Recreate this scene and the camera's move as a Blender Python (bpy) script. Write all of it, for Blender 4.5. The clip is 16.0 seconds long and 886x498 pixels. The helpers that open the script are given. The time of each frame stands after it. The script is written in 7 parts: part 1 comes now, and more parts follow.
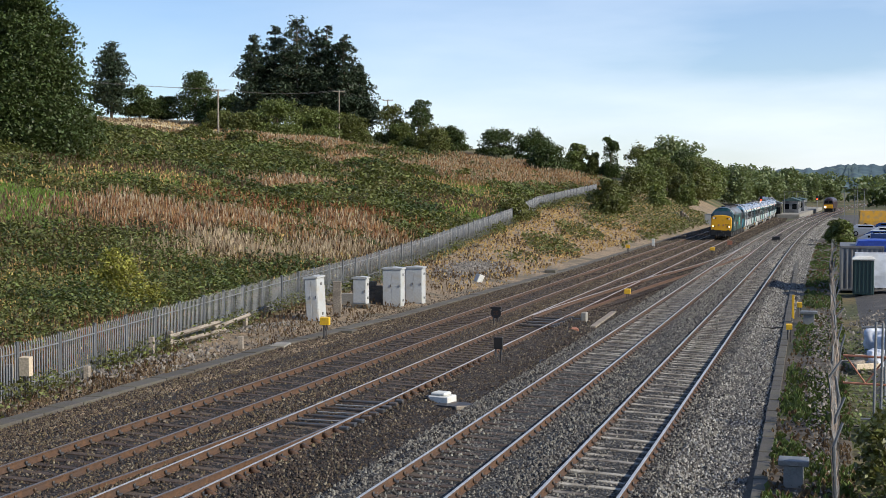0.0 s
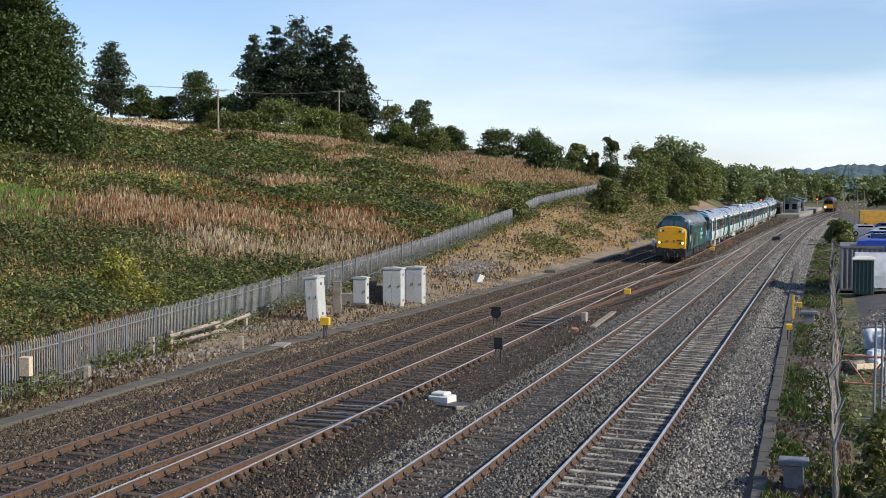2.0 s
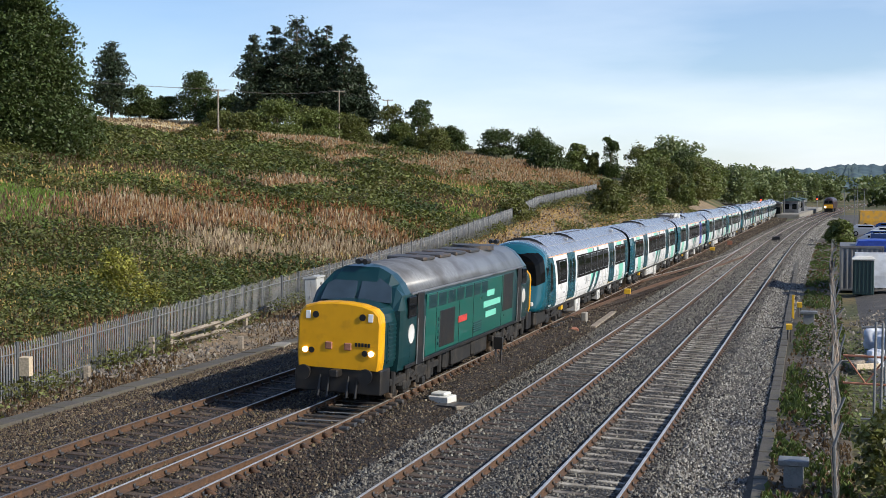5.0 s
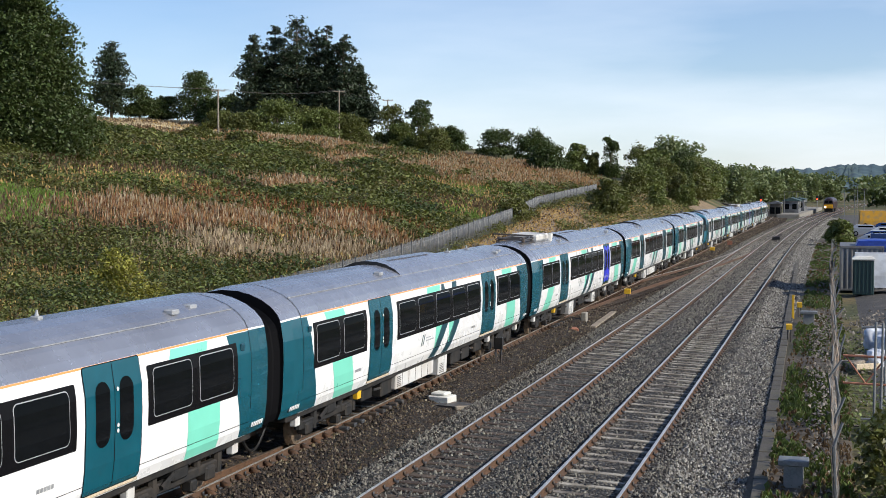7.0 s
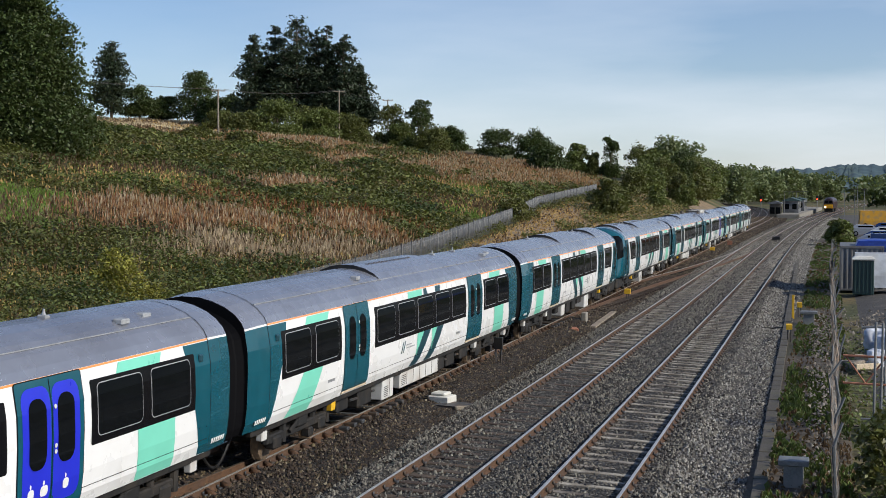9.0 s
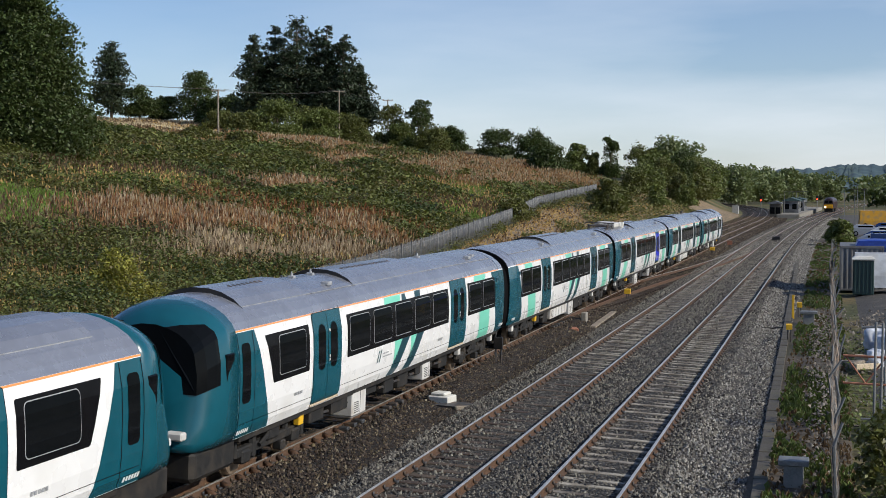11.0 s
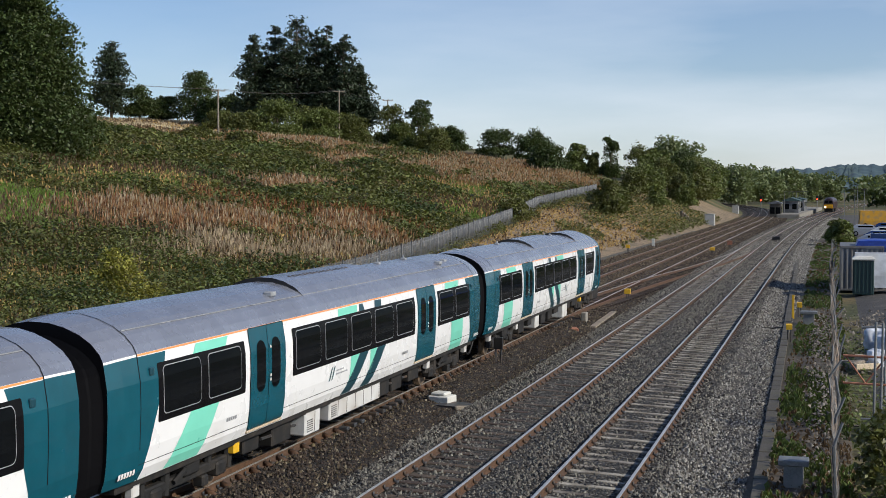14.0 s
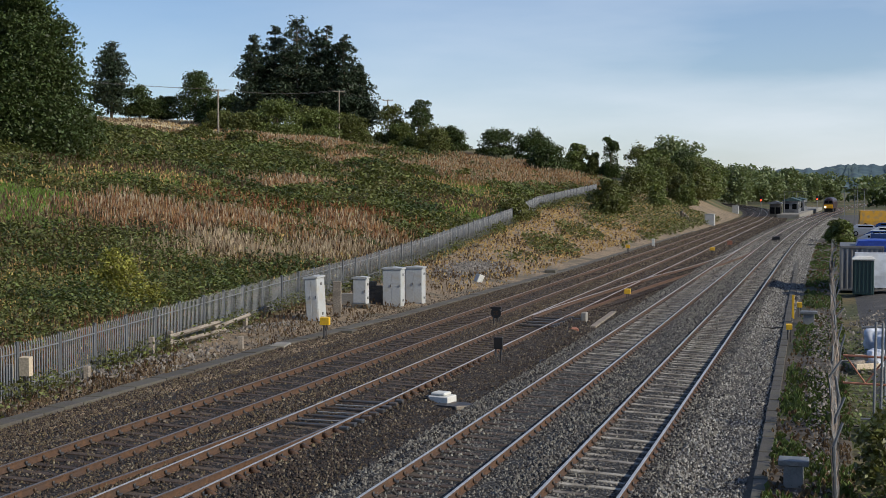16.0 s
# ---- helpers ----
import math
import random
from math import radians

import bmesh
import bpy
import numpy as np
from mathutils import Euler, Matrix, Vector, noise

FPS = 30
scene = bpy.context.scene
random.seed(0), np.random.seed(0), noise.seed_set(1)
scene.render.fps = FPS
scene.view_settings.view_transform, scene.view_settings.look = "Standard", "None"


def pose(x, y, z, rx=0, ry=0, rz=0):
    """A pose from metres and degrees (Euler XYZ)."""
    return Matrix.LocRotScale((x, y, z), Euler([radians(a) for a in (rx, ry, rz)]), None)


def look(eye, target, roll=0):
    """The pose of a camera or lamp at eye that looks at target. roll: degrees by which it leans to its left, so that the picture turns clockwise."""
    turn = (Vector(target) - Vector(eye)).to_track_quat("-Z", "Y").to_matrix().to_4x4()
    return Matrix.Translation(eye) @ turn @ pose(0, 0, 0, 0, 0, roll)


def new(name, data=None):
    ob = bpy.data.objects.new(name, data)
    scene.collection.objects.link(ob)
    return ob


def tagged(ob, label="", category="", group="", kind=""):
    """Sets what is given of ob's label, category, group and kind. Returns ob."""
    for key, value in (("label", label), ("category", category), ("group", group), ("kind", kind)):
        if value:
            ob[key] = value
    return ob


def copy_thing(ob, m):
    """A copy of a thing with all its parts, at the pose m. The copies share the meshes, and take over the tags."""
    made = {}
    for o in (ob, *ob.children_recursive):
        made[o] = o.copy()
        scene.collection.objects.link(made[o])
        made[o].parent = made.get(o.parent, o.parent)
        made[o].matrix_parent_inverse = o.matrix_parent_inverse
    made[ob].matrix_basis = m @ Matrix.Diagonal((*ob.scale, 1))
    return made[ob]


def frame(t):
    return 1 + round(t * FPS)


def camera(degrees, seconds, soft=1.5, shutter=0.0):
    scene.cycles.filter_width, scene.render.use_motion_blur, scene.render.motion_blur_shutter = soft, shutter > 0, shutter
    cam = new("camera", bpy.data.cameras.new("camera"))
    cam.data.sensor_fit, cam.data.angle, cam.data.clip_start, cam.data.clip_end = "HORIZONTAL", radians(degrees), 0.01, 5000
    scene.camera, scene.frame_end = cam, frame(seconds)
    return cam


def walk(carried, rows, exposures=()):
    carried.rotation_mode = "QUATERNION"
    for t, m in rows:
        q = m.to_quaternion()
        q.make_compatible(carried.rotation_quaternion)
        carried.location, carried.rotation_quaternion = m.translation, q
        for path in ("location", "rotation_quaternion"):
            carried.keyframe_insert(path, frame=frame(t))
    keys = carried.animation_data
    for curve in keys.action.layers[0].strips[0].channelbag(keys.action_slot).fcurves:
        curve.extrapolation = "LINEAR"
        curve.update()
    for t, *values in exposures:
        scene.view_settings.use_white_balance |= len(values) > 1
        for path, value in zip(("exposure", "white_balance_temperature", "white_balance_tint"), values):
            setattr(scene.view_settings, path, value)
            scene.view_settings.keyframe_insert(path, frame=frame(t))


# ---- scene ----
# camera on the parapet of a road bridge, still all through
cam = camera(36.94, 16.0, soft=0.6)
CAM = Matrix.Translation((0, 0, 5.83)) @ pose(0, 0, 0, 90 - 2.554, 0, 16.38)
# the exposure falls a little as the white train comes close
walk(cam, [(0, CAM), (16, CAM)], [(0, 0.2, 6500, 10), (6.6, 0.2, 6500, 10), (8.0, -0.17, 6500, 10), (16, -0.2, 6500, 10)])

# daylight: clear morning, sun from the right and behind the camera
SUN_TO = Vector((0.98, -0.17, 0.0)).normalized()
SUN_EL = 31.0
world = bpy.data.worlds.new("sky")
scene.world = world
world.use_nodes = True
wn, wl = world.node_tree.nodes, world.node_tree.links
sky = wn.new("ShaderNodeTexSky")
sky.sky_type, sky.sun_disc = "NISHITA", False
sky.sun_elevation = radians(SUN_EL)
sky.sun_rotation = math.atan2(SUN_TO.x, SUN_TO.y)
sky.altitude, sky.air_density, sky.dust_density, sky.ozone_density = 100, 1.0, 0.35, 3.0
# thin high cloud, spread over the whole sky
tc = wn.new("ShaderNodeTexCoord")
mp = wn.new("ShaderNodeMapping")
mp.inputs["Scale"].default_value = (1.2, 2.2, 7.0)
mp.inputs["Rotation"].default_value = (0.1, 0.0, 0.5)
cn = wn.new("ShaderNodeTexNoise")
cn.inputs["Scale"].default_value, cn.inputs["Detail"].default_value = 1.6, 7.0
cr = wn.new("ShaderNodeMapRange")
cr.inputs[1].default_value, cr.inputs[2].default_value = 0.36, 0.72
cr.inputs[3].default_value, cr.inputs[4].default_value = 0.1, 0.85
mx = wn.new("ShaderNodeMix")
mx.data_type = "RGBA"
mx.inputs[7].default_value = (9.0, 9.5, 10.3, 1)
wl.new(tc.outputs["Generated"], mp.inputs["Vector"])
wl.new(mp.outputs["Vector"], cn.inputs["Vector"])
wl.new(cn.outputs["Fac"], cr.inputs[0])
# the cirrus thins towards the zenith
sep = wn.new("ShaderNodeSeparateXYZ")
wl.new(tc.outputs["Generated"], sep.inputs[0])
zr = wn.new("ShaderNodeMapRange")
zr.inputs[1].default_value, zr.inputs[2].default_value = 0.08, 0.32
zr.inputs[3].default_value, zr.inputs[4].default_value = 1.0, 0.15
wl.new(sep.outputs["Z"], zr.inputs[0])
thin = wn.new("ShaderNodeMath")
thin.operation = "MULTIPLY"
wl.new(cr.outputs[0], thin.inputs[0])
wl.new(zr.outputs[0], thin.inputs[1])
er = wn.new("ShaderNodeMapRange")
er.inputs[1].default_value, er.inputs[2].default_value = -0.6, 0.05
er.inputs[3].default_value, er.inputs[4].default_value = 0.12, 1.0
wl.new(sep.outputs["X"], er.inputs[0])
east = wn.new("ShaderNodeMath")
east.operation = "MULTIPLY"
wl.new(thin.outputs[0], east.inputs[0])
wl.new(er.outputs[0], east.inputs[1])
wl.new(east.outputs[0], mx.inputs[0])
tint = wn.new("ShaderNodeMix")
tint.data_type, tint.blend_type = "RGBA", "MULTIPLY"
tint.inputs[0].default_value = 1.0
tint.inputs[7].default_value = (0.90, 0.97, 1.13, 1)
wl.new(sky.outputs[0], tint.inputs[6])
wl.new(tint.outputs[2], mx.inputs[6])
wl.new(mx.outputs[2], wn["Background"].inputs["Color"])
wn["Background"].inputs["Strength"].default_value = 0.117
sun = new("sun", bpy.data.lights.new("sun", "SUN"))
sun.data.energy, sun.data.angle, sun.data.color = 5.0, radians(0.55), (1.0, 0.935, 0.82)
sun.matrix_world = look((0, 0, 0), -Vector((SUN_TO.x * math.cos(radians(SUN_EL)), SUN_TO.y * math.cos(radians(SUN_EL)), math.sin(radians(SUN_EL)))))


# ---- materials ----
def ramp_set(node, stops):
    el = node.color_ramp.elements
    while len(el) < len(stops):
        el.new(0.5)
    for e, (p, c) in zip(el, stops):
        e.position, e.color = p, (*c, 1)


def material(name, col, rough=0.6, metal=0.0, scale=8.0, vary=0.25, bump=0.0, bscale=60.0, dirt=None, dscale=1.2, island=0.0, objvary=0.0, coat=0.0, cover=0.45):
    """A surface with fine grain, patches of dirt and relief, all in world metres."""
    m = bpy.data.materials.new(name)
    m.use_nodes = True
    n, l = m.node_tree.nodes, m.node_tree.links
    b = n["Principled BSDF"]
    co = n.new("ShaderNodeTexCoord")
    fine = n.new("ShaderNodeTexNoise")
    fine.inputs["Scale"].default_value, fine.inputs["Detail"].default_value = scale, 5.0
    l.new(co.outputs["Object"], fine.inputs["Vector"])
    rp = n.new("ShaderNodeValToRGB")
    lo, hi = [max(0, c * (1 - vary)) for c in col], [min(1, c * (1 + vary)) for c in col]
    ramp_set(rp, [(0.3, lo), (0.7, hi)])
    l.new(fine.outputs["Fac"], rp.inputs["Fac"])
    out = rp.outputs["Color"]
    if dirt:
        big = n.new("ShaderNodeTexNoise")
        big.inputs["Scale"].default_value, big.inputs["Detail"].default_value = dscale, 6.0
        l.new(co.outputs["Object"], big.inputs["Vector"])
        mr = n.new("ShaderNodeMapRange")
        mr.inputs[1].default_value, mr.inputs[2].default_value = cover, cover + 0.22
        l.new(big.outputs["Fac"], mr.inputs[0])
        mix = n.new("ShaderNodeMix")
        mix.data_type = "RGBA"
        mix.inputs[7].default_value = (*dirt, 1)
        l.new(mr.outputs[0], mix.inputs[0])
        l.new(out, mix.inputs[6])
        out = mix.outputs[2]
    if island or objvary:
        hs = n.new("ShaderNodeHueSaturation")
        src = n.new("ShaderNodeNewGeometry").outputs["Random Per Island"] if island else n.new("ShaderNodeObjectInfo").outputs["Random"]
        amount = island or objvary
        mr = n.new("ShaderNodeMapRange")
        mr.inputs[3].default_value, mr.inputs[4].default_value = 1 - amount, 1 + amount
        l.new(src, mr.inputs[0])
        l.new(mr.outputs[0], hs.inputs["Value"])
        mh = n.new("ShaderNodeMapRange")
        mh.inputs[3].default_value, mh.inputs[4].default_value = 0.5 - 0.04 * amount, 0.5 + 0.04 * amount
        l.new(src, mh.inputs[0])
        l.new(mh.outputs[0], hs.inputs["Hue"])
        l.new(out, hs.inputs["Color"])
        out = hs.outputs["Color"]
    l.new(out, b.inputs["Base Color"])
    b.inputs["Metallic"].default_value = metal
    rr = n.new("ShaderNodeMapRange")
    rr.inputs[3].default_value, rr.inputs[4].default_value = max(0.02, rough * 0.8), min(1, rough * 1.2)
    l.new(fine.outputs["Fac"], rr.inputs[0])
    l.new(rr.outputs[0], b.inputs["Roughness"])
    b.inputs["Coat Weight"].default_value = coat
    if bump:
        bn = n.new("ShaderNodeTexNoise")
        bn.inputs["Scale"].default_value, bn.inputs["Detail"].default_value = bscale, 4.0
        l.new(co.outputs["Object"], bn.inputs["Vector"])
        bp = n.new("ShaderNodeBump")
        bp.inputs["Strength"].default_value, bp.inputs["Distance"].default_value = min(1, bump), 0.02
        l.new(bn.outputs["Fac"], bp.inputs["Height"])
        l.new(bp.outputs["Normal"], b.inputs["Normal"])
    return m


def leaf_material(name, col, rough=0.55, vary=0.45, glow=0.25):
    m = material(name, col, rough, scale=1.5, vary=0.3, island=vary)
    n, l = m.node_tree.nodes, m.node_tree.links
    b = n["Principled BSDF"]
    tr = n.new("ShaderNodeBsdfTranslucent")
    tr.inputs["Color"].default_value = (col[0] * 1.3, col[1] * 1.3, col[2] * 0.8, 1)
    ms = n.new("ShaderNodeMixShader")
    ms.inputs[0].default_value = glow
    l.new(b.outputs[0], ms.inputs[1])
    l.new(tr.outputs[0], ms.inputs[2])
    l.new(ms.outputs[0], n["Material Output"].inputs["Surface"])
    return m


def ballast_material(name, stones, gap, scale):
    """Crushed stone: cells of uneven colour with real relief; gap darkens broad patches to paint the shade between
    stones.
    """
    m = bpy.data.materials.new(name)
    m.use_nodes = True
    n, l = m.node_tree.nodes, m.node_tree.links
    b = n["Principled BSDF"]
    co = n.new("ShaderNodeTexCoord")
    vo = n.new("ShaderNodeTexVoronoi")
    vo.inputs["Scale"].default_value = scale
    l.new(co.outputs["Object"], vo.inputs["Vector"])
    rp = n.new("ShaderNodeValToRGB")
    ramp_set(rp, [(0.0, stones[0]), (0.35, stones[1]), (0.7, stones[2]), (1.0, stones[3])])
    sep = n.new("ShaderNodeSeparateColor")
    l.new(vo.outputs["Color"], sep.inputs[0])
    l.new(sep.outputs[0], rp.inputs["Fac"])
    big = n.new("ShaderNodeTexNoise")
    big.inputs["Scale"].default_value, big.inputs["Detail"].default_value = 0.5, 6
    l.new(co.outputs["Object"], big.inputs["Vector"])
    mr = n.new("ShaderNodeMapRange")
    mr.inputs[1].default_value, mr.inputs[2].default_value, mr.inputs[3].default_value, mr.inputs[4].default_value = 0.35, 0.7, 0.0, 0.6
    l.new(big.outputs["Fac"], mr.inputs[0])
    mix = n.new("ShaderNodeMix")
    mix.data_type = "RGBA"
    mix.inputs[7].default_value = (*gap, 1)
    l.new(mr.outputs[0], mix.inputs[0])
    l.new(rp.outputs["Color"], mix.inputs[6])
    l.new(mix.outputs[2], b.inputs["Base Color"])
    b.inputs["Roughness"].default_value = 0.9
    bp = n.new("ShaderNodeBump")
    bp.invert = True
    bp.inputs["Strength"].default_value, bp.inputs["Distance"].default_value = 1.0, 0.05
    l.new(vo.outputs["Distance"], bp.inputs["Height"])
    l.new(bp.outputs["Normal"], b.inputs["Normal"])
    return m


M = {}
# bed colours are darkened to hold the shade between the loose stones
M["ballast_grey"] = ballast_material("ballast grey", [(0.004762, 0.004166, 0.003571), (0.02083, 0.01846, 0.01548), (0.05059, 0.04643, 0.03989), (0.1904, 0.1757, 0.1518)], (0.01309, 0.01131, 0.008928), 13)
M["ballast_brown"] = ballast_material("ballast brown", [(0.001421, 0.0009236, 0.0006394), (0.006395, 0.004121, 0.002487), (0.02131, 0.01393, 0.008668), (0.1137, 0.08242, 0.05542)], (0.005684, 0.003766, 0.002558), 13)
M["stone_grey"] = material("stone grey", (0.1164, 0.1063, 0.09113), 0.9, scale=30, vary=0.3, island=0.92)
M["stone_pale"] = material("stone pale", (0.1235, 0.09817, 0.07122), 0.9, scale=30, vary=0.3, island=0.7)
M["stone_grit"] = material("stone light grey", (0.24, 0.228, 0.204), 0.9, scale=30, vary=0.3, island=0.6)
M["stone_rust"] = material("oily rust-stained stone", (0.04, 0.026, 0.0165), 0.85, scale=30, vary=0.35, island=0.92)
M["stone_brown"] = material("stone brown", (0.06775, 0.04516, 0.02705), 0.9, scale=30, vary=0.3, island=0.92)
M["soil"] = material("soil", (0.085, 0.066, 0.046), 0.95, scale=3, vary=0.4, bump=0.8, bscale=12, dirt=(0.05, 0.055, 0.025), dscale=0.4)
M["rail_top"] = material("polished rail head", (0.6, 0.575, 0.53), 0.4, 0.6, scale=3, vary=0.15)
M["rail_dull"] = material("dull rail head", (0.30, 0.24, 0.19), 0.4, 0.8, scale=3, vary=0.2)
M["rail_side"] = material("rusty rail", (0.09, 0.04608, 0.02304), 0.85, scale=9, vary=0.35, bump=0.3, dirt=(0.072, 0.0432, 0.0288))
M["rust_bright"] = material("fresh rust", (0.135, 0.07, 0.047), 0.9, scale=7, vary=0.35)
M["sleeper_conc"] = material("concrete sleeper", (0.363, 0.3355, 0.2915), 0.9, scale=12, vary=0.25, bump=0.3, dirt=(0.13, 0.108, 0.085), dscale=1.6, objvary=0.35, cover=0.42)
M["sleeper_wood"] = material("tarred timber sleeper", (0.051, 0.036, 0.027), 0.9, scale=12, vary=0.4, bump=0.5, dirt=(0.078, 0.054, 0.039), dscale=2.0, objvary=0.3)
M["concrete"] = material("weathered concrete", (0.25, 0.235, 0.205), 0.92, scale=14, vary=0.2, bump=0.35, bscale=40, dirt=(0.2, 0.18, 0.14), dscale=0.8, objvary=0.12)
M["concrete_dark"] = material("stained concrete", (0.0884, 0.0782, 0.0646), 0.93, scale=14, vary=0.25, bump=0.35, dirt=(0.088, 0.08, 0.056), dscale=0.8, objvary=0.15)
M["galv"] = material("galvanised steel", (0.1896, 0.1988, 0.2032), 0.55, 0.35, scale=25, vary=0.18, dirt=(0.3, 0.29, 0.27), dscale=2.0)
M["galv_post"] = material("dull galvanised posts", (0.1, 0.107, 0.112), 0.6, 0.3, scale=25, vary=0.2)
M["steel_dark"] = material("dark grey steel", (0.07, 0.072, 0.075), 0.55, 0.5, scale=20, vary=0.3, dirt=(0.13, 0.09, 0.06), dscale=3)
M["black"] = material("black paint", (0.008, 0.008, 0.009), 0.5, scale=20, vary=0.3, dirt=(0.022, 0.018, 0.014), dscale=2.5)
M["cab_white"] = material("chipped light grey paint", (0.391, 0.3995, 0.391), 0.55, scale=10, vary=0.1, dirt=(0.38, 0.35, 0.29), dscale=2.2, cover=0.5)
M["box_white"] = material("white plastic", (0.6, 0.59, 0.54), 0.5, scale=10, vary=0.07, dirt=(0.45, 0.42, 0.36), dscale=3, cover=0.56)
M["yellow"] = material("yellow paint", (0.72, 0.42, 0.02), 0.5, scale=10, vary=0.1, dirt=(0.4, 0.24, 0.04), dscale=4, cover=0.56)
M["wood_grey"] = material("weathered grey timber", (0.27, 0.23, 0.18), 0.9, scale=18, vary=0.35, bump=0.5, dirt=(0.16, 0.13, 0.1), dscale=2)
M["wood_pale"] = material("pale sawn timber", (0.5, 0.41, 0.29), 0.85, scale=18, vary=0.25, bump=0.3)
M["brick_red"] = material("dusty red clay", (0.3, 0.13, 0.08), 0.9, scale=10, vary=0.3)
M["rubble"] = material("grey rubble", (0.162, 0.1418, 0.1188), 0.92, scale=10, vary=0.3, island=0.5)
# train
M["t_white"] = material("white coach paint", (0.80, 0.80, 0.79), 0.28, scale=2, vary=0.025, dirt=(0.7, 0.69, 0.66), dscale=0.7, cover=0.55, coat=0.3)
M["t_teal"] = material("dark teal paint", (0.005, 0.078, 0.11), 0.25, scale=2, vary=0.08, coat=0.3)
M["t_mint"] = material("mint green paint", (0.20, 0.66, 0.50), 0.3, scale=2, vary=0.04, coat=0.3)
M["t_navy"] = material("very dark teal paint", (0.012, 0.055, 0.075), 0.3, scale=2, vary=0.06, coat=0.2)
M["t_black"] = material("gloss black band", (0.006, 0.006, 0.007), 0.2, scale=4, vary=0.1)
M["t_roof"] = material("grey coach roof", (0.28, 0.2968, 0.343), 0.27, metal=0.45, scale=3, vary=0.06, dirt=(0.23, 0.24, 0.275), dscale=0.6)
M["t_orange"] = material("orange cantrail line", (0.80, 0.30, 0.09), 0.4, scale=4, vary=0.05)
M["t_blue"] = material("bright blue door vinyl", (0.02, 0.03, 0.55), 0.3, scale=3, vary=0.05)
M["t_glass"] = material("dark tinted glass", (0.005, 0.006, 0.007), 0.05, scale=2, vary=0.1)
M["t_rubber"] = material("black rubber", (0.004, 0.004, 0.005), 0.6, scale=20, vary=0.2)
for _g in ("t_glass", "t_black", "t_rubber"):
    M[_g].node_tree.nodes["Principled BSDF"].inputs["Specular IOR Level"].default_value = 0.1
M["t_under"] = material("dark underframe", (0.016, 0.0155, 0.015), 0.7, 0.2, scale=12, vary=0.4, dirt=(0.04, 0.033, 0.026), dscale=2.5)
M["t_case"] = material("light grey equipment case", (0.60, 0.60, 0.58), 0.5, scale=6, vary=0.08, dirt=(0.45, 0.42, 0.38), dscale=1.5)
M["t_cover"] = material("greyish cream cover", (0.588, 0.574, 0.532), 0.5, scale=6, vary=0.1, dirt=(0.25, 0.24, 0.22), dscale=1.5)
M["t_seal"] = material("grey seal", (0.3, 0.31, 0.32), 0.5)
M["wheel"] = material("wheel steel", (0.27, 0.2, 0.14), 0.5, 0.7, scale=9, vary=0.3)
M["l_green"] = material("dark blue green loco paint", (0.003, 0.032, 0.038), 0.3, scale=2, vary=0.1, dirt=(0.008, 0.035, 0.038), dscale=1.0, coat=0.3)
M["l_lite"] = material("lighter sea green panel", (0.006, 0.092, 0.072), 0.3, scale=2, vary=0.12, coat=0.3)
M["l_yellow"] = material("warning yellow paint", (0.70, 0.34, 0.004), 0.35, scale=3, vary=0.05, dirt=(0.52, 0.25, 0.01), dscale=2.2, cover=0.55)
M["l_roof"] = material("grey loco roof", (0.15, 0.16, 0.175), 0.42, scale=9, vary=0.2, dirt=(0.08, 0.08, 0.085), dscale=1.0)
M["l_red"] = material("red paint", (0.5, 0.05, 0.04), 0.4)


def lamp_glow(name, col, strength):
    m = bpy.data.materials.new(name)
    m.use_nodes = True
    b = m.node_tree.nodes["Principled BSDF"]
    b.inputs["Base Color"].default_value = (*col, 1)
    b.inputs["Emission Color"].default_value = (*col, 1)
    b.inputs["Emission Strength"].default_value = strength
    return m


M["lamp"] = lamp_glow("lit headlamp", (1.0, 0.85, 0.6), 2.5)
M["red_lamp"] = lamp_glow("red signal lamp", (1.0, 0.06, 0.02), 5.0)


# ---- mesh helpers ----
def to_object(name, bm, mat, parent=None, label="", smooth=False):
    me = bpy.data.meshes.new(name)
    bm.to_mesh(me)
    bm.free()
    mats = mat if isinstance(mat, (list, tuple)) else [mat]
    for k in mats:
        me.materials.append(k)
    if smooth:
        for p in me.polygons:
            p.use_smooth = True
    ob = new(name, me)
    if parent is not None:
        ob.parent = parent
    if label:
        tagged(ob, label)
    return ob


def part(name, bm, mat, parent, label="", smooth=False):
    return to_object(name, bm, mat, parent, label, smooth)


def thing(name, label, category, group="", at=None, kind=""):
    ob = new(name)
    ob.empty_display_size = 0.2
    tagged(ob, label, category, group, kind)
    if at is not None:
        ob.matrix_basis = at
    return ob


def box(bm, x0, x1, y0, y1, z0, z1, bevel=0.0, m=None, mi=0):
    r = bmesh.ops.create_cube(bm, size=1.0)
    for v in r["verts"]:
        v.co = Vector(((x0 + x1) / 2 + v.co.x * (x1 - x0), (y0 + y1) / 2 + v.co.y * (y1 - y0), (z0 + z1) / 2 + v.co.z * (z1 - z0)))
    faces = list({f for v in r["verts"] for f in v.link_faces})
    if bevel:
        e = list({e for v in r["verts"] for e in v.link_edges})
        rb = bmesh.ops.bevel(bm, geom=e, offset=bevel, segments=1, affect="EDGES")
        faces = list({f for v in rb["verts"] for f in v.link_faces})
    for f in faces:
        f.material_index = mi
    if m is not None:
        vs = list({v for f in faces for v in f.verts})
        bmesh.ops.transform(bm, matrix=m, verts=vs)
    return bm


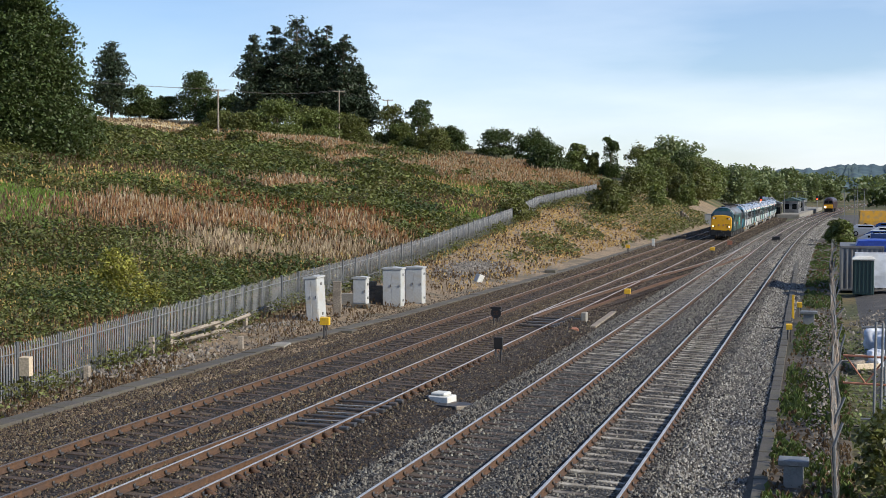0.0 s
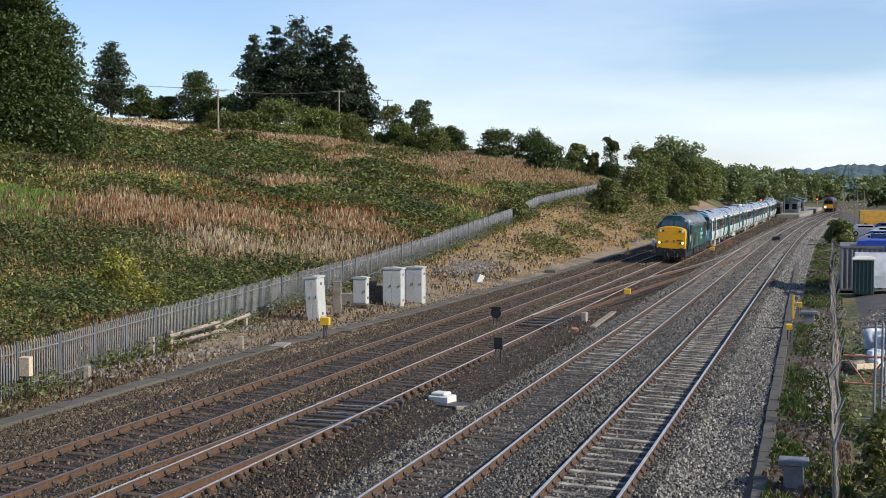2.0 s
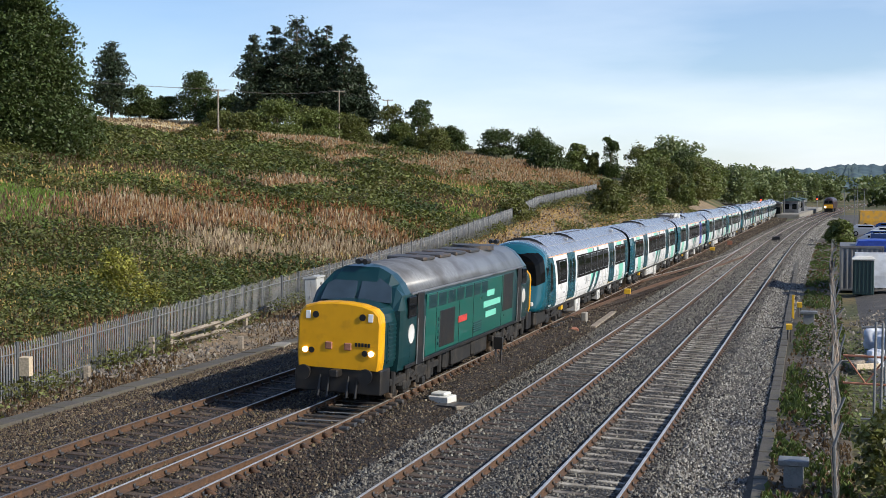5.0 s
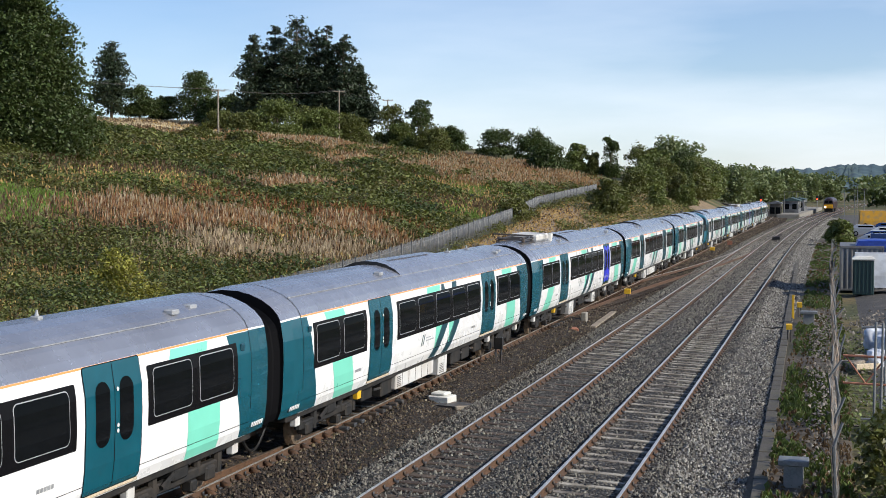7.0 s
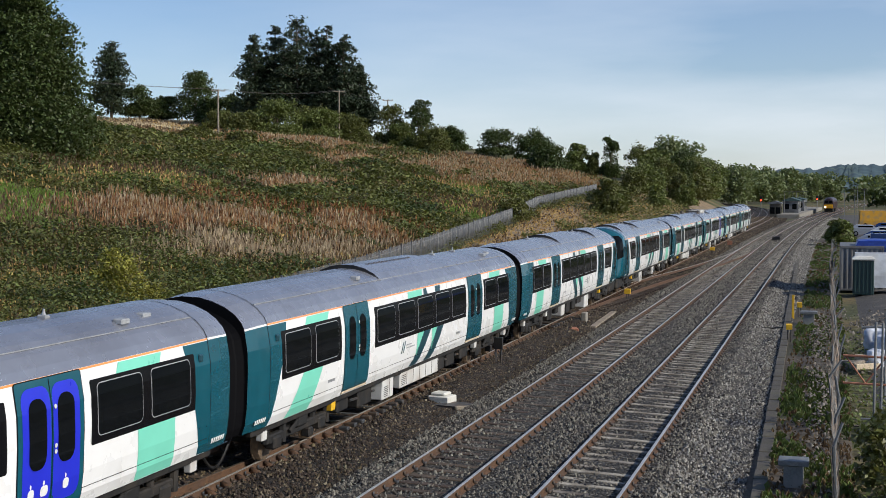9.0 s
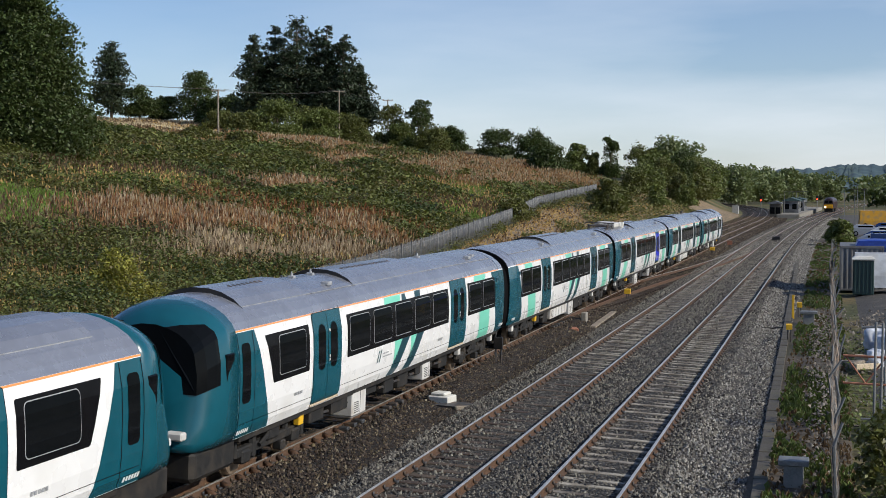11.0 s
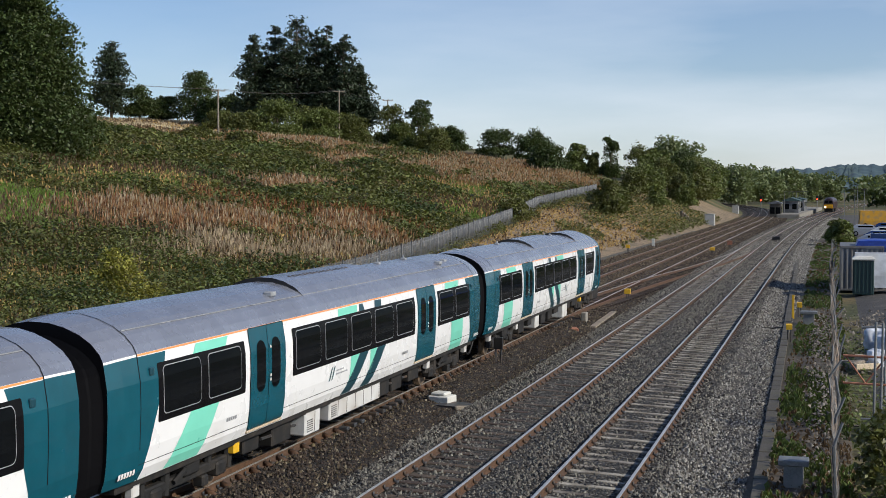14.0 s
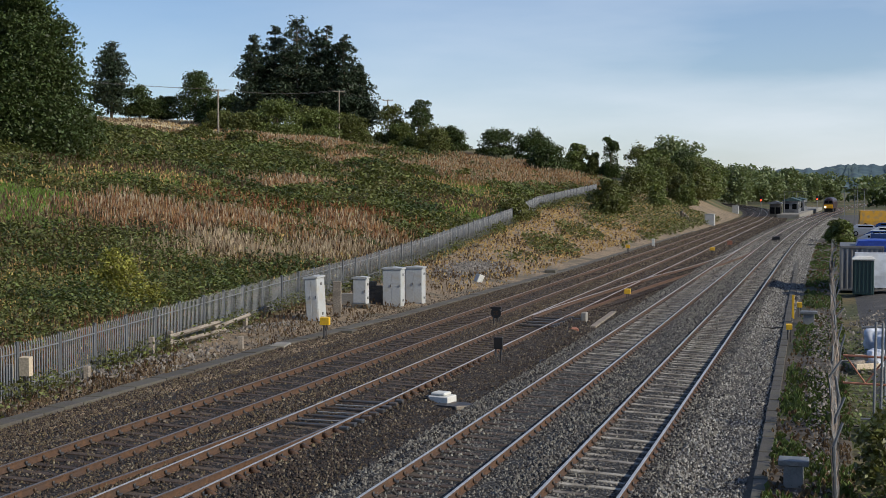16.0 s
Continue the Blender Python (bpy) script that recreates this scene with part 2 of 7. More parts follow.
def rod(bm, a, b, r0, r1=None, n=8, cap=True):
    a, b = Vector(a), Vector(b)
    d = b - a
    m = Matrix.Translation((a + b) / 2) @ d.to_track_quat("Z", "Y").to_matrix().to_4x4()
    bmesh.ops.create_cone(bm, cap_ends=cap, segments=n, radius1=r0, radius2=r0 if r1 is None else r1, depth=d.length, matrix=m)
    return bm


def loft(bm, rings, close=True, cap=True, mi=0):
    """Skin rings of points of equal count."""
    vs = [[bm.verts.new(p) for p in r] for r in rings]
    n = len(rings[0])
    for a, b in zip(vs, vs[1:]):
        for i in range(n if close else n - 1):
            j = (i + 1) % n
            f = bm.faces.new((a[i], a[j], b[j], b[i]))
            f.material_index = mi
    if cap and close:
        for r in (vs[0][::-1], vs[-1]):
            f = bm.faces.new(r)
            f.material_index = mi
    return vs


def np_mesh(name, verts, faces, mat, smooth=False):
    """Mesh from arrays; faces all of one size."""
    me = bpy.data.meshes.new(name)
    k = faces.shape[1]
    me.vertices.add(len(verts))
    me.vertices.foreach_set("co", np.ascontiguousarray(verts, dtype=np.float32).ravel())
    me.loops.add(faces.size)
    me.loops.foreach_set("vertex_index", np.ascontiguousarray(faces, dtype=np.int32).ravel())
    me.polygons.add(len(faces))
    me.polygons.foreach_set("loop_start", np.arange(0, faces.size, k, dtype=np.int32))
    me.polygons.foreach_set("loop_total", np.full(len(faces), k, dtype=np.int32))
    if smooth:
        me.polygons.foreach_set("use_smooth", np.ones(len(faces), dtype=bool))
    me.update(calc_edges=True)
    me.materials.append(mat)
    return me


def rot_mats(rng, n, tilt=3.14):
    """n random turns: any heading, leaning up to tilt."""
    a, b, c = rng.uniform(0, 2 * np.pi, n), rng.uniform(-tilt, tilt, n), rng.uniform(-tilt, tilt, n)
    ca, sa, cb, sb, cc, sc = np.cos(a), np.sin(a), np.cos(b), np.sin(b), np.cos(c), np.sin(c)
    z = np.zeros(n)
    o = np.ones(n)
    ra = np.array([[ca, -sa, z], [sa, ca, z], [z, z, o]]).transpose(2, 0, 1)
    rb = np.array([[o, z, z], [z, cb, -sb], [z, sb, cb]]).transpose(2, 0, 1)
    rc = np.array([[cc, z, sc], [z, o, z], [-sc, z, cc]]).transpose(2, 0, 1)
    return ra @ rb @ rc


def strew(tv, tf, places, scales, turns):
    """Copies of one small template, joined into arrays."""
    n, k = len(places), len(tv)
    s = scales if scales.ndim == 2 else scales[:, None] * np.ones(3)
    v = np.einsum("nij,nkj->nki", turns, tv[None] * s[:, None, :]) + places[:, None, :]
    f = tf[None] + (np.arange(n) * k)[:, None, None]
    return v.reshape(-1, 3), f.reshape(-1, tf.shape[1])


def join(arrays):
    vs, fs, o = [], [], 0
    for v, f in arrays:
        vs.append(v)
        fs.append(f + o)
        o += len(v)
    return np.concatenate(vs), np.concatenate(fs)


# ---- lie of the land ----
def piece(xs, ys, q):
    return np.interp(q, xs, ys)


def fence_x(y):
    return piece([0, 32, 36, 56, 77, 95, 137, 165, 208, 300, 500, 900], [-21.5, -23.1, -23.4, -26.0, -27.6, -28.6, -32.6, -36, -37.2, -40, -52, -120], y)


def fence_z(y):
    return piece([0, 36, 56, 77, 95, 137, 165, 208, 300, 420, 600, 1000], [-0.5, -0.45, -0.3, 0.1, 0.8, 2.2, 3.3, 4.8, 7.5, 8.0, 6.0, 4.0], y)


def bend_left(y):
    return -np.where(y > 250, (y - 250) ** 2 / 3400.0, 0.0)


def track_x(k, y):
    y = np.asarray(y, float)
    if k == 0:
        return -15.95 + bend_left(y)
    if k == 1:
        return -12.6 + bend_left(y)
    right = np.where(y > 130, (np.minimum(y, 420) - 130) ** 2 / 9200.0, 0.0) + np.where(y > 420, (y - 420) * 0.063, 0)
    drift = -0.2 * np.clip((y - 30) / 80.0, 0, 1)
    return (-7.78 if k == 2 else -4.62) + drift + right


def ground_z(x, y):
    """Height of the land."""
    x, y = np.asarray(x, float), np.asarray(y, float)
    fx, fz = fence_x(y), fence_z(y)
    foot = -19.3 + bend_left(y)
    t = np.clip((foot - x) / np.maximum(foot - fx, 0.5), 0, 1)
    low = -0.42
    bank = low + (fz - low) * (t * t * (3 - 2 * t) * 0.6 + 0.4 * t)
    d = np.maximum(fx - x, 0)
    top = np.where(y > 420, np.clip(1 - (y - 420) / 500.0, 0.15, 1), 1.0)
    rise = 23.5 * (1 - np.exp(-d / 110.0)) * top
    hollow = -1.0 * np.exp(-(((x + 38) / 9) ** 2 + ((y - 48) / 18) ** 2))
    wob = 0.5 * np.sin(x * 0.11 + 1.3) * np.sin(y * 0.083) + 0.22 * np.sin(x * 0.37 + y * 0.21) + 0.12 * np.sin(x * 0.9 - y * 0.7)
    z = bank + rise + (hollow + wob) * np.clip(d / 8.0, 0, 1)
    right = np.clip((x - 0.6) / 2.5, 0, 1)
    z = z + 0.3 * right
    far = np.clip((y - 700) / 900.0, 0, 1)
    return z * (1 - far) + far * np.clip(0.02 * np.abs(x), 0, 12)


# ---- ground and track ----
def hill_material():
    m = bpy.data.materials.new("rough grass and weeds")
    m.use_nodes = True
    n, l = m.node_tree.nodes, m.node_tree.links
    b = n["Principled BSDF"]
    co = n.new("ShaderNodeTexCoord")
    a = n.new("ShaderNodeTexNoise")
    a.inputs["Scale"].default_value, a.inputs["Detail"].default_value = 0.06, 8
    f = n.new("ShaderNodeTexNoise")
    f.inputs["Scale"].default_value, f.inputs["Detail"].default_value = 2.5, 6
    for t in (a, f):
        l.new(co.outputs["Object"], t.inputs["Vector"])
    r1 = n.new("ShaderNodeValToRGB")
    ramp_set(r1, [(0.35, (0.05, 0.06, 0.018)), (0.48, (0.08, 0.085, 0.028)), (0.6, (0.15, 0.115, 0.05)), (0.72, (0.2, 0.15, 0.075))])
    l.new(a.outputs["Fac"], r1.inputs["Fac"])
    r2 = n.new("ShaderNodeValToRGB")
    ramp_set(r2, [(0.3, (0.45, 0.45, 0.45)), (0.7, (1.35, 1.3, 1.2))])
    l.new(f.outputs["Fac"], r2.inputs["Fac"])
    mx = n.new("ShaderNodeMix")
    mx.data_type, mx.blend_type = "RGBA", "MULTIPLY"
    mx.inputs[0].default_value = 1.0
    l.new(r1.outputs["Color"], mx.inputs[6])
    l.new(r2.outputs["Color"], mx.inputs[7])
    l.new(mx.outputs[2], b.inputs["Base Color"])
    b.inputs["Roughness"].default_value = 0.95
    bp = n.new("ShaderNodeBump")
    bp.inputs["Strength"].default_value, bp.inputs["Distance"].default_value = 0.9, 0.15
    l.new(f.outputs["Fac"], bp.inputs["Height"])
    l.new(bp.outputs["Normal"], b.inputs["Normal"])
    return m


M["hill"] = hill_material()


def sheet(name, xs, ys, zfun, mat):
    gx, gy = np.meshgrid(xs, ys)
    gz = zfun(gx, gy)
    v = np.stack([gx, gy, gz], -1).reshape(-1, 3)
    i = np.arange(len(ys) - 1)[:, None] * len(xs) + np.arange(len(xs) - 1)[None]
    f = np.stack([i, i + 1, i + 1 + len(xs), i + len(xs)], -1).reshape(-1, 4)
    return new(name, np_mesh(name, v, f, mat, True))


gx = np.concatenate([np.linspace(-2500, -260, 14), np.arange(-250, -60, 3.0), np.arange(-60, -17, 0.8), np.arange(-17, 20, 1.5), np.linspace(22, 120, 30), np.linspace(160, 2500, 14)])
gy = np.concatenate([np.arange(-120, 20, 10.0), np.arange(20, 160, 1.2), np.arange(160, 420, 3.0), np.linspace(425, 1000, 40), np.linspace(1100, 4300, 14)])
ground = tagged(sheet("ground", gx, gy, ground_z, M["hill"]), "rough grassy hillside with weeds beside a railway", "hillside", kind="structure")

CANT = 0.044


def bed(name, ks, edges, mat, label):
    """A ballast bed under the tracks ks; edges: x of both shoulders near the camera."""
    ys = np.concatenate([np.arange(-20, 120, 1.0), np.arange(120, 620, 6.0)])
    us = np.arange(0, 1.0001, 1 / 44)
    gyy, guu = np.meshgrid(ys, us, indexing="ij")
    c0 = track_x(ks[0], gyy) - track_x(ks[0], 0.0)
    gxx = edges[0] + guu * (edges[1] - edges[0]) + c0
    z = np.full(gxx.shape, -0.36)
    for k in ks:
        d = gxx - track_x(k, gyy)
        z = np.maximum(z, np.where(np.abs(d) < 2.1, -0.19 + 0.06 * np.clip((np.abs(d) - 0.82) / 0.15, 0, 1) - CANT * d - 0.19 * np.clip((np.abs(d) - 1.45) / 0.65, 0, 1), -1))
    z = np.where((guu < 0.02) | (guu > 0.98), -0.5, z) + 0.02 * np.sin(gxx * 5.1 + gyy * 3.3) + 0.015 * np.sin(gxx * 2.3 - gyy * 6.1)
    v = np.stack([gxx, gyy, z], -1).reshape(-1, 3)
    nx = len(us)
    i = np.arange(len(ys) - 1)[:, None] * nx + np.arange(nx - 1)[None]
    f = np.stack([i, i + 1, i + 1 + nx, i + nx], -1).reshape(-1, 4)
    return tagged(new(name, np_mesh(name, v, f, mat, True)), label, "ballast", kind="structure")


bed("ballast_1", (0, 1), (-19.6, -8.95), M["ballast_brown"], "rust-brown crushed stone ballast under two tracks")
bed("ballast_2", (2, 3), (-9.3, -1.6), M["ballast_grey"], "grey crushed stone ballast under two tracks")

RAIL = [(-0.07, -0.159), (-0.07, -0.148), (-0.012, -0.125), (-0.012, -0.045), (-0.036, -0.035), (-0.036, -0.004), (-0.028, 0.0), (0.028, 0.0), (0.036, -0.004), (0.036, -0.035), (0.012, -0.045), (0.012, -0.125), (0.07, -0.148), (0.07, -0.159)]


def rail_mesh(name, xfun, off, y0, y1, top, side, parent, cant=CANT):
    ys = np.concatenate([np.arange(y0, min(y1, 250), 4.0), np.arange(max(y0, 250), y1, 8.0), [y1]]) if y1 > 250 else np.append(np.arange(y0, y1, 2.0), y1)
    bm = bmesh.new()
    rings = []
    for y in ys:
        xc = float(xfun(y))
        rings.append([(xc + off + px, y, pz - cant * off) for px, pz in RAIL])
    vs = loft(bm, rings)
    for f in bm.faces:
        c = [v.co.z + cant * off for v in f.verts]
        f.material_index = 1 if min(c) > -0.006 and len(c) == 4 else 0
    return part(name, bm, [side, top], parent)


def sleeper_mesh(w, h):
    bm = bmesh.new()
    box(bm, -1.27, 1.27, -w / 2, w / 2, -0.165 - h, -0.162, 0.012)
    me = bpy.data.meshes.new("sleeper")
    bm.to_mesh(me)
    bm.free()
    return me


def clip_mesh():
    """A rail fastening: two chairs beside the foot."""
    bm = bmesh.new()
    for s in (-1, 1):
        box(bm, s * 0.045, s * 0.12, -0.06, 0.06, -0.165, -0.115, 0.01)
        box(bm, s * 0.025, s * 0.055, -0.035, 0.035, -0.13, -0.06, 0.008)
    bmesh.ops.triangulate(bm, faces=bm.faces[:])
    v = np.array([x.co[:] for x in bm.verts])
    f = np.array([[x.index for x in fc.verts] for fc in bm.faces])
    bm.free()
    return v, f


CLIP_V, CLIP_F = clip_mesh()
TRACK_LABEL = ["rusty-sided plain railway track with dull rail heads", "railway track with polished rails and points", "main railway track with shiny rail heads", "main railway track on pale concrete sleepers"]
tracks = []
for k in range(4):
    tr = thing("railway_track", TRACK_LABEL[k], "track", "running lines", kind="structure")
    tracks.append(tr)
    for s in (-1, 1):
        rail_mesh("rail", lambda y, k=k: track_x(k, y), s * 0.7525, -15, 600, M["rail_dull"] if k == 0 else M["rail_top"], M["rail_side"], tr)
    # rail fastenings
    ys = np.arange(15, 88, 0.65)
    pl = np.concatenate([np.stack([track_x(k, ys) + s * 0.7525, ys, -CANT * s * 0.7525 + 0 * ys], -1) for s in (-1, 1)])
    v, f = strew(CLIP_V, CLIP_F, pl, np.ones(len(pl)), np.tile(np.eye(3), (len(pl), 1, 1)))
    ob = new("rail_fastenings", np_mesh("rail_fastenings", v, f, M["steel_dark"]))
    ob.parent = tr
    tagged(ob, kind="stuff")


def cross_x(y):
    return piece([58, 64, 71, 79, 90, 98, 108, 122, 140], [-12.6, -12.45, -12.1, -11.6, -10.75, -9.9, -9.05, -8.2, -7.98], y)


crossover = thing("crossover_track", "rusty crossover rails between two running lines", "track", kind="structure")
for s in (-1, 1):
    rail_mesh("rail", cross_x, s * 0.7525, 60, 136, M["rail_top"] if s < 0 else M["rust_bright"], M["rail_side"], crossover, 0.03)
turnout = thing("turnout_rails", "rusty diverging switch rails of a set of points", "track", kind="structure")


def switch_x(y):
    return -12.6 - 0.62 * (np.clip((36 - y) / 14.0, 0, 3)) ** 1.6


for s in (-1, 1):
    rail_mesh("rail", switch_x, s * 0.7525 + 0.045, 8, 35.0, M["rail_dull"], M["rail_side"], turnout)
# cast chairs on the long timbers outside the rails
cv = np.array([[0, -0.07, -0.17], [0.3, -0.07, -0.17], [0.3, 0.07, -0.17], [0, 0.07, -0.17], [0, -0.05, -0.03], [0.16, -0.05, -0.1], [0.16, 0.05, -0.1], [0, 0.05, -0.03]])
cf = np.array([[0, 1, 5, 4], [1, 2, 6, 5], [2, 3, 7, 6], [3, 0, 4, 7], [4, 5, 6, 7], [0, 3, 2, 1]])
for k, (y0, y1) in enumerate(((18, 45), (55, 100))):
    ys = np.arange(y0, y1, 0.7)
    v, f = strew(cv, cf, np.stack([-12.6 + 0.79 + 0 * ys, ys, -0.035 + 0 * ys], -1), np.ones(len(ys)), np.tile(np.eye(3), (len(ys), 1, 1)))
    o = new("rail_chairs", np_mesh("rail_chairs", v, f, M["rail_side"]))
    o.parent = turnout if k == 0 else crossover
    tagged(o, kind="stuff")


# ---- passenger coaches ----
SIDE = [(0.96, 1.28), (1.15, 1.345), (1.5, 1.378), (2.2, 1.38), (2.65, 1.355), (3.12, 1.265)]
ROOF = [(3.12, 1.265), (3.26, 1.19), (3.42, 1.03), (3.56, 0.8), (3.67, 0.5), (3.73, 0.2)]


def half_width(z):
    return float(np.interp(z, [p[0] for p in SIDE], [p[1] for p in SIDE]))


def side_panel(bm, side, yb0, yb1, yt0, yt1, z0, z1, off, corner=0.0):
    """A sheet that lies on the coach side between heights z0 and z1; its ends may lean; corners may be rounded."""
    zs = sorted({z0, z1, *[z for z, _ in SIDE if z0 < z < z1], *[z0 + (z1 - z0) * q / 8 for q in range(9)]})
    if corner:
        zs = sorted({*zs, *[z0 + corner * (1 - math.cos(a)) for a in (0.4, 0.8, 1.2, 1.57)], *[z1 - corner * (1 - math.cos(a)) for a in (0.4, 0.8, 1.2, 1.57)]})
    prev = None
    for z in zs:
        q = (z - z0) / (z1 - z0)
        a, b = yb0 + (yt0 - yb0) * q, yb1 + (yt1 - yb1) * q
        if corner:
            e = min(z - z0, z1 - z)
            cut = corner - math.sqrt(max(0, corner ** 2 - (corner - e) ** 2)) if e < corner else 0
            a, b = a + cut, b - cut
        x = side * (half_width(z) + off)
        cur = (bm.verts.new((x, a, z)), bm.verts.new((x, b, z)))
        if prev:
            f = (prev[0], prev[1], cur[1], cur[0])
            bm.faces.new(f if side > 0 else f[::-1])
        prev = cur


def rect(bm, side, a, b, z0, z1, off, corner=0.0):
    side_panel(bm, side, a, b, a, b, z0, z1, off, corner)


def section(scale=1.0, dz=0.0, lo=0):
    pts = SIDE[lo:] + ROOF[1:]
    ring = [(w * scale, z + dz) for z, w in pts]
    return ring + [(-w, z) for w, z in ring[::-1]]


def glaze(parent, side, a, b, count, lean=0.0):
    """A black window band with its panes, each with a thin seal; its low-y end may lean."""
    z0, z1, gap = 2.0, 2.82, 0.32
    bm = bmesh.new()
    side_panel(bm, side, a + lean, b, a, b, z0 - 0.13, z1 + 0.08, 0.006, 0.04)
    band = part("window_band", bm, M["t_black"], parent, "gloss black window surround")
    first = a + lean + (0.3 if lean else 0.19)
    w = (b - 0.21 - first - gap * (count - 1)) / count
    for i in range(count):
        p0 = first + i * (w + gap)
        bm = bmesh.new()
        rect(bm, side, p0 - 0.016, p0 + w + 0.016, z0 - 0.016, z1 + 0.016, 0.010, 0.11)
        part("window_seal", bm, M["t_seal"], band)
        bm = bmesh.new()
        rect(bm, side, p0, p0 + w, z0, z1, 0.014, 0.1)
        part("pane", bm, M["t_glass"], band)


def door(parent, side, a, b, mat, label):
    bm = bmesh.new()
    rect(bm, side, a, b, 1.07, 3.1, 0.012, 0.05)
    d = part("door", bm, mat, parent, label)
    bm = bmesh.new()
    rect(bm, side, a - 0.02, b + 0.02, 1.05, 3.115, 0.009, 0.06)
    part("door_gap", bm, M["t_rubber"], d)
    c = (a + b) / 2
    for p0, p1 in ((a + 0.28, c - 0.15), (c + 0.15, b - 0.28)):
        bm = bmesh.new()
        rect(bm, side, p0, p1, 1.78, 2.83, 0.018, 0.2)
        part("door_window", bm, M["t_glass"], d)
    bm = bmesh.new()
    rect(bm, side, c - 0.008, c + 0.008, 1.08, 3.08, 0.016)
    part("door_seam", bm, M["t_rubber"], d)
    for z in (1.98, 2.07, 2.66):
        bm = bmesh.new()
        rect(bm, side, c + 0.04, c + 0.11, z - 0.035, z + 0.035, 0.03, 0.03)
        part("door_button", bm, M["t_case"], d)
    bm = bmesh.new()
    x = side * (half_width(0.98) + 0.05)
    box(bm, min(x, x - side * 0.1), max(x, x - side * 0.1), a, b, 1.0, 1.05, 0.005)
    part("door_step", bm, M["wood_pale"], d, "pale metal door step")


def bogie(parent, yc, hw=1.0, wheel_r=0.42, base=2.6, mat=None):
    bm = bmesh.new()
    for s in (-1, 1):
        box(bm, s * hw - 0.08, s * hw + 0.08, yc - base / 2 - 0.35, yc + base / 2 + 0.35, 0.42, 0.62, 0.03)
        for y in (-base / 2, base / 2):
            box(bm, s * hw - 0.13, s * hw + 0.13, yc + y - 0.2, yc + y + 0.2, 0.28, 0.56, 0.04)
            rod(bm, (s * hw, yc + y + 0.45, 0.35), (s * hw, yc + y + 0.45, 0.85), 0.11, n=8)
            rod(bm, (s * hw, yc + y - 0.42, 0.45), (s * hw, yc + y - 0.42, 0.85), 0.09, n=8)
        rod(bm, (s * (hw + 0.12), yc - 0.7, 0.55), (s * (hw + 0.12), yc + 0.2, 0.85), 0.05, n=6)
        box(bm, s * hw - 0.2, s * hw + 0.16, yc - 0.3, yc + 0.3, 0.55, 0.9, 0.05)
        box(bm, s * hw - 0.1, s * hw + 0.12, yc + 0.5, yc + 0.75, 0.2, 0.42, 0.03)
    box(bm, -hw, hw, yc - 0.25, yc + 0.25, 0.45, 0.75, 0.03)
    fr = part("bogie_frame", bm, mat or M["t_under"], parent)
    for y in (-base / 2, base / 2):
        for s in (-1, 1):
            bm = bmesh.new()
            rod(bm, (s * 0.68, yc + y, wheel_r), (s * 0.82, yc + y, wheel_r), wheel_r, wheel_r - 0.015, 24)
            rod(bm, (s * 0.82, yc + y, wheel_r), (s * 0.86, yc + y, wheel_r), wheel_r * 0.35, wheel_r * 0.3, 16)
            rod(bm, (s * 0.66, yc + y, wheel_r), (s * 0.69, yc + y, wheel_r), wheel_r + 0.03, wheel_r + 0.03, 24)
            part("wheel", bm, M["wheel"], fr)
        bm = bmesh.new()
        rod(bm, (-0.7, yc + y, wheel_r), (0.7, yc + y, wheel_r), 0.08, n=10)
        part("axle", bm, M["t_under"], fr)


def roof_pod(parent, y0, y1, name="roof_unit"):
    bm = bmesh.new()
    base = section(1.0, 0.0, 5)
    rings = []
    for y, s, dz in ((y0, 0.95, 0.10), (y1, 0.95, 0.10)):
        rings.append([(x * (1.0 if abs(x) > 0.9 else s), y, z + (-0.01 if abs(x) > 0.9 else dz * (0.8 if abs(x) > 0.7 else 1.0))) for x, z in base if abs(x) < 1.1])
    loft(bm, rings)
    # end faces take black to paint the crescent of shadow there
    for f in bm.faces:
        f.material_index = 1 if abs(f.normal.y) > 0.9 or len(f.verts) > 4 else 0
    pod = part(name, bm, [M["t_roof"], M["black"]], parent, "raised grey roof equipment cover, ends blackened for shadow", smooth=False)
    bm = bmesh.new()
    n = max(3, int((y1 - y0 - 1.6) / 0.22))
    for i in range(n):
        y = y0 + 0.8 + i * 0.22
        box(bm, 0.1, 0.62, y, y + 0.1, 0, 0.03, 0.004, Matrix.Translation((0.12, 0, 3.845)) @ Matrix.Rotation(0.36, 4, "Y"))
    part("vent_grille", bm, M["steel_dark"], pod)
    for q in (0.15, 0.85):
        bm = bmesh.new()
        y = y0 + (y1 - y0) * q
        box(bm, 0.15, 0.6, y - 0.25, y + 0.25, 0, 0.03, 0.006, Matrix.Translation((0.12, 0, 3.84)) @ Matrix.Rotation(0.36, 4, "Y"))
        part("hatch", bm, M["t_roof"], pod)


def bars(parent, name, side, y, z, w, h, n, mat, step=1.35):
    """Unreadable writing as plain bars."""
    bm = bmesh.new()
    for i in range(n):
        rect(bm, side, y + i * w * step, y + i * w * step + w, z, z + h, 0.009)
    part(name, bm, mat, parent)


def stripe(c, side, name, mat, *v):
    """One slanting livery stripe on the coach side."""
    bm = bmesh.new()
    side_panel(bm, side, *v, 0.005)
    part(name, bm, M[mat], c, "mint green slanting stripe" if mat == "t_mint" else "dark slanting livery stripe")


DOORS = (-5.575, 5.575)


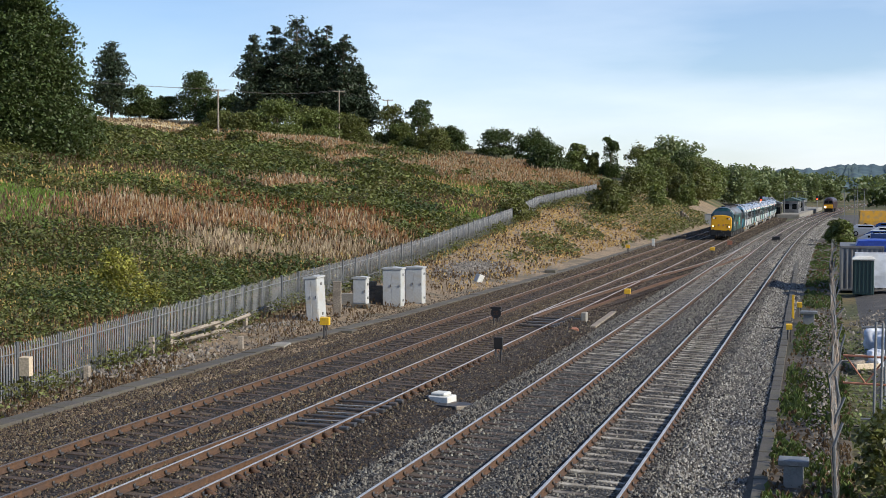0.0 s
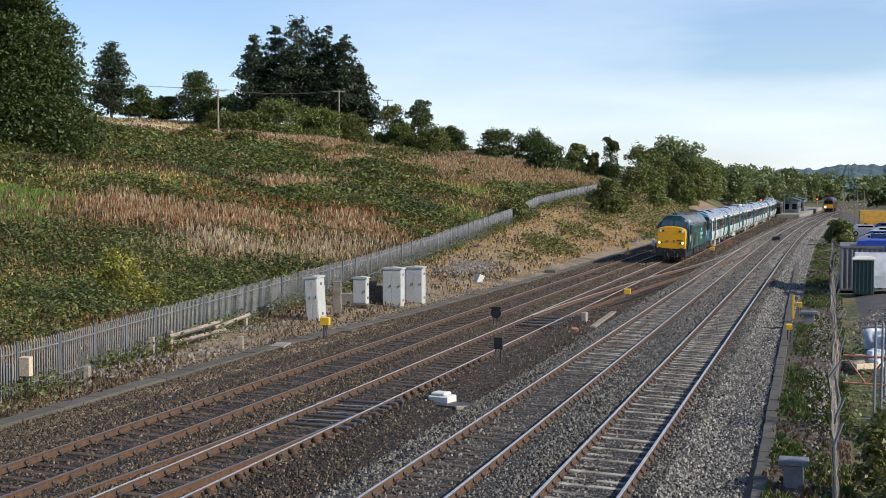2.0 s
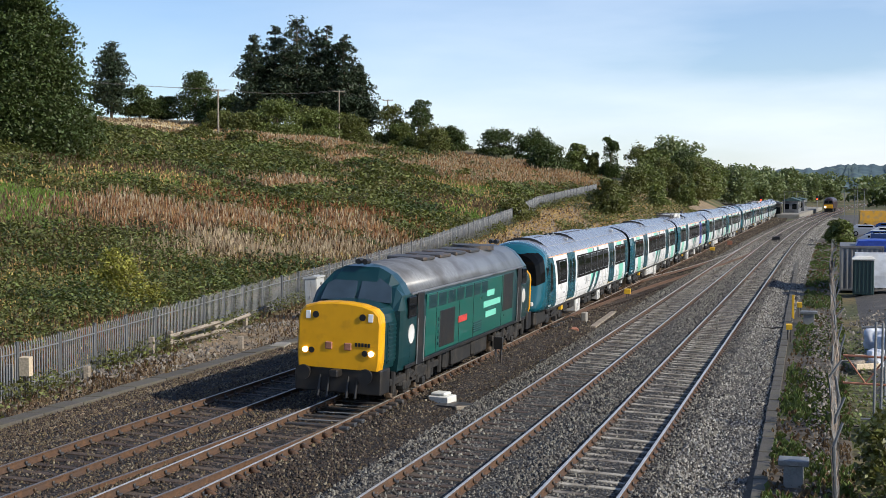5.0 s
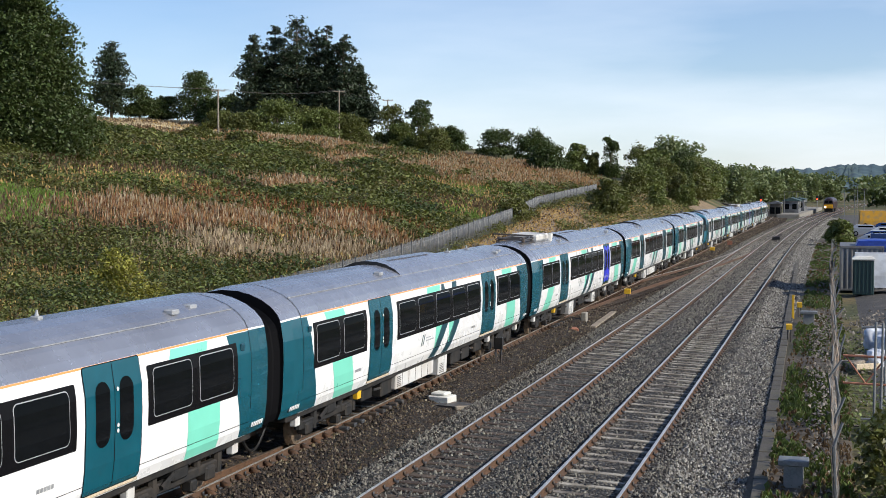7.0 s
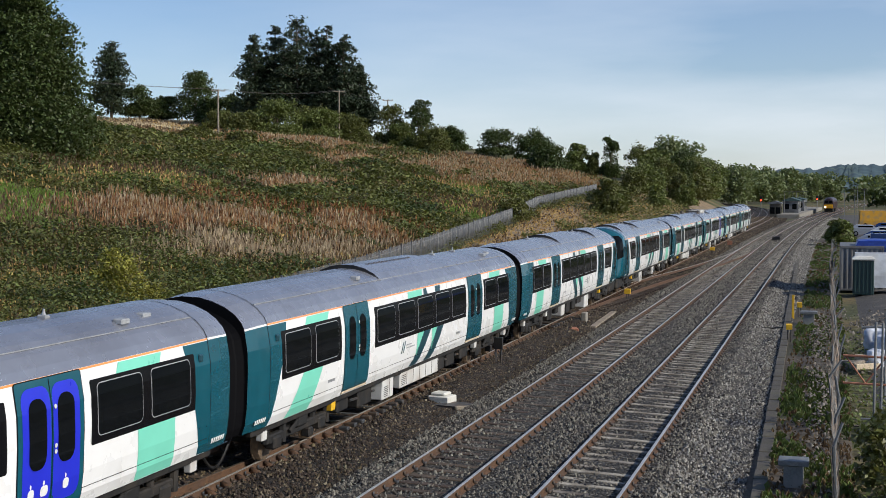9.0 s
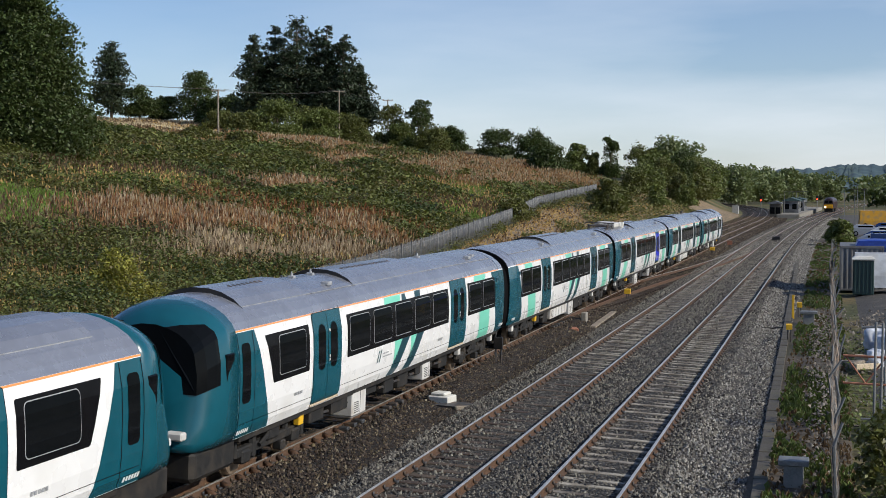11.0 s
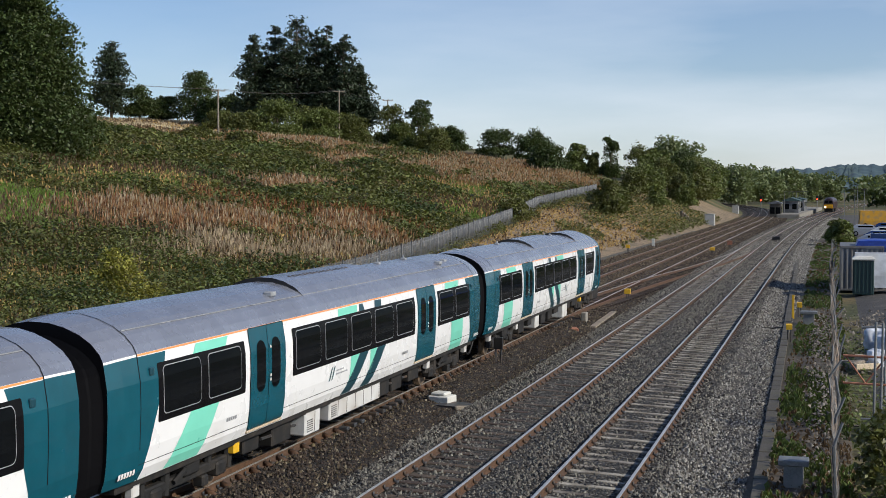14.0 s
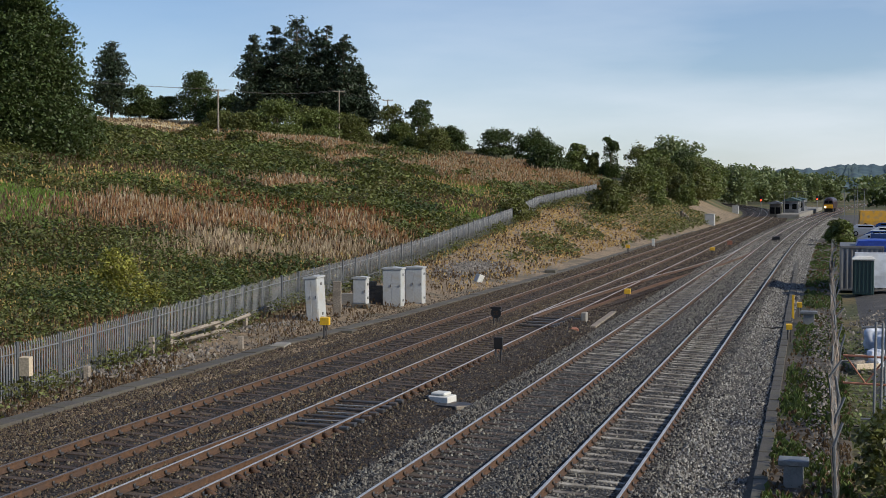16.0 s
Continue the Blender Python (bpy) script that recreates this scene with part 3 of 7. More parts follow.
def taper(ring, y0, y1):
    """Rings of a coach shell that draws in over its last metre."""
    out = []
    for y, q in ((y0, 0.95), (y0 + 0.45, 0.982), (y0 + 0.95, 1.0), (y1 - 0.95, 1.0), (y1 - 0.45, 0.982), (y1, 0.95)):
        out.append([(x * q, y, z - (1 - q) * 0.9 * max(0.0, z - 2.4)) for x, z in ring])
    return out


def coach(kind, label):
    """One coach, 24.42 m between gangway centres. kind: case, box, panto or cab (its cab at the low-y end)."""
    c = thing("railway_coach", label, "railway coach", "coaches of the train")
    cab = kind == "cab"
    END = 11.79
    y0, y1 = (-10.35 if cab else -END), END
    ring = section()
    low = [(w, z) for w, z in ring if z <= 3.13]
    top = [(w, z) for w, z in section(1.0, 0.0, 5)]
    for name, rg, mat, lb in (("body", low, M["t_white"], "white painted coach side"), ("roof", top, M["t_roof"], "smooth grey coach roof")):
        bm = bmesh.new()
        rings = taper(rg, y0, y1)
        if cab:
            rings = [[(x, y0, z) for x, z in rg]] + rings[3:]
        loft(bm, rings)
        for f in bm.faces:
            f.material_index = 1 if len(f.verts) > 4 else 0
        part(name, bm, [mat, M["t_rubber"]], c, lb, smooth=False)
    # fine roof welds and end seams
    for ys in ((10.84,) if cab else (-10.84, 10.84)):
        bm = bmesh.new()
        loft(bm, [[(x * 1.003, y, z + 0.006) for x, z in ring if z > 1.0] for y in (ys - 0.012, ys + 0.012)], close=False)
        part("end_seam", bm, M["t_rubber"], c)
    bm = bmesh.new()
    for s in (-1, 1):
        box(bm, s * 0.93 - 0.012, s * 0.93 + 0.012, y0 + 1.0, y1 - 1.0, 3.485, 3.5)
    part("roof_weld", bm, M["t_seal"], c)
    bm = bmesh.new()
    box(bm, -1.2, 1.2, y0 + 0.5, y1 - 0.5, 0.8, 0.97, 0.02)
    part("underframe", bm, M["t_under"], c)
    for side in (1, -1):
        bm = bmesh.new()
        rect(bm, side, y0 + (0 if cab else 0.95), y1 - 0.95, 3.085, 3.118, 0.004)
        part("cantrail_stripe", bm, M["t_orange"], c, "thin orange line under the roof")
        # teal ends: the straight part and the drawn-in end
        for e in ((1,) if cab else (-1, 1)):
            bm = bmesh.new()
            if e < 0 and kind == "case":
                side_panel(bm, side, -10.84, -9.9, -10.84, -10.5, 0.97, 3.07, 0.004)
            elif e < 0:
                side_panel(bm, side, -10.84, -10.74, -10.84, -9.85, 0.97, 3.07, 0.004)
            else:
                side_panel(bm, side, 10.5, 10.84, 9.85, 10.84, 0.97, 3.07, 0.004)
            part("end_panel", bm, M["t_teal"], c, "dark teal coach end")
            bm = bmesh.new()
            half = [(w, z) for w, z in ring if z < 3.1 and w > 0] + [(half_width(3.08), 3.08)]
            loft(bm, [[(side * (x * q + 0.004), e * y, z - (1 - q) * 0.9 * max(0.0, z - 2.4)) for x, z in half] for y, q in ((10.84, 1.0), (END - 0.45, 0.982), (END + 0.003, 0.95))], close=False)
            bmesh.ops.recalc_face_normals(bm, faces=bm.faces[:])
            part("end_corner", bm, M["t_teal"], c, "drawn-in dark teal coach corner")
            bars(c, "unit_number", side, e * 10.98 + (0 if e > 0 else -0.5), 1.1, 0.07, 0.1, 6, M["t_white"])
            bm = bmesh.new()
            yc = e * 10.45
            box(bm, min(side * 1.3, side * 1.375), max(side * 1.3, side * 1.375), yc - 0.07, yc + 0.07, 2.72, 2.86, 0.02)
            part("body_camera", bm, M["t_navy"], c)
        if not cab:
            glaze(c, side, -10.22, -6.68, 2)
            if kind == "case":
                stripe(c, side, "mint_stripe", "t_mint", -8.75, -7.45, -9.05, -7.75, 0.97, 1.87)
                stripe(c, side, "mint_stripe", "t_mint", -9.35, -8.1, -9.45, -8.2, 2.9, 3.07)
            else:
                stripe(c, side, "mint_stripe", "t_mint", -9.85, -8.55, -9.0, -7.85, 0.97, 1.87)
                stripe(c, side, "mint_stripe", "t_mint", -8.85, -7.5, -8.7, -7.35, 2.9, 3.07)
        else:
            glaze(c, side, -9.03, -6.68, 1, lean=0.38)
        glaze(c, side, -4.28, 4.45, 5)
        glaze(c, side, 6.68, 10.22, 2)
        for k, yc in enumerate(DOORS):
            door(c, side, yc - 0.87, yc + 0.87, M["t_teal"], "dark teal double sliding door")
            if kind == "panto" and k == 1:
                bm = bmesh.new()
                for p0 in (yc - 0.76, yc + 0.03):
                    rect(bm, side, p0, p0 + 0.73, 1.2, 3.0, 0.0145, 0.2)
                part("blue_vinyl", bm, M["t_blue"], c, "bright blue accessible-door vinyl")
                for p0 in (yc - 0.6, yc + 0.16):
                    bm = bmesh.new()
                    rect(bm, side, p0, p0 + 0.44, 1.78, 2.83, 0.022, 0.18)
                    part("door_window", bm, M["t_glass"], c)
                # pictograms: a pushchair, a cycle, a wheelchair
                for p0, w in ((yc - 0.62, 0.16), (yc - 0.3, 0.2), (yc + 0.3, 0.16)):
                    bm = bmesh.new()
                    rect(bm, side, p0, p0 + w, 1.36, 1.52, 0.02, 0.06)
                    rect(bm, side, p0 + w * 0.3, p0 + w * 0.55, 1.52, 1.6, 0.02, 0.035)
                    part("pictogram", bm, M["t_white"], c)
        for v in ((8.2, 9.5, 8.15, 9.45, 0.97, 1.87), (7.5, 8.95, 7.6, 9.05, 2.9, 3.07), (-1.45, -0.15, -1.4, -0.1, 2.9, 3.07), (-0.7, -0.62, -0.65, -0.05, 1.25, 1.87), (0.75, 0.83, 0.75, 1.25, 1.25, 1.87)):
            stripe(c, side, "mint_stripe", "t_mint", *v)
        for v in ((-1.1, -0.45, -0.02, 0.63, 0.97, 1.87), (0.25, 0.9, 1.3, 1.95, 0.97, 1.87), (0.0, 0.4, 0.05, 0.3, 2.9, 3.07), (1.15, 1.65, 1.2, 1.7, 2.9, 3.07)):
            stripe(c, side, "dark_stripe", "t_navy", *v)
        bm = bmesh.new()
        side_panel(bm, side, -2.1, -2.03, -1.92, -1.85, 1.45, 1.76, 0.006)
        side_panel(bm, side, -1.94, -1.87, -1.76, -1.69, 1.45, 1.76, 0.006)
        part("logo", bm, M["t_navy"], c)
        bars(c, "lettering", side, -1.64, 1.63, 0.5, 0.035, 1, M["t_seal"])
        bars(c, "lettering", side, -1.64, 1.55, 0.75, 0.035, 1, M["t_seal"])
        for yb in (-7.5, 3.4):
            bars(c, "lettering", side, yb, 1.42, 0.07, 0.07, 5, M["t_seal"])
        for zz in (1.24,):
            bm = bmesh.new()
            rect(bm, side, y0 + (0.1 if cab else 0.95), y1 - 0.95, zz, zz + 0.012, 0.0075)
            part("panel_seam", bm, M["t_rubber"], c)
        for yb, mt in ((-6.6, "yellow"), (6.5, "t_case"), (-10.6, "t_case"), (10.6, "t_case")):
            if cab and yb < -10:
                continue
            bm = bmesh.new()
            box(bm, min(side * 1.05, side * 1.2), max(side * 1.05, side * 1.2), yb - 0.13, yb + 0.13, 0.62, 0.86, 0.02)
            part("sole_bracket", bm, M[mt], c)
    for yc in ((-8.0 if cab else -8.4), 8.4):
        bogie(c, yc)
    # gear under the floor
    rng = random.Random(5 if cab else 9)
    for i in range(9):
        y = -5.9 + i * 1.35
        if kind in ("case", "box") and -4.3 < y < 2.0:
            continue
        bm = bmesh.new()
        w = rng.uniform(0.5, 1.1)
        zt = rng.uniform(0.34, 0.55)
        box(bm, -1.1, 1.1 + rng.uniform(-0.1, 0.05), y, y + w, zt, 0.82, 0.03)
        part("equipment_case", bm, M["t_under"], c)
        bm = bmesh.new()
        rod(bm, (1.05, y + w, 0.62), (1.05, y + 1.3, 0.6), 0.035, n=6)
        rod(bm, (1.0, y + w, 0.72), (1.0, y + 1.3, 0.73), 0.025, n=6)
        part("pipe_run", bm, M["steel_dark"], c)
    if kind == "case":
        runs = [(-3.7, -0.15, 0.42), (0.4, 1.3, 0.26)]
    elif kind == "box":
        runs = [(-1.5, 2.15, 0.4), (-3.0, -2.1, 0.3)]
    else:
        runs = [(-3.3, -2.3, 0.24), (2.6, 3.3, 0.34)]
    for a, b, zb in runs:
        bm = bmesh.new()
        box(bm, -1.2, 1.2, a, b, zb, 0.86, 0.03)
        cc = part("equipment_case", bm, M["t_case"], c, "light grey equipment case")
        bm = bmesh.new()
        for i in range(int((b - a) / 0.6)):
            box(bm, 1.2, 1.206, a + 0.55 + i * 0.6, a + 0.565 + i * 0.6, zb + 0.05, 0.82)
        for i in range(6):
            box(bm, 1.2, 1.207, a + 0.1, a + 0.45, zb + 0.08 + i * 0.05, zb + 0.1 + i * 0.05)
        part("louvre", bm, M["steel_dark"], cc)
    # roof gear
    if kind == "panto":
        bm = bmesh.new()
        box(bm, -0.55, 0.55, -10.5, -8.2, 3.6, 3.72, 0.03)
        part("pantograph_well", bm, M["steel_dark"], c)
        for s in (-1, 1):
            for a, b, rr in (((s * 0.35, -10.2, 3.86), (s * 0.3, -8.0, 3.93), 0.03), ((s * 0.3, -8.0, 3.93), (s * 0.45, -10.0, 4.0), 0.022)):
                bm = bmesh.new()
                rod(bm, a, b, rr)
                part("pantograph_arm", bm, M["steel_dark"], c)
            for y in (-10.2, -8.6):
                bm = bmesh.new()
                for i in range(4):
                    rod(bm, (s * 0.5, y, 3.7 + i * 0.06), (s * 0.5, y, 3.74 + i * 0.06), 0.09, 0.05)
                part("insulator", bm, M["steel_dark"], c)
        for y in (-10.0, -9.7):
            bm = bmesh.new()
            rod(bm, (-0.8, y, 4.01), (0.8, y, 4.01), 0.025)
            part("pantograph_head", bm, M["steel_dark"], c)
        bm = bmesh.new()
        for xx in (-0.5, 0.5):
            rod(bm, (xx, -10.3, 3.84), (xx, -8.4, 3.84), 0.035)
        for yy in (-10.3, -9.3, -8.4):
            rod(bm, (-0.5, yy, 3.84), (0.5, yy, 3.84), 0.035)
        part("pantograph_frame", bm, M["steel_dark"], c, "folded pantograph frame")
        bm = bmesh.new()
        box(bm, -0.6, 0.6, -7.9, -5.6, 3.68, 3.98, 0.08)
        part("roof_case", bm, M["t_cover"], c, "cream roof equipment cover")
        bm = bmesh.new()
        rod(bm, (0.5, -5.1, 3.6), (0.5, -5.1, 3.95), 0.13, 0.16)
        part("insulator", bm, M["box_white"], c)
        roof_pod(c, -2.5, 2.9)
    else:
        roof_pod(c, -2.8, 2.8)
        if cab:
            roof_pod(c, -9.4, -6.0)
    for y in ((-4.6, -3.4, 5.4) if cab else (5.0, 7.4)):
        bm = bmesh.new()
        box(bm, -0.09, 0.09, y - 0.07, y + 0.07, 3.7, 3.78, 0.02)
        rod(bm, (0, y, 3.78), (0, y, 3.88), 0.04, 0.015)
        part("roof_aerial", bm, M["t_seal"], c)
    for x, y in ((0.75, 8.6), (0.75, -4.2), (0.6, 9.6)):
        bm = bmesh.new()
        box(bm, x - 0.1, x + 0.1, y - 0.14, y + 0.14, 3.56, 3.66, 0.02)
        part("roof_vent", bm, M["t_seal"], c)
    # gangway bellows, set in behind the corners
    for e in ((1,) if cab else (-1, 1)):
        bm = bmesh.new()
        folds = [(0.0, 0.90)] + [(0.03 + 0.05 * i, 0.91 if i % 2 else 0.86) for i in range(8)] + [(0.42, 0.88)]
        loft(bm, [[(x * s, e * (END + a), 0.9 + (z - 0.9) * s) for x, z in ring] for a, s in folds])
        part("gangway_bellows", bm, M["t_rubber"], c, "black rubber gangway")
        bm = bmesh.new()
        box(bm, -0.3, 0.3, e * 12.0 - 0.22, e * 12.0 + 0.22, 0.55, 0.85, 0.04)
        part("coupler", bm, M["t_under"], c)
        bm = bmesh.new()
        for s in (-1, 1):
            for i in range(6):
                a, b = i / 6, (i + 1) / 6
                rod(bm, (s * 0.85, e * (11.5 + a * 0.7), 0.85 - 0.5 * math.sin(a * 1.57)), (s * 0.85, e * (11.5 + b * 0.7), 0.85 - 0.5 * math.sin(b * 1.57)), 0.03, n=6)
        part("jumper_cable", bm, M["black"], c)
    if cab:
        # cab: rounded, raked front
        rings = []
        for y, sx, zt in ((-10.35, 1.0, 1.0), (-10.75, 0.985, 0.985), (-11.1, 0.945, 0.955), (-11.35, 0.87, 0.90), (-11.48, 0.76, 0.84)):
            rings.append([(x * sx, y - (0.42 * max(0, 2.3 - z) / 1.4 if y < -10.4 else 0) * (0.6 if y > -10.9 else 1.0), 0.96 + (z - 0.96) * zt) for x, z in ring])
        bm = bmesh.new()
        loft(bm, rings)
        part("cab_front", bm, M["t_teal"], c, "rounded dark teal driving cab", smooth=True)
        bm = bmesh.new()
        loft(bm, [[(x * 1.012, y - 0.02, z) for x, y, z in rg if 1.5 < z < 3.32] for rg in ([(x * 0.955, -11.02 - (0.42 * max(0, 2.3 - z) / 1.4), 0.96 + (z - 0.96) * 0.965) for x, z in ring], *rings[2:])])
        bmesh.ops.recalc_face_normals(bm, faces=bm.faces[:])
        part("cab_windscreen", bm, M["t_glass"], c, "dark wrap-round cab windscreen")
        for s in (-1, 1):
            bm = bmesh.new()
            box(bm, s * 0.85 - 0.18, s * 0.85 + 0.18, -12.02, -11.8, 1.2, 1.36, 0.03)
            part("cab_headlight", bm, M["t_case"], c)
        for side in (1, -1):
            bm = bmesh.new()
            side_panel(bm, side, -10.35, -8.75, -10.35, -9.5, 0.97, 3.07, 0.004)
            part("cab_panel", bm, M["t_teal"], c, "dark teal cab side")
            bm = bmesh.new()
            rect(bm, side, -10.19, -9.8, 1.65, 2.85, 0.012, 0.1)
            part("cab_door_window", bm, M["t_glass"], c)
            bm = bmesh.new()
            for yy in (-10.33, -9.62):
                rect(bm, side, yy, yy + 0.02, 1.0, 3.05, 0.008)
            part("cab_door_seam", bm, M["t_rubber"], c)
            bm = bmesh.new()
            box(bm, min(side * 1.26, side * 1.35), max(side * 1.26, side * 1.35), -10.85, -10.5, 2.15, 2.72, 0.02)
            part("cab_side_window", bm, M["t_glass"], c)
            bars(c, "unit_number", side, -10.3, 1.04, 0.07, 0.09, 6, M["t_white"])
        bm = bmesh.new()
        box(bm, -1.15, 1.15, -11.75, -9.9, 0.35, 0.98, 0.1)
        part("front_skirt", bm, M["t_under"], c)
        bm = bmesh.new()
        box(bm, -0.25, 0.25, -12.2, -11.6, 0.6, 1.0, 0.08)
        part("coupler", bm, M["t_under"], c)
    return c


# ---- diesel locomotive ----
M["screen"] = material("cab screen glass", (0.035, 0.055, 0.075), 0.08, scale=2, vary=0.2)


def locomotive():
    c = thing("diesel_locomotive", "dark green diesel locomotive with bright yellow nose end", "locomotive")
    prof = [(0.95, 1.30), (1.3, 1.34), (2.6, 1.34), (3.0, 1.28), (3.3, 1.1), (3.55, 0.85), (3.72, 0.5), (3.78, 0.18)]
    ring = [(w, z) for z, w in prof] + [(-w, z) for z, w in prof[::-1]]
    low = [p for p in ring if p[1] <= 3.0]
    top = [p for p in ring if p[1] >= 3.0]
    bm = bmesh.new()
    loft(bm, [[(x, y, z) for x, z in low] for y in (-7.0, 7.0)])
    part("body", bm, M["l_green"], c, "dark blue-green body side")
    bm = bmesh.new()
    loft(bm, [[(x, y, z + 0.001) for x, z in top] for y in (-6.9, 6.9)])
    part("roof", bm, M["l_roof"], c, "sooty grey roof", smooth=True)
    for e in (-1, 1):
        # cab with raked screens
        bm = bmesh.new()
        cabr = []
        for y, s, zc in ((6.9, 1.0, 3.8), (7.35, 0.985, 3.72), (7.6, 0.975, 3.2), (7.85, 0.96, 2.6)):
            cabr.append([(x * s, e * y, min(z, zc)) for x, z in ring])
        loft(bm, cabr)
        part("cab", bm, M["l_green"], c, "dark green cab", smooth=False)
        bm = bmesh.new()
        for s in (-1, 1):
            q = [(s * 0.06, 2.84), (s * 1.02, 2.80), (s * 0.93, 3.22), (s * 0.5, 3.46), (s * 0.06, 3.5)]
            a = [bm.verts.new((x, e * (7.99 - (z - 2.6) * 0.62), z)) for x, z in q]
            b = [bm.verts.new((x, e * (7.93 - (z - 2.6) * 0.62), z)) for x, z in q]
            bm.faces.new(a)
            bm.faces.new(b[::-1])
            for i in range(5):
                bm.faces.new((a[i], a[(i + 1) % 5], b[(i + 1) % 5], b[i]))
        bmesh.ops.recalc_face_normals(bm, faces=bm.faces[:])
        part("windscreen", bm, M["screen"], c)
        # nose
        np_ = [(0.95, 1.27), (1.2, 1.31), (2.28, 1.31), (2.5, 1.26), (2.66, 1.1), (2.76, 0.75), (2.81, 0.25)]
        nr = [(w, z) for z, w in np_] + [(-w, z) for z, w in np_[::-1]]
        bm = bmesh.new()
        loft(bm, [[(x * s * 0.9, e * y, 1.1 + (z - 0.95) * t * 0.955) for x, z in nr] for y, s, t in ((7.5, 1.0, 1.0), (8.75, 0.99, 0.99), (8.98, 0.95, 0.965))])
        nose = part("nose", bm, M["l_green"], c, "rounded nose with grilles", smooth=False)
        bm = bmesh.new()
        loft(bm, [[(x * s * 0.9, e * y, 1.1 + (z - 0.95) * t * 0.955) for x, z in nr] for y, s, t in ((8.74, 1.002, 1.002), (8.95, 1.0, 1.0), (9.03, 0.985, 0.99), (9.07, 0.945, 0.965))])
        part("nose_front", bm, M["l_yellow"], nose, "bright yellow warning panel")
        for s in (-1, 1):
            bm = bmesh.new()
            box(bm, s * 1.175 - 0.02, s * 1.175 + 0.02, min(e * 7.75, e * 8.5), max(e * 7.75, e * 8.5), 1.25, 2.35, 0.01)
            for i in range(9):
                box(bm, s * 1.19 - 0.02, s * 1.19 + 0.02, min(e * 7.8, e * 8.45), max(e * 7.8, e * 8.45), 1.3 + i * 0.115, 1.35 + i * 0.115)
            part("nose_grille", bm, M["l_green"], nose)
        for s in (-1, 1):
            bm = bmesh.new()
            rod(bm, (s * 0.93, e * 9.04, 1.55), (s * 0.93, e * 9.115, 1.55), 0.075, n=14)
            part("headlight", bm, M["lamp"], nose, "lit marker lamp")
            bm = bmesh.new()
            rod(bm, (s * 0.75, e * 9.04, 1.55), (s * 0.75, e * 9.105, 1.55), 0.08, n=14)
            part("tail_lamp", bm, M["black"], nose)
            bm = bmesh.new()
            rod(bm, (s * 0.66, e * 8.95, 2.5), (s * 0.66, e * 9.1, 2.5), 0.09, n=12)
            part("headcode_lamp", bm, M["black"], nose)
            bm = bmesh.new()
            box(bm, s * 0.88 - 0.07, s * 0.88 + 0.07, min(e * 9.0, e * 9.085), max(e * 9.0, e * 9.085), 2.38, 2.6, 0.01)
            part("warning_plate", bm, M["t_white"], nose)
            bm = bmesh.new()
            box(bm, s * 0.27 - 0.1, s * 0.27 + 0.1, min(e * 9.05, e * 9.1), max(e * 9.05, e * 9.1), 1.6, 1.8, 0.02)
            part("socket", bm, M["brick_red"], nose)
            bm = bmesh.new()
            rod(bm, (s * 0.87, e * 8.95, 1.02), (s * 0.87, e * 9.3, 1.02), 0.1, n=12)
            rod(bm, (s * 0.87, e * 9.3, 0.98), (s * 0.87, e * 9.36, 0.98), 0.2, n=16)
            part("buffer", bm, M["black"], c)
        bm = bmesh.new()
        for i in range(5):
            box(bm, -e * (0.5 + i * 0.09) - 0.03, -e * (0.5 + i * 0.09) + 0.03, min(e * 9.06, e * 9.09), max(e * 9.06, e * 9.09), 1.72, 1.82)
        part("running_number", bm, M["black"], nose)
        bm = bmesh.new()
        box(bm, -1.22, 1.22, min(e * 8.3, e * 9.04), max(e * 8.3, e * 9.04), 0.45, 1.12, 0.03)
        for x in (-0.5, -0.25, 0.3, 0.55):
            rod(bm, (x, e * 9.02, 0.9), (x, e * 9.15, 0.35), 0.035, n=6)
        box(bm, -0.12, 0.12, min(e * 9.0, e * 9.4), max(e * 9.0, e * 9.4), 0.9, 1.1, 0.03)
        part("buffer_beam", bm, M["black"], c)
        bm = bmesh.new()
        rod(bm, (0.1, e * 7.2, 3.86), (0.1, e * 7.5, 3.86), 0.08, n=10)
        rod(bm, (-0.1, e * 7.2, 3.86), (-0.1, e * 7.5, 3.86), 0.08, n=10)
        part("horn", bm, M["black"], c)
        for s in (-1, 1):
            bm = bmesh.new()
            box(bm, s * 1.345 - 0.02, s * 1.345 + 0.02, min(e * 6.55, e * 7.3), max(e * 6.55, e * 7.3), 2.35, 2.95, 0.03)
            part("cab_window", bm, M["t_glass"], c)
            bm = bmesh.new()
            box(bm, s * 1.345 - 0.015, s * 1.345 + 0.015, min(e * 5.85, e * 6.45), max(e * 5.85, e * 6.45), 1.0, 3.0, 0.02)
            d = part("cab_door", bm, M["black"], c, "dark cab door")
            bm = bmesh.new()
            for q in (5.83, 6.47):
                rod(bm, (s * 1.38, e * q, 1.0), (s * 1.38, e * q, 2.3), 0.016, n=6)
            part("handrail", bm, M["galv"], d)
            bm = bmesh.new()
            rod(bm, (s * 1.335, e * 6.95, 1.9), (s * 1.352, e * 6.95, 1.9), 0.27, n=20)
            part("emblem", bm, M["t_case"], c)
    for s in (-1, 1):
        bm = bmesh.new()
        box(bm, s * 1.342 - 0.012, s * 1.342 + 0.012, -5.6, 5.2, 1.1, 2.9, 0.01)
        pan = part("side_panel", bm, M["l_lite"], c, "lighter sea-green side panel")
        bm = bmesh.new()
        for i in range(7):
            box(bm, s * 1.35 - 0.012, s * 1.35 + 0.012, -5.4 + i * 1.0, -4.6 + i * 1.0, 2.45, 2.85, 0.01)
        part("grille", bm, M["l_green"], pan)
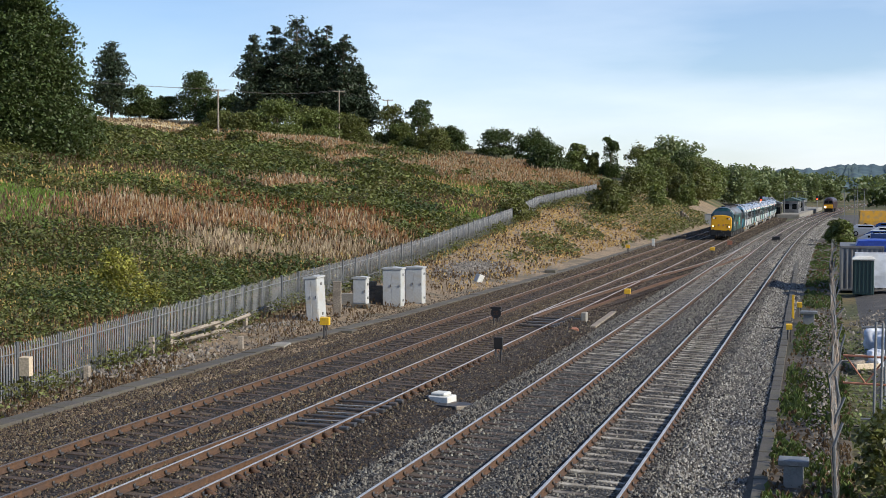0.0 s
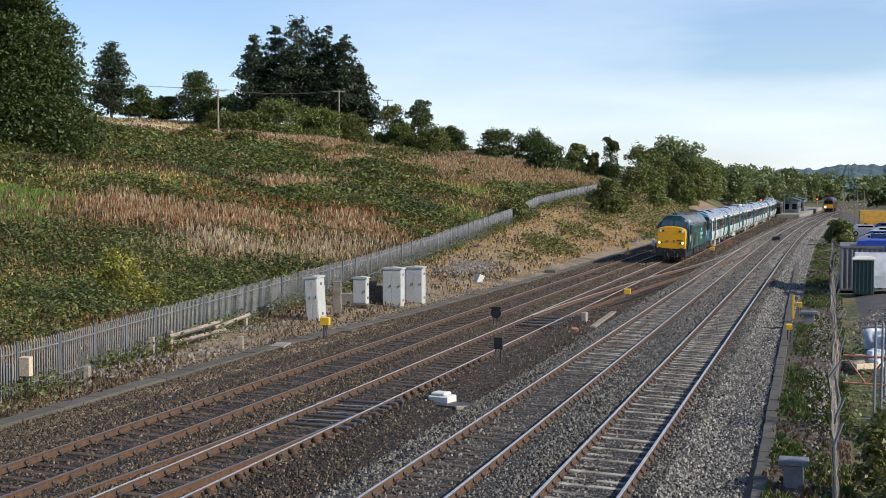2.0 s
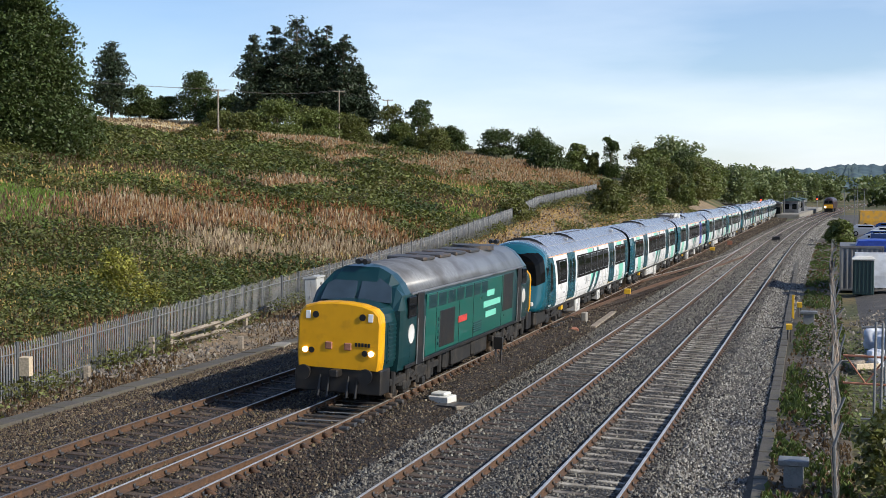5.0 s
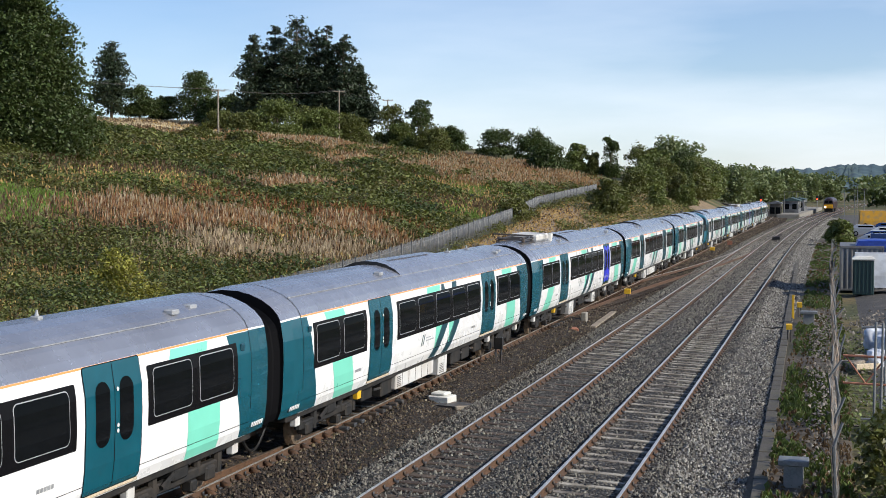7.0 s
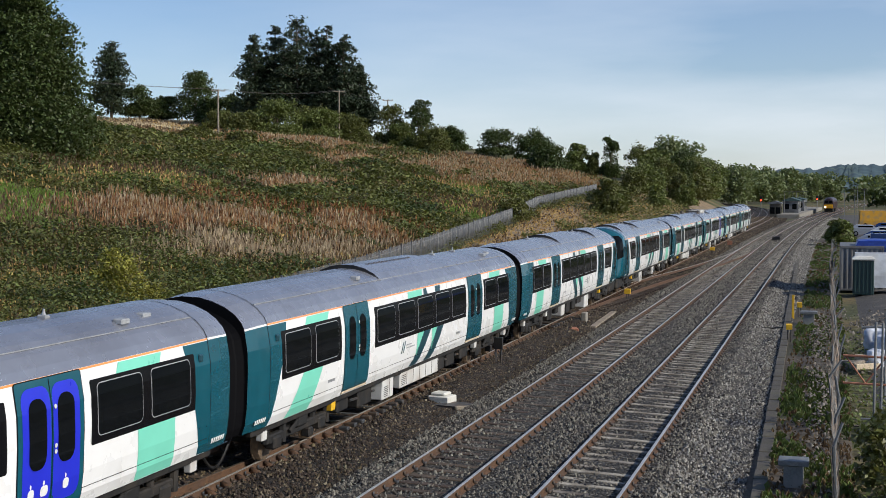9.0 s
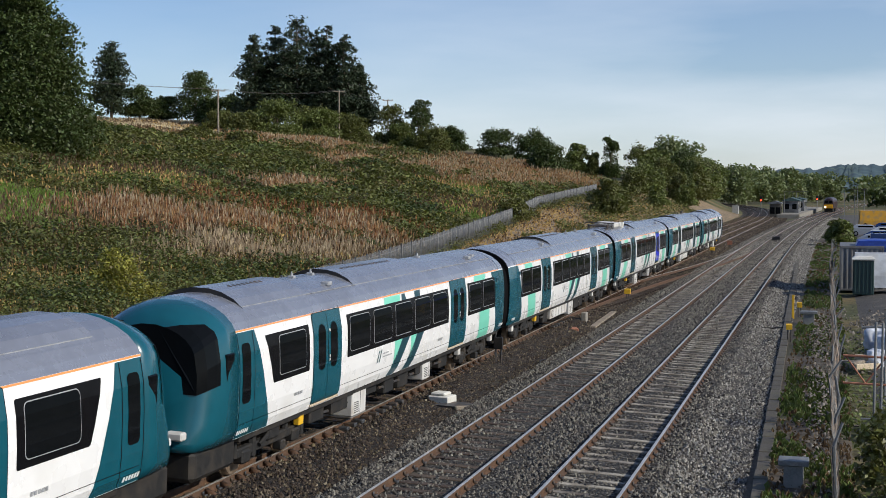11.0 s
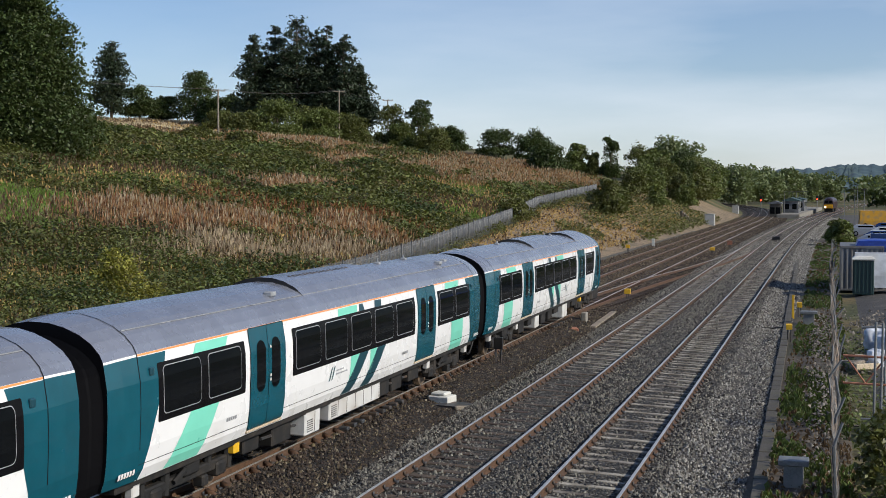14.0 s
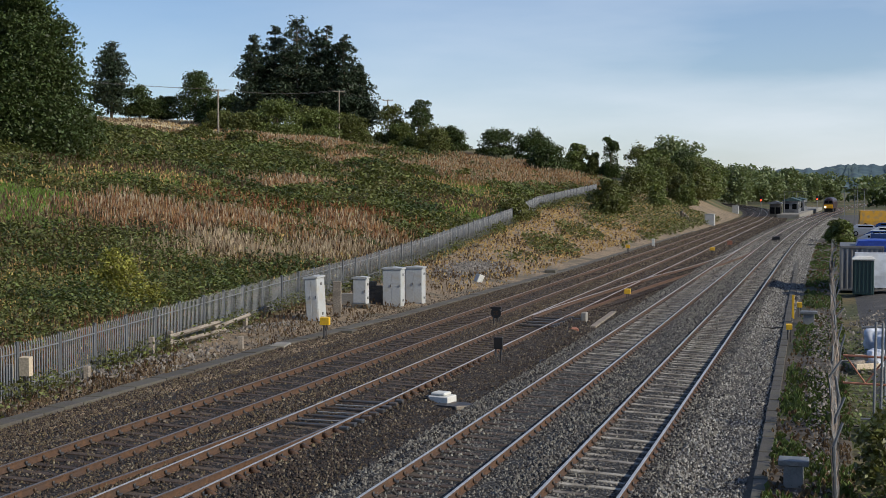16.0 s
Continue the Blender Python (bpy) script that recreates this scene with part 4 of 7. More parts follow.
        for a, b, z0, z1 in ((3.6, 5.1, 1.6, 2.9), (-4.2, -2.6, 1.2, 2.3)):
            bm = bmesh.new()
            box(bm, s * 1.352 - 0.012, s * 1.352 + 0.012, a, b, z0, z1, 0.01)
            part("radiator_grille", bm, M["black"], pan)
        for a in (-4.6, -2.1, -0.4, 3.4):
            bm = bmesh.new()
            box(bm, s * 1.357 - 0.004, s * 1.357 + 0.004, a, a + 0.03, 1.12, 2.88)
            part("panel_joint", bm, M["black"], pan)
        for a, b, z0, z1 in ((-0.3, 0.7, 1.25, 1.6), (-4.4, -4.3, 1.3, 2.2)):
            for i in range(5):
                bm = bmesh.new()
                zz = z0 + (z1 - z0) * i / 5
                box(bm, s * 1.362 - 0.008, s * 1.362 + 0.008, a, b, zz, zz + (z1 - z0) / 9)
                part("louvre", bm, M["l_green"], pan)
        bm = bmesh.new()
        box(bm, s * 1.335 - 0.02, s * 1.335 + 0.02, -7.4, 7.4, 0.97, 1.07, 0.01)
        part("solebar", bm, M["black"], c)
        bm = bmesh.new()
        box(bm, s * 1.3 - 0.03, s * 1.3 + 0.03, -6.9, 6.9, 2.97, 3.03, 0.01)
        part("gutter", bm, M["l_roof"], c)
        bm = bmesh.new()
        for z, a, b in ((2.3, 1.3, 2.3), (1.95, 0.9, 3.2), (1.6, 1.2, 2.6)):
            box(bm, s * 1.355 - 0.012, s * 1.355 + 0.012, a, b, z, z + 0.2)
        part("lettering", bm, M["t_mint"], pan)
        bm = bmesh.new()
        box(bm, s * 1.36 - 0.012, s * 1.36 + 0.012, -2.2, -1.2, 1.75, 1.95)
        part("nameplate", bm, M["l_red"], pan, "red nameplate")
    bm = bmesh.new()
    for y in (-3.0, -1.2, 0.6, 2.4):
        box(bm, -0.6, 0.6, y - 0.6, y + 0.6, 3.7, 3.81, 0.03)
    rod(bm, (0, 4.3, 3.7), (0, 4.3, 3.86), 0.75, n=20)
    part("roof_hatch", bm, M["steel_dark"], c)
    for yc in (-5.6, 5.6):
        bogie(c, yc, 1.05, 0.55, 2.2)
        bm = bmesh.new()
        for s in (-1, 1):
            rod(bm, (s * 0.68, yc, 0.55), (s * 0.82, yc, 0.55), 0.55, 0.53, 24)
            box(bm, s * 1.05 - 0.1, s * 1.05 + 0.1, yc - 2.4, yc + 2.4, 0.55, 0.75, 0.03)
            for q in (-2.2, -1.0, 0, 1.0, 2.2):
                rod(bm, (s * 1.12, yc + q, 0.35), (s * 1.12, yc + q, 0.95), 0.09, n=8)
        part("bogie_side", bm, M["t_under"], c)
    bm = bmesh.new()
    box(bm, -1.1, 1.1, -2.6, 2.6, 0.3, 0.95, 0.08)
    box(bm, -1.22, 1.22, -2.2, -1.2, 0.4, 0.95, 0.04)
    box(bm, -1.22, 1.22, 0.4, 2.0, 0.35, 0.95, 0.1)
    part("fuel_tank", bm, M["t_under"], c)
    return c


train = []
train.append((locomotive(), 9.35, 1))
case_c = coach("case", "white and teal electric coach with long grey underfloor case")
box_c = coach("box", "white and teal electric coach with grey underfloor boxes")
panto = coach("panto", "white and teal electric coach with roof pantograph")
cab_c = coach("cab", "white and teal driving coach with rounded teal cab")
EMU0, PITCH = 31.35, 24.42
order = [(cab_c, 1), (case_c, 1), (panto, 1), (box_c, 1), (cab_c, -1), (cab_c, 1), (case_c, 1), (panto, 1), (box_c, 1), (cab_c, -1)]
used = set()
for i, (src, flip) in enumerate(order):
    ob = src if src.name not in used else copy_thing(src, Matrix())
    used.add(src.name)
    train.append((ob, EMU0 + PITCH * i, flip))


def train_front(t):
    q = t - 8.0
    return -(43.23 + 25.32 * q + 0.02456 * q * q)


def on_line(y, flip):
    a, b = float(track_x(1, y - 8)), float(track_x(1, y + 8))
    turn = math.degrees(math.atan2(-(b - a), 16.0))
    m = pose(float(track_x(1, y)), y, 0.0, 0, 0, turn) @ pose(0, 0, 0, 0, 2.4, 0)
    return m @ pose(0, 0, 0, 0, 0, 180) if flip < 0 else m


def motions():
    for ob, back, flip in train:
        walk(ob, [(t, on_line(train_front(t) + back, flip)) for t in [q * 0.5 for q in range(33)]])


# ---- sleepers and loose stone ----
def ring_template(seed):
    """A small angular stone."""
    r = np.random.RandomState(seed)
    v = np.array([[1, 0, -0.35], [-1, 0, -0.35], [0, 1, -0.35], [0, -1, -0.35], [0.2, 0.1, 1], [0, 0, -1]], float) * r.uniform(0.6, 1.15, (6, 1)) + r.uniform(-0.2, 0.2, (6, 3))
    f = np.array([[0, 2, 4], [2, 1, 4], [1, 3, 4], [3, 0, 4]])
    return v[:5], f


def bed_z(x, y, ks):
    z = np.full(np.shape(x), -0.36)
    for k in ks:
        d = x - track_x(k, y)
        z = np.maximum(z, np.where(np.abs(d) < 2.1, -0.19 + 0.06 * np.clip((np.abs(d) - 0.82) / 0.15, 0, 1) - CANT * d - 0.19 * np.clip((np.abs(d) - 1.45) / 0.65, 0, 1), -1))
    return z


def loose_stone(name, ks, x0, x1, n, mat, label):
    r = np.random.RandomState(len(name) + ks[0])
    y = 18.5 * np.exp(r.uniform(0, 1, n) * math.log(300 / 18.5))
    x = r.uniform(x0, x1, n) + track_x(ks[0], y) - track_x(ks[0], 0.0)
    d = np.min([np.abs(x - track_x(k, y)) for k in ks], axis=0)
    keep = (d > 0.85) | (r.uniform(0, 1, n) < 0.35)
    x, y = x[keep], y[keep]
    n = len(x)
    z = bed_z(x, y, ks) + r.uniform(-0.015, 0.03, n)
    tv, tf = ring_template(3)
    s = (np.clip(y / 50.0, 1.0, 3.6) * r.uniform(0.024, 0.056, n))[:, None] * r.uniform(0.65, 1.2, (n, 3))
    v, f = strew(tv, tf, np.stack([x, y, z], -1), s, rot_mats(r, n, 0.55))
    tagged(new(name, np_mesh(name, v, f, mat)), label, "ballast", kind="stuff")


loose_stone("loose_ballast", (0, 1), -19.4, -11.6, 92000, M["stone_brown"], "loose rust-brown ballast stones between the rails")
loose_stone("rusty_ballast", (0, 1), -11.6, -8.9, 28000, M["stone_rust"], "dark oily rust-stained ballast beside the points")
loose_stone("loose_ballast", (2, 3), -9.6, -1.7, 100000, M["stone_grey"], "loose grey ballast stones between the rails")

loose_stone("pale_ballast", (2, 3), -3.3, -1.65, 16000, M["stone_grit"], "pale grey stones of the track shoulder")
loose_stone("pale_ballast", (0, 1), -19.4, -9.6, 26000, M["stone_pale"], "paler stones lying among the rust-brown ballast")


def path_stone(n):
    """Ballast spilt over the walkway beside the trough lids."""
    r = np.random.RandomState(77)
    y = 18.5 * np.exp(r.uniform(0, 1, n) * math.log(85 / 18.5))
    trough = np.interp(y, [20, 37, 49, 61, 98], [-20.9, -20.95, -21.0, -20.3, -19.6])
    x = trough + 0.36 + r.uniform(0, 1, n) ** 1.4 * np.maximum(-19.3 - trough - 0.36, 0.1) * 1.0
    x = np.where(r.uniform(0, 1, n) < 0.25, trough - 0.36 - r.exponential(0.7, n), x)
    tv, tf = ring_template(3)
    s = r.uniform(0.024, 0.058, (n, 1)) * r.uniform(0.65, 1.2, (n, 3))
    v, f = strew(tv, tf, np.stack([x, y, np.maximum(ground_z(x, y) + 0.06, -0.365) + r.uniform(-0.005, 0.025, n)], -1), s, rot_mats(r, n, 0.55))
    tagged(new("spilt_ballast", np_mesh("spilt_ballast", v, f, M["stone_brown"])), "brown ballast stones spilt over the lineside walkway", "ballast", kind="stuff")


path_stone(17000)

SL_CONC, SL_WOOD = sleeper_mesh(0.17, 0.1), sleeper_mesh(0.22, 0.1)
SL_CONC.materials.append(M["sleeper_conc"])
SL_WOOD.materials.append(M["sleeper_wood"])
for k, tr in enumerate(tracks):
    far_v, far_f = [], []
    for i in range(420):
        y = 14 + i * 0.65
        pale = k == 3 or (k == 2 and y > 43)
        me = SL_CONC if pale else SL_WOOD
        m = Matrix.Translation((float(track_x(k, y)), y, 0.0)) @ Matrix.Rotation(math.atan(CANT), 4, "Y")
        if i < 140:
            o = new("sleeper", me)
            o.parent = tr
            o.matrix_basis = m @ Matrix.Rotation(0.012 * math.sin(i * 7.7 + k), 4, "Z") @ Matrix.Translation((0, 0, 0.014 * math.sin(i * 3.1 + k * 2) - (0.0 if pale else 0.012)))
        else:
            far_v.append((float(track_x(k, y)), y, 0.0))
    pl = np.array(far_v)
    b = bmesh.new()
    box(b, -1.27, 1.27, -0.11, 0.11, -0.26, -0.165)
    tv = np.array([q.co[:] for q in b.verts])
    tf = np.array([[q.index for q in fc.verts] for fc in b.faces])
    b.free()
    rm = np.array(Matrix.Rotation(math.atan(CANT), 3, "Y"))
    v, f = strew(tv, tf, pl, np.ones(len(pl)), np.tile(rm, (len(pl), 1, 1)))
    o = new("sleeper_row", np_mesh("sleeper_row", v, f, M["sleeper_conc"] if k > 1 else M["sleeper_wood"]))
    o.parent = tr
    tagged(o, kind="stuff")

# timbers of the crossover and points, longer and rusty
for i in range(44):
    y = 62 + i * 0.72
    o = new("sleeper", SL_WOOD)
    o.parent = crossover
    o.matrix_basis = Matrix.Translation((float(cross_x(y)) + 0.1, y + 0.3, -0.012))
for i in range(18):
    o = new("sleeper", SL_WOOD)
    o.parent = turnout
    o.matrix_basis = Matrix.Translation((-12.95, 20.4 + i * 0.8, -0.018)) @ Matrix.Scale(1.12, 4, (1, 0, 0))
for (y0, side) in ((31.0, 1), (56.5, 1)):
    bm = bmesh.new()
    for q in range(4):
        y = y0 + q * 1.25
        rod(bm, (-13.3, y, -0.09), (-11.8, y, -0.13), 0.03, n=6)
        box(bm, -13.5, -11.7, y + 0.25, y + 0.42, -0.17, -0.13, 0.01)
    for q in range(9):
        box(bm, -11.75, -11.5, y0 - 0.3 + q * 0.55, y0 - 0.1 + q * 0.55, -0.16, -0.06, 0.02)
    part("stretcher_bars", bm, M["steel_dark"], turnout)
    bm = bmesh.new()
    for q in range(3):
        box(bm, -13.25 + q * 0.06, -12.0, y0 + 0.7 + q * 1.2, y0 + 0.78 + q * 1.2, -0.12, -0.1, 0.004)
    part("slide_plate", bm, M["galv"], turnout)


# ---- lineside: concrete routes, ground sheets ----
def drape(name, xf0, xf1, ys, nx, lift, mat, label, category):
    us = np.linspace(0, 1, nx)
    gyy, guu = np.meshgrid(ys, us, indexing="ij")
    gxx = xf0(gyy) + guu * (xf1(gyy) - xf0(gyy))
    edge = np.minimum(guu, 1 - guu)
    z = ground_z(gxx, gyy) + np.where(edge < 0.01, -0.12, lift)
    v = np.stack([gxx, gyy, z], -1).reshape(-1, 3)
    i = np.arange(len(ys) - 1)[:, None] * nx + np.arange(nx - 1)[None]
    f = np.stack([i, i + 1, i + 1 + nx, i + nx], -1).reshape(-1, 4)
    return tagged(new(name, np_mesh(name, v, f, mat, True)), label, category, kind="structure")


M["bank"] = material("dry stony bank", (0.2479, 0.1785, 0.1058), 0.95, scale=6, vary=0.5, bump=0.9, bscale=14, dirt=(0.10, 0.085, 0.055), dscale=0.5)
M["yard"] = material("dark gravel yard", (0.066, 0.06, 0.054), 0.95, scale=14, vary=0.5, bump=0.9, bscale=30, dirt=(0.12, 0.108, 0.09), dscale=0.5, cover=0.5)
M["straw"] = material("dry straw field", (0.5, 0.42, 0.25), 0.95, scale=2, vary=0.25, bump=0.5, bscale=8, dirt=(0.3, 0.26, 0.12), dscale=0.1)
drape("bank", lambda y: fence_x(y) + 0.3, lambda y: -19.3 + bend_left(y), np.arange(15, 330, 1.5), 24, 0.06, M["bank"], "dry stony railway bank below the fence", "bank")
drape("yard", lambda y: 0.5 + 0 * y, lambda y: 45 + 0 * y, np.arange(15, 330, 3.0), 40, 0.05, M["yard"], "dark gravel storage yard beside the line", "yard")
drape("verge", lambda y: -1.75 - 0.004 * y, lambda y: 0.7 + 0 * y, np.arange(15, 300, 1.5), 12, 0.07, M["soil"], "bare earth verge with weeds", "verge")
drape("field", lambda y: -175 + 0.0 * y, lambda y: -98 - (y - 180) * 0.12, np.arange(178, 300, 2.0), 40, 0.12, M["straw"], "pale dry stubble field on the hill", "field")


def trough_line(name, xf, y0, y1, w, zf, mat, label):
    t = thing(name, label, "cable trough", kind="structure")
    bm = bmesh.new()
    box(bm, -w / 2, w / 2, -0.485, 0.485, -0.14, 0.0, 0.015)
    me = bpy.data.meshes.new("trough_lid")
    bm.to_mesh(me)
    bm.free()
    me.materials.append(mat)
    r = random.Random(4)
    y = y0
    while y < y1:
        o = new("trough_lid", me)
        o.parent = t
        dx = float(xf(y + 0.5) - xf(y - 0.5))
        o.matrix_basis = Matrix.Translation((float(xf(y)) + r.uniform(-0.012, 0.012), y, zf + r.uniform(-0.012, 0.012))) @ Matrix.Rotation(-math.atan(dx) + r.uniform(-0.01, 0.01), 4, "Z") @ Matrix.Rotation(r.uniform(-0.015, 0.015), 4, "Y")
        y += 1.0


trough_line("cable_trough", lambda y: piece([20, 37, 49, 61, 98, 154, 230], [-20.9, -20.95, -21.0, -20.3, -19.6, -19.7, -19.5], y), 18, 200, 0.62, -0.27, M["concrete_dark"], "line of worn concrete cable trough lids")
trough_line("cable_trough", lambda y: -0.92 - 0.0165 * y, 17, 120, 0.3, -0.26, M["concrete_dark"], "line of pale concrete cable trough lids")


# ---- palisade fence ----
def palisade():
    t = thing("palisade_fence", "galvanised steel palisade fence climbing the bank", "fence")
    bm = bmesh.new()
    H = 1.75
    pts = [(-0.027, 0.0, 0), (-0.01, 0.018, 0), (0.01, 0.018, 0), (0.027, 0.0, 0)]
    loft(bm, [[(x, y - 0.02, z) for x, y, _ in pts] + [(x, y - 0.026, z) for x, y, _ in pts[::-1]] for z in (0.05, H - 0.09)])
    for s in (-0.02, 0, 0.02):
        bm.faces.new([bm.verts.new(p) for p in ((s - 0.013, -0.005, H - 0.09), (s + 0.013, -0.005, H - 0.09), (s * 1.5, -0.005, H))])
    pale = bpy.data.meshes.new("pale")
    bm.to_mesh(pale)
    bm.free()
    pale.materials.append(M["galv"])
    bm = bmesh.new()
    box(bm, -0.05, 0.05, -0.06, 0.06, -0.3, H + 0.02, 0.008)
    post = bpy.data.meshes.new("post")
    bm.to_mesh(post)
    bm.free()
    post.materials.append(M["galv_post"])
    pv = np.array([q.co[:] for q in pale.vertices])
    tris = []
    for p in pale.polygons:
        q = list(p.vertices)
        tris += [(q[0], q[i], q[i + 1]) for i in range(1, len(q) - 1)]
    pf = np.array(tris)
    y, i, count = 26.0, 0, 0
    rest = []
    r = random.Random(2)
    while y < 215:
        y2 = y + 2.7
        a = Vector((float(fence_x(y)), y, float(ground_z(fence_x(y), y))))
        b = Vector((float(fence_x(y2)), y2, float(ground_z(fence_x(y2), y2))))
        lean = r.uniform(-0.02, 0.02)
        o = new("post", post)
        o.parent = t
        o.matrix_basis = Matrix.Translation(a) @ Matrix.Rotation(lean, 4, "Y")
        ang = math.atan2((b - a).y, (b - a).x)
        gap = 136 < y < 142
        if not gap:
            for zr in (0.42, 1.42):
                bm = bmesh.new()
                rod(bm, a + Vector((0, 0, zr)), b + Vector((0, 0, zr)), 0.026, n=4)
                part("rail", bm, M["galv"], t)
            for j in range(17):
                q = (j + 0.6) / 17.3
                p = a.lerp(b, q)
                m = Matrix.Translation(p + Vector((0, 0, r.uniform(-0.01, 0.01)))) @ Matrix.Rotation(ang, 4, "Z") @ Matrix.Rotation(lean + r.uniform(-0.012, 0.012), 4, "Y")
                if count < 290:
                    o = new("pale", pale)
                    o.parent = t
                    o.matrix_basis = m
                    count += 1
                else:
                    mm = np.array(m)
                    rest.append(pv @ mm[:3, :3].T + mm[:3, 3])
        y = y2
    n = len(rest)
    f = (pf[None] + (np.arange(n) * len(pv))[:, None, None]).reshape(-1, 3)
    o = new("pale_row", np_mesh("pale_row", np.concatenate(rest), f, M["galv"]))
    o.parent = t
    tagged(o, kind="stuff")


palisade()

# ---- plants ----
LEAF_V = np.array([[0, -0.5, 0], [0.3, -0.05, 0.1], [0, 0.5, -0.02], [-0.3, -0.05, 0.1]])
LEAF_F = np.array([[0, 1, 2, 3]])
M["lf_oak"] = leaf_material("dark oak leaves", (0.0529, 0.0759, 0.0207))
M["lf_dark"] = leaf_material("dark evergreen needles", (0.0253, 0.0414, 0.0184), 0.65, 0.4, 0.12)
M["lf_bush"] = leaf_material("hedge leaves", (0.1052, 0.1157, 0.03224))
M["lf_light"] = leaf_material("light green leaves", (0.1224, 0.1478, 0.0408))
M["lf_yellow"] = leaf_material("yellowing leaves", (0.2185, 0.207, 0.0345))
M["lf_bramble"] = leaf_material("bramble leaves", (0.1137, 0.1187, 0.0325), 0.5, 0.65)
M["lf_grass"] = leaf_material("fresh grass", (0.1463, 0.225, 0.03938), 0.6, 0.35)
M["st_rose"] = leaf_material("dry pinkish willowherb", (0.3438, 0.1975, 0.1025), 0.9, 0.5)
M["st_pale"] = leaf_material("pale seed heads", (0.4105, 0.3226, 0.2248), 0.9, 0.45)
M["st_red"] = leaf_material("rust red dock stalks", (0.2415, 0.1012, 0.046), 0.9, 0.4)
M["st_straw"] = leaf_material("dry straw grass", (0.4675, 0.3162, 0.1375), 0.9, 0.5)
M["st_brown"] = leaf_material("brown dead weeds", (0.1352, 0.0884, 0.052), 0.9, 0.5)
M["bark"] = material("bark", (0.11, 0.085, 0.06), 0.95, scale=9, vary=0.4, bump=0.8, bscale=20)


def crown(r, lobes, n, size):
    """Leaves in shells round the lobes (cx, cy, cz, rx, rz), most on the outside."""
    lobes = np.array(lobes)
    w = lobes[:, 3] ** 2
    k = r.choice(len(lobes), n, p=w / w.sum())
    d = r.normal(size=(n, 3))
    d /= np.linalg.norm(d, axis=1)[:, None]
    d[:, 2] = np.where(d[:, 2] < -0.45, -d[:, 2], d[:, 2])
    rad = r.uniform(0.0, 1.0, n) ** 0.3
    rad *= 1 + 0.22 * np.sin(d[:, 0] * 7 + k) * np.sin(d[:, 1] * 6 + d[:, 2] * 5)
    p = lobes[k, :3] + d * rad[:, None] * np.stack([lobes[k, 3], lobes[k, 3], lobes[k, 4]], -1)
    return strew(LEAF_V, LEAF_F, p, size * r.uniform(0.6, 1.35, n), rot_mats(r, n, 1.1))


def tree(name, label, x, y, h, w, mat, seed, n=4500, size=0.45, base=0.2, category="tree", trunk=0.02, sink=0.0, cone=False):
    """A broad-leaved tree or shrub: tapered trunk, limbs, a crown of lobes."""
    z0 = float(ground_z(x, y)) - sink
    t = thing(name, label, category, at=Matrix.Translation((x, y, z0)))
    r = np.random.RandomState(seed)
    lobes = []
    nl = 70 if cone else min(34, max(12, int(h * w / 6)))
    for i in range(nl):
        q = r.uniform(base + 0.02, 0.9)
        env = math.sqrt(max(0.05, 1 - (max(0, q - 0.3) / 0.72) ** 2))
        if cone:
            env = (1.0 - q) ** 0.5
        a = r.uniform(0, 2 * math.pi)
        rr = r.uniform(0.3, 0.68) * env * w / 2
        lr = w * r.uniform(0.15, 0.27) * ((0.25 + 0.75 * env) if cone else (0.55 + 0.45 * env))
        lobes.append((rr * math.cos(a), rr * math.sin(a), min(q * h, h - lr * 0.75), lr, lr * r.uniform(0.7, 1.0)))
    lobes.append((0, 0, h * (0.45 + base * 0.4), w * 0.33, h * (1 - base) * 0.45))
    for i in range(6 if base < 0.15 else 0):
        a = i * 1.05 + seed
        lobes.append((0.3 * w * math.cos(a), 0.3 * w * math.sin(a), h * 0.17, w * 0.2, h * 0.18))
    bm = bmesh.new()
    rod(bm, (0, 0, -0.4), (0.1 * w * 0.1, 0, h * 0.55), h * trunk * 1.3, h * trunk * 0.7, 9)
    for i in range(min(8, nl)):
        lx, ly, lz = lobes[i][:3]
        rod(bm, (0, 0, h * (0.15 + 0.04 * i)), (lx, ly, lz), h * trunk * 0.45, h * trunk * 0.12, 6)
    part("trunk", bm, M["bark"], t)
    v, f = crown(r, lobes, n, size)
    o = new("crown", np_mesh("crown", v, f, mat))
    o.parent = t
    return t


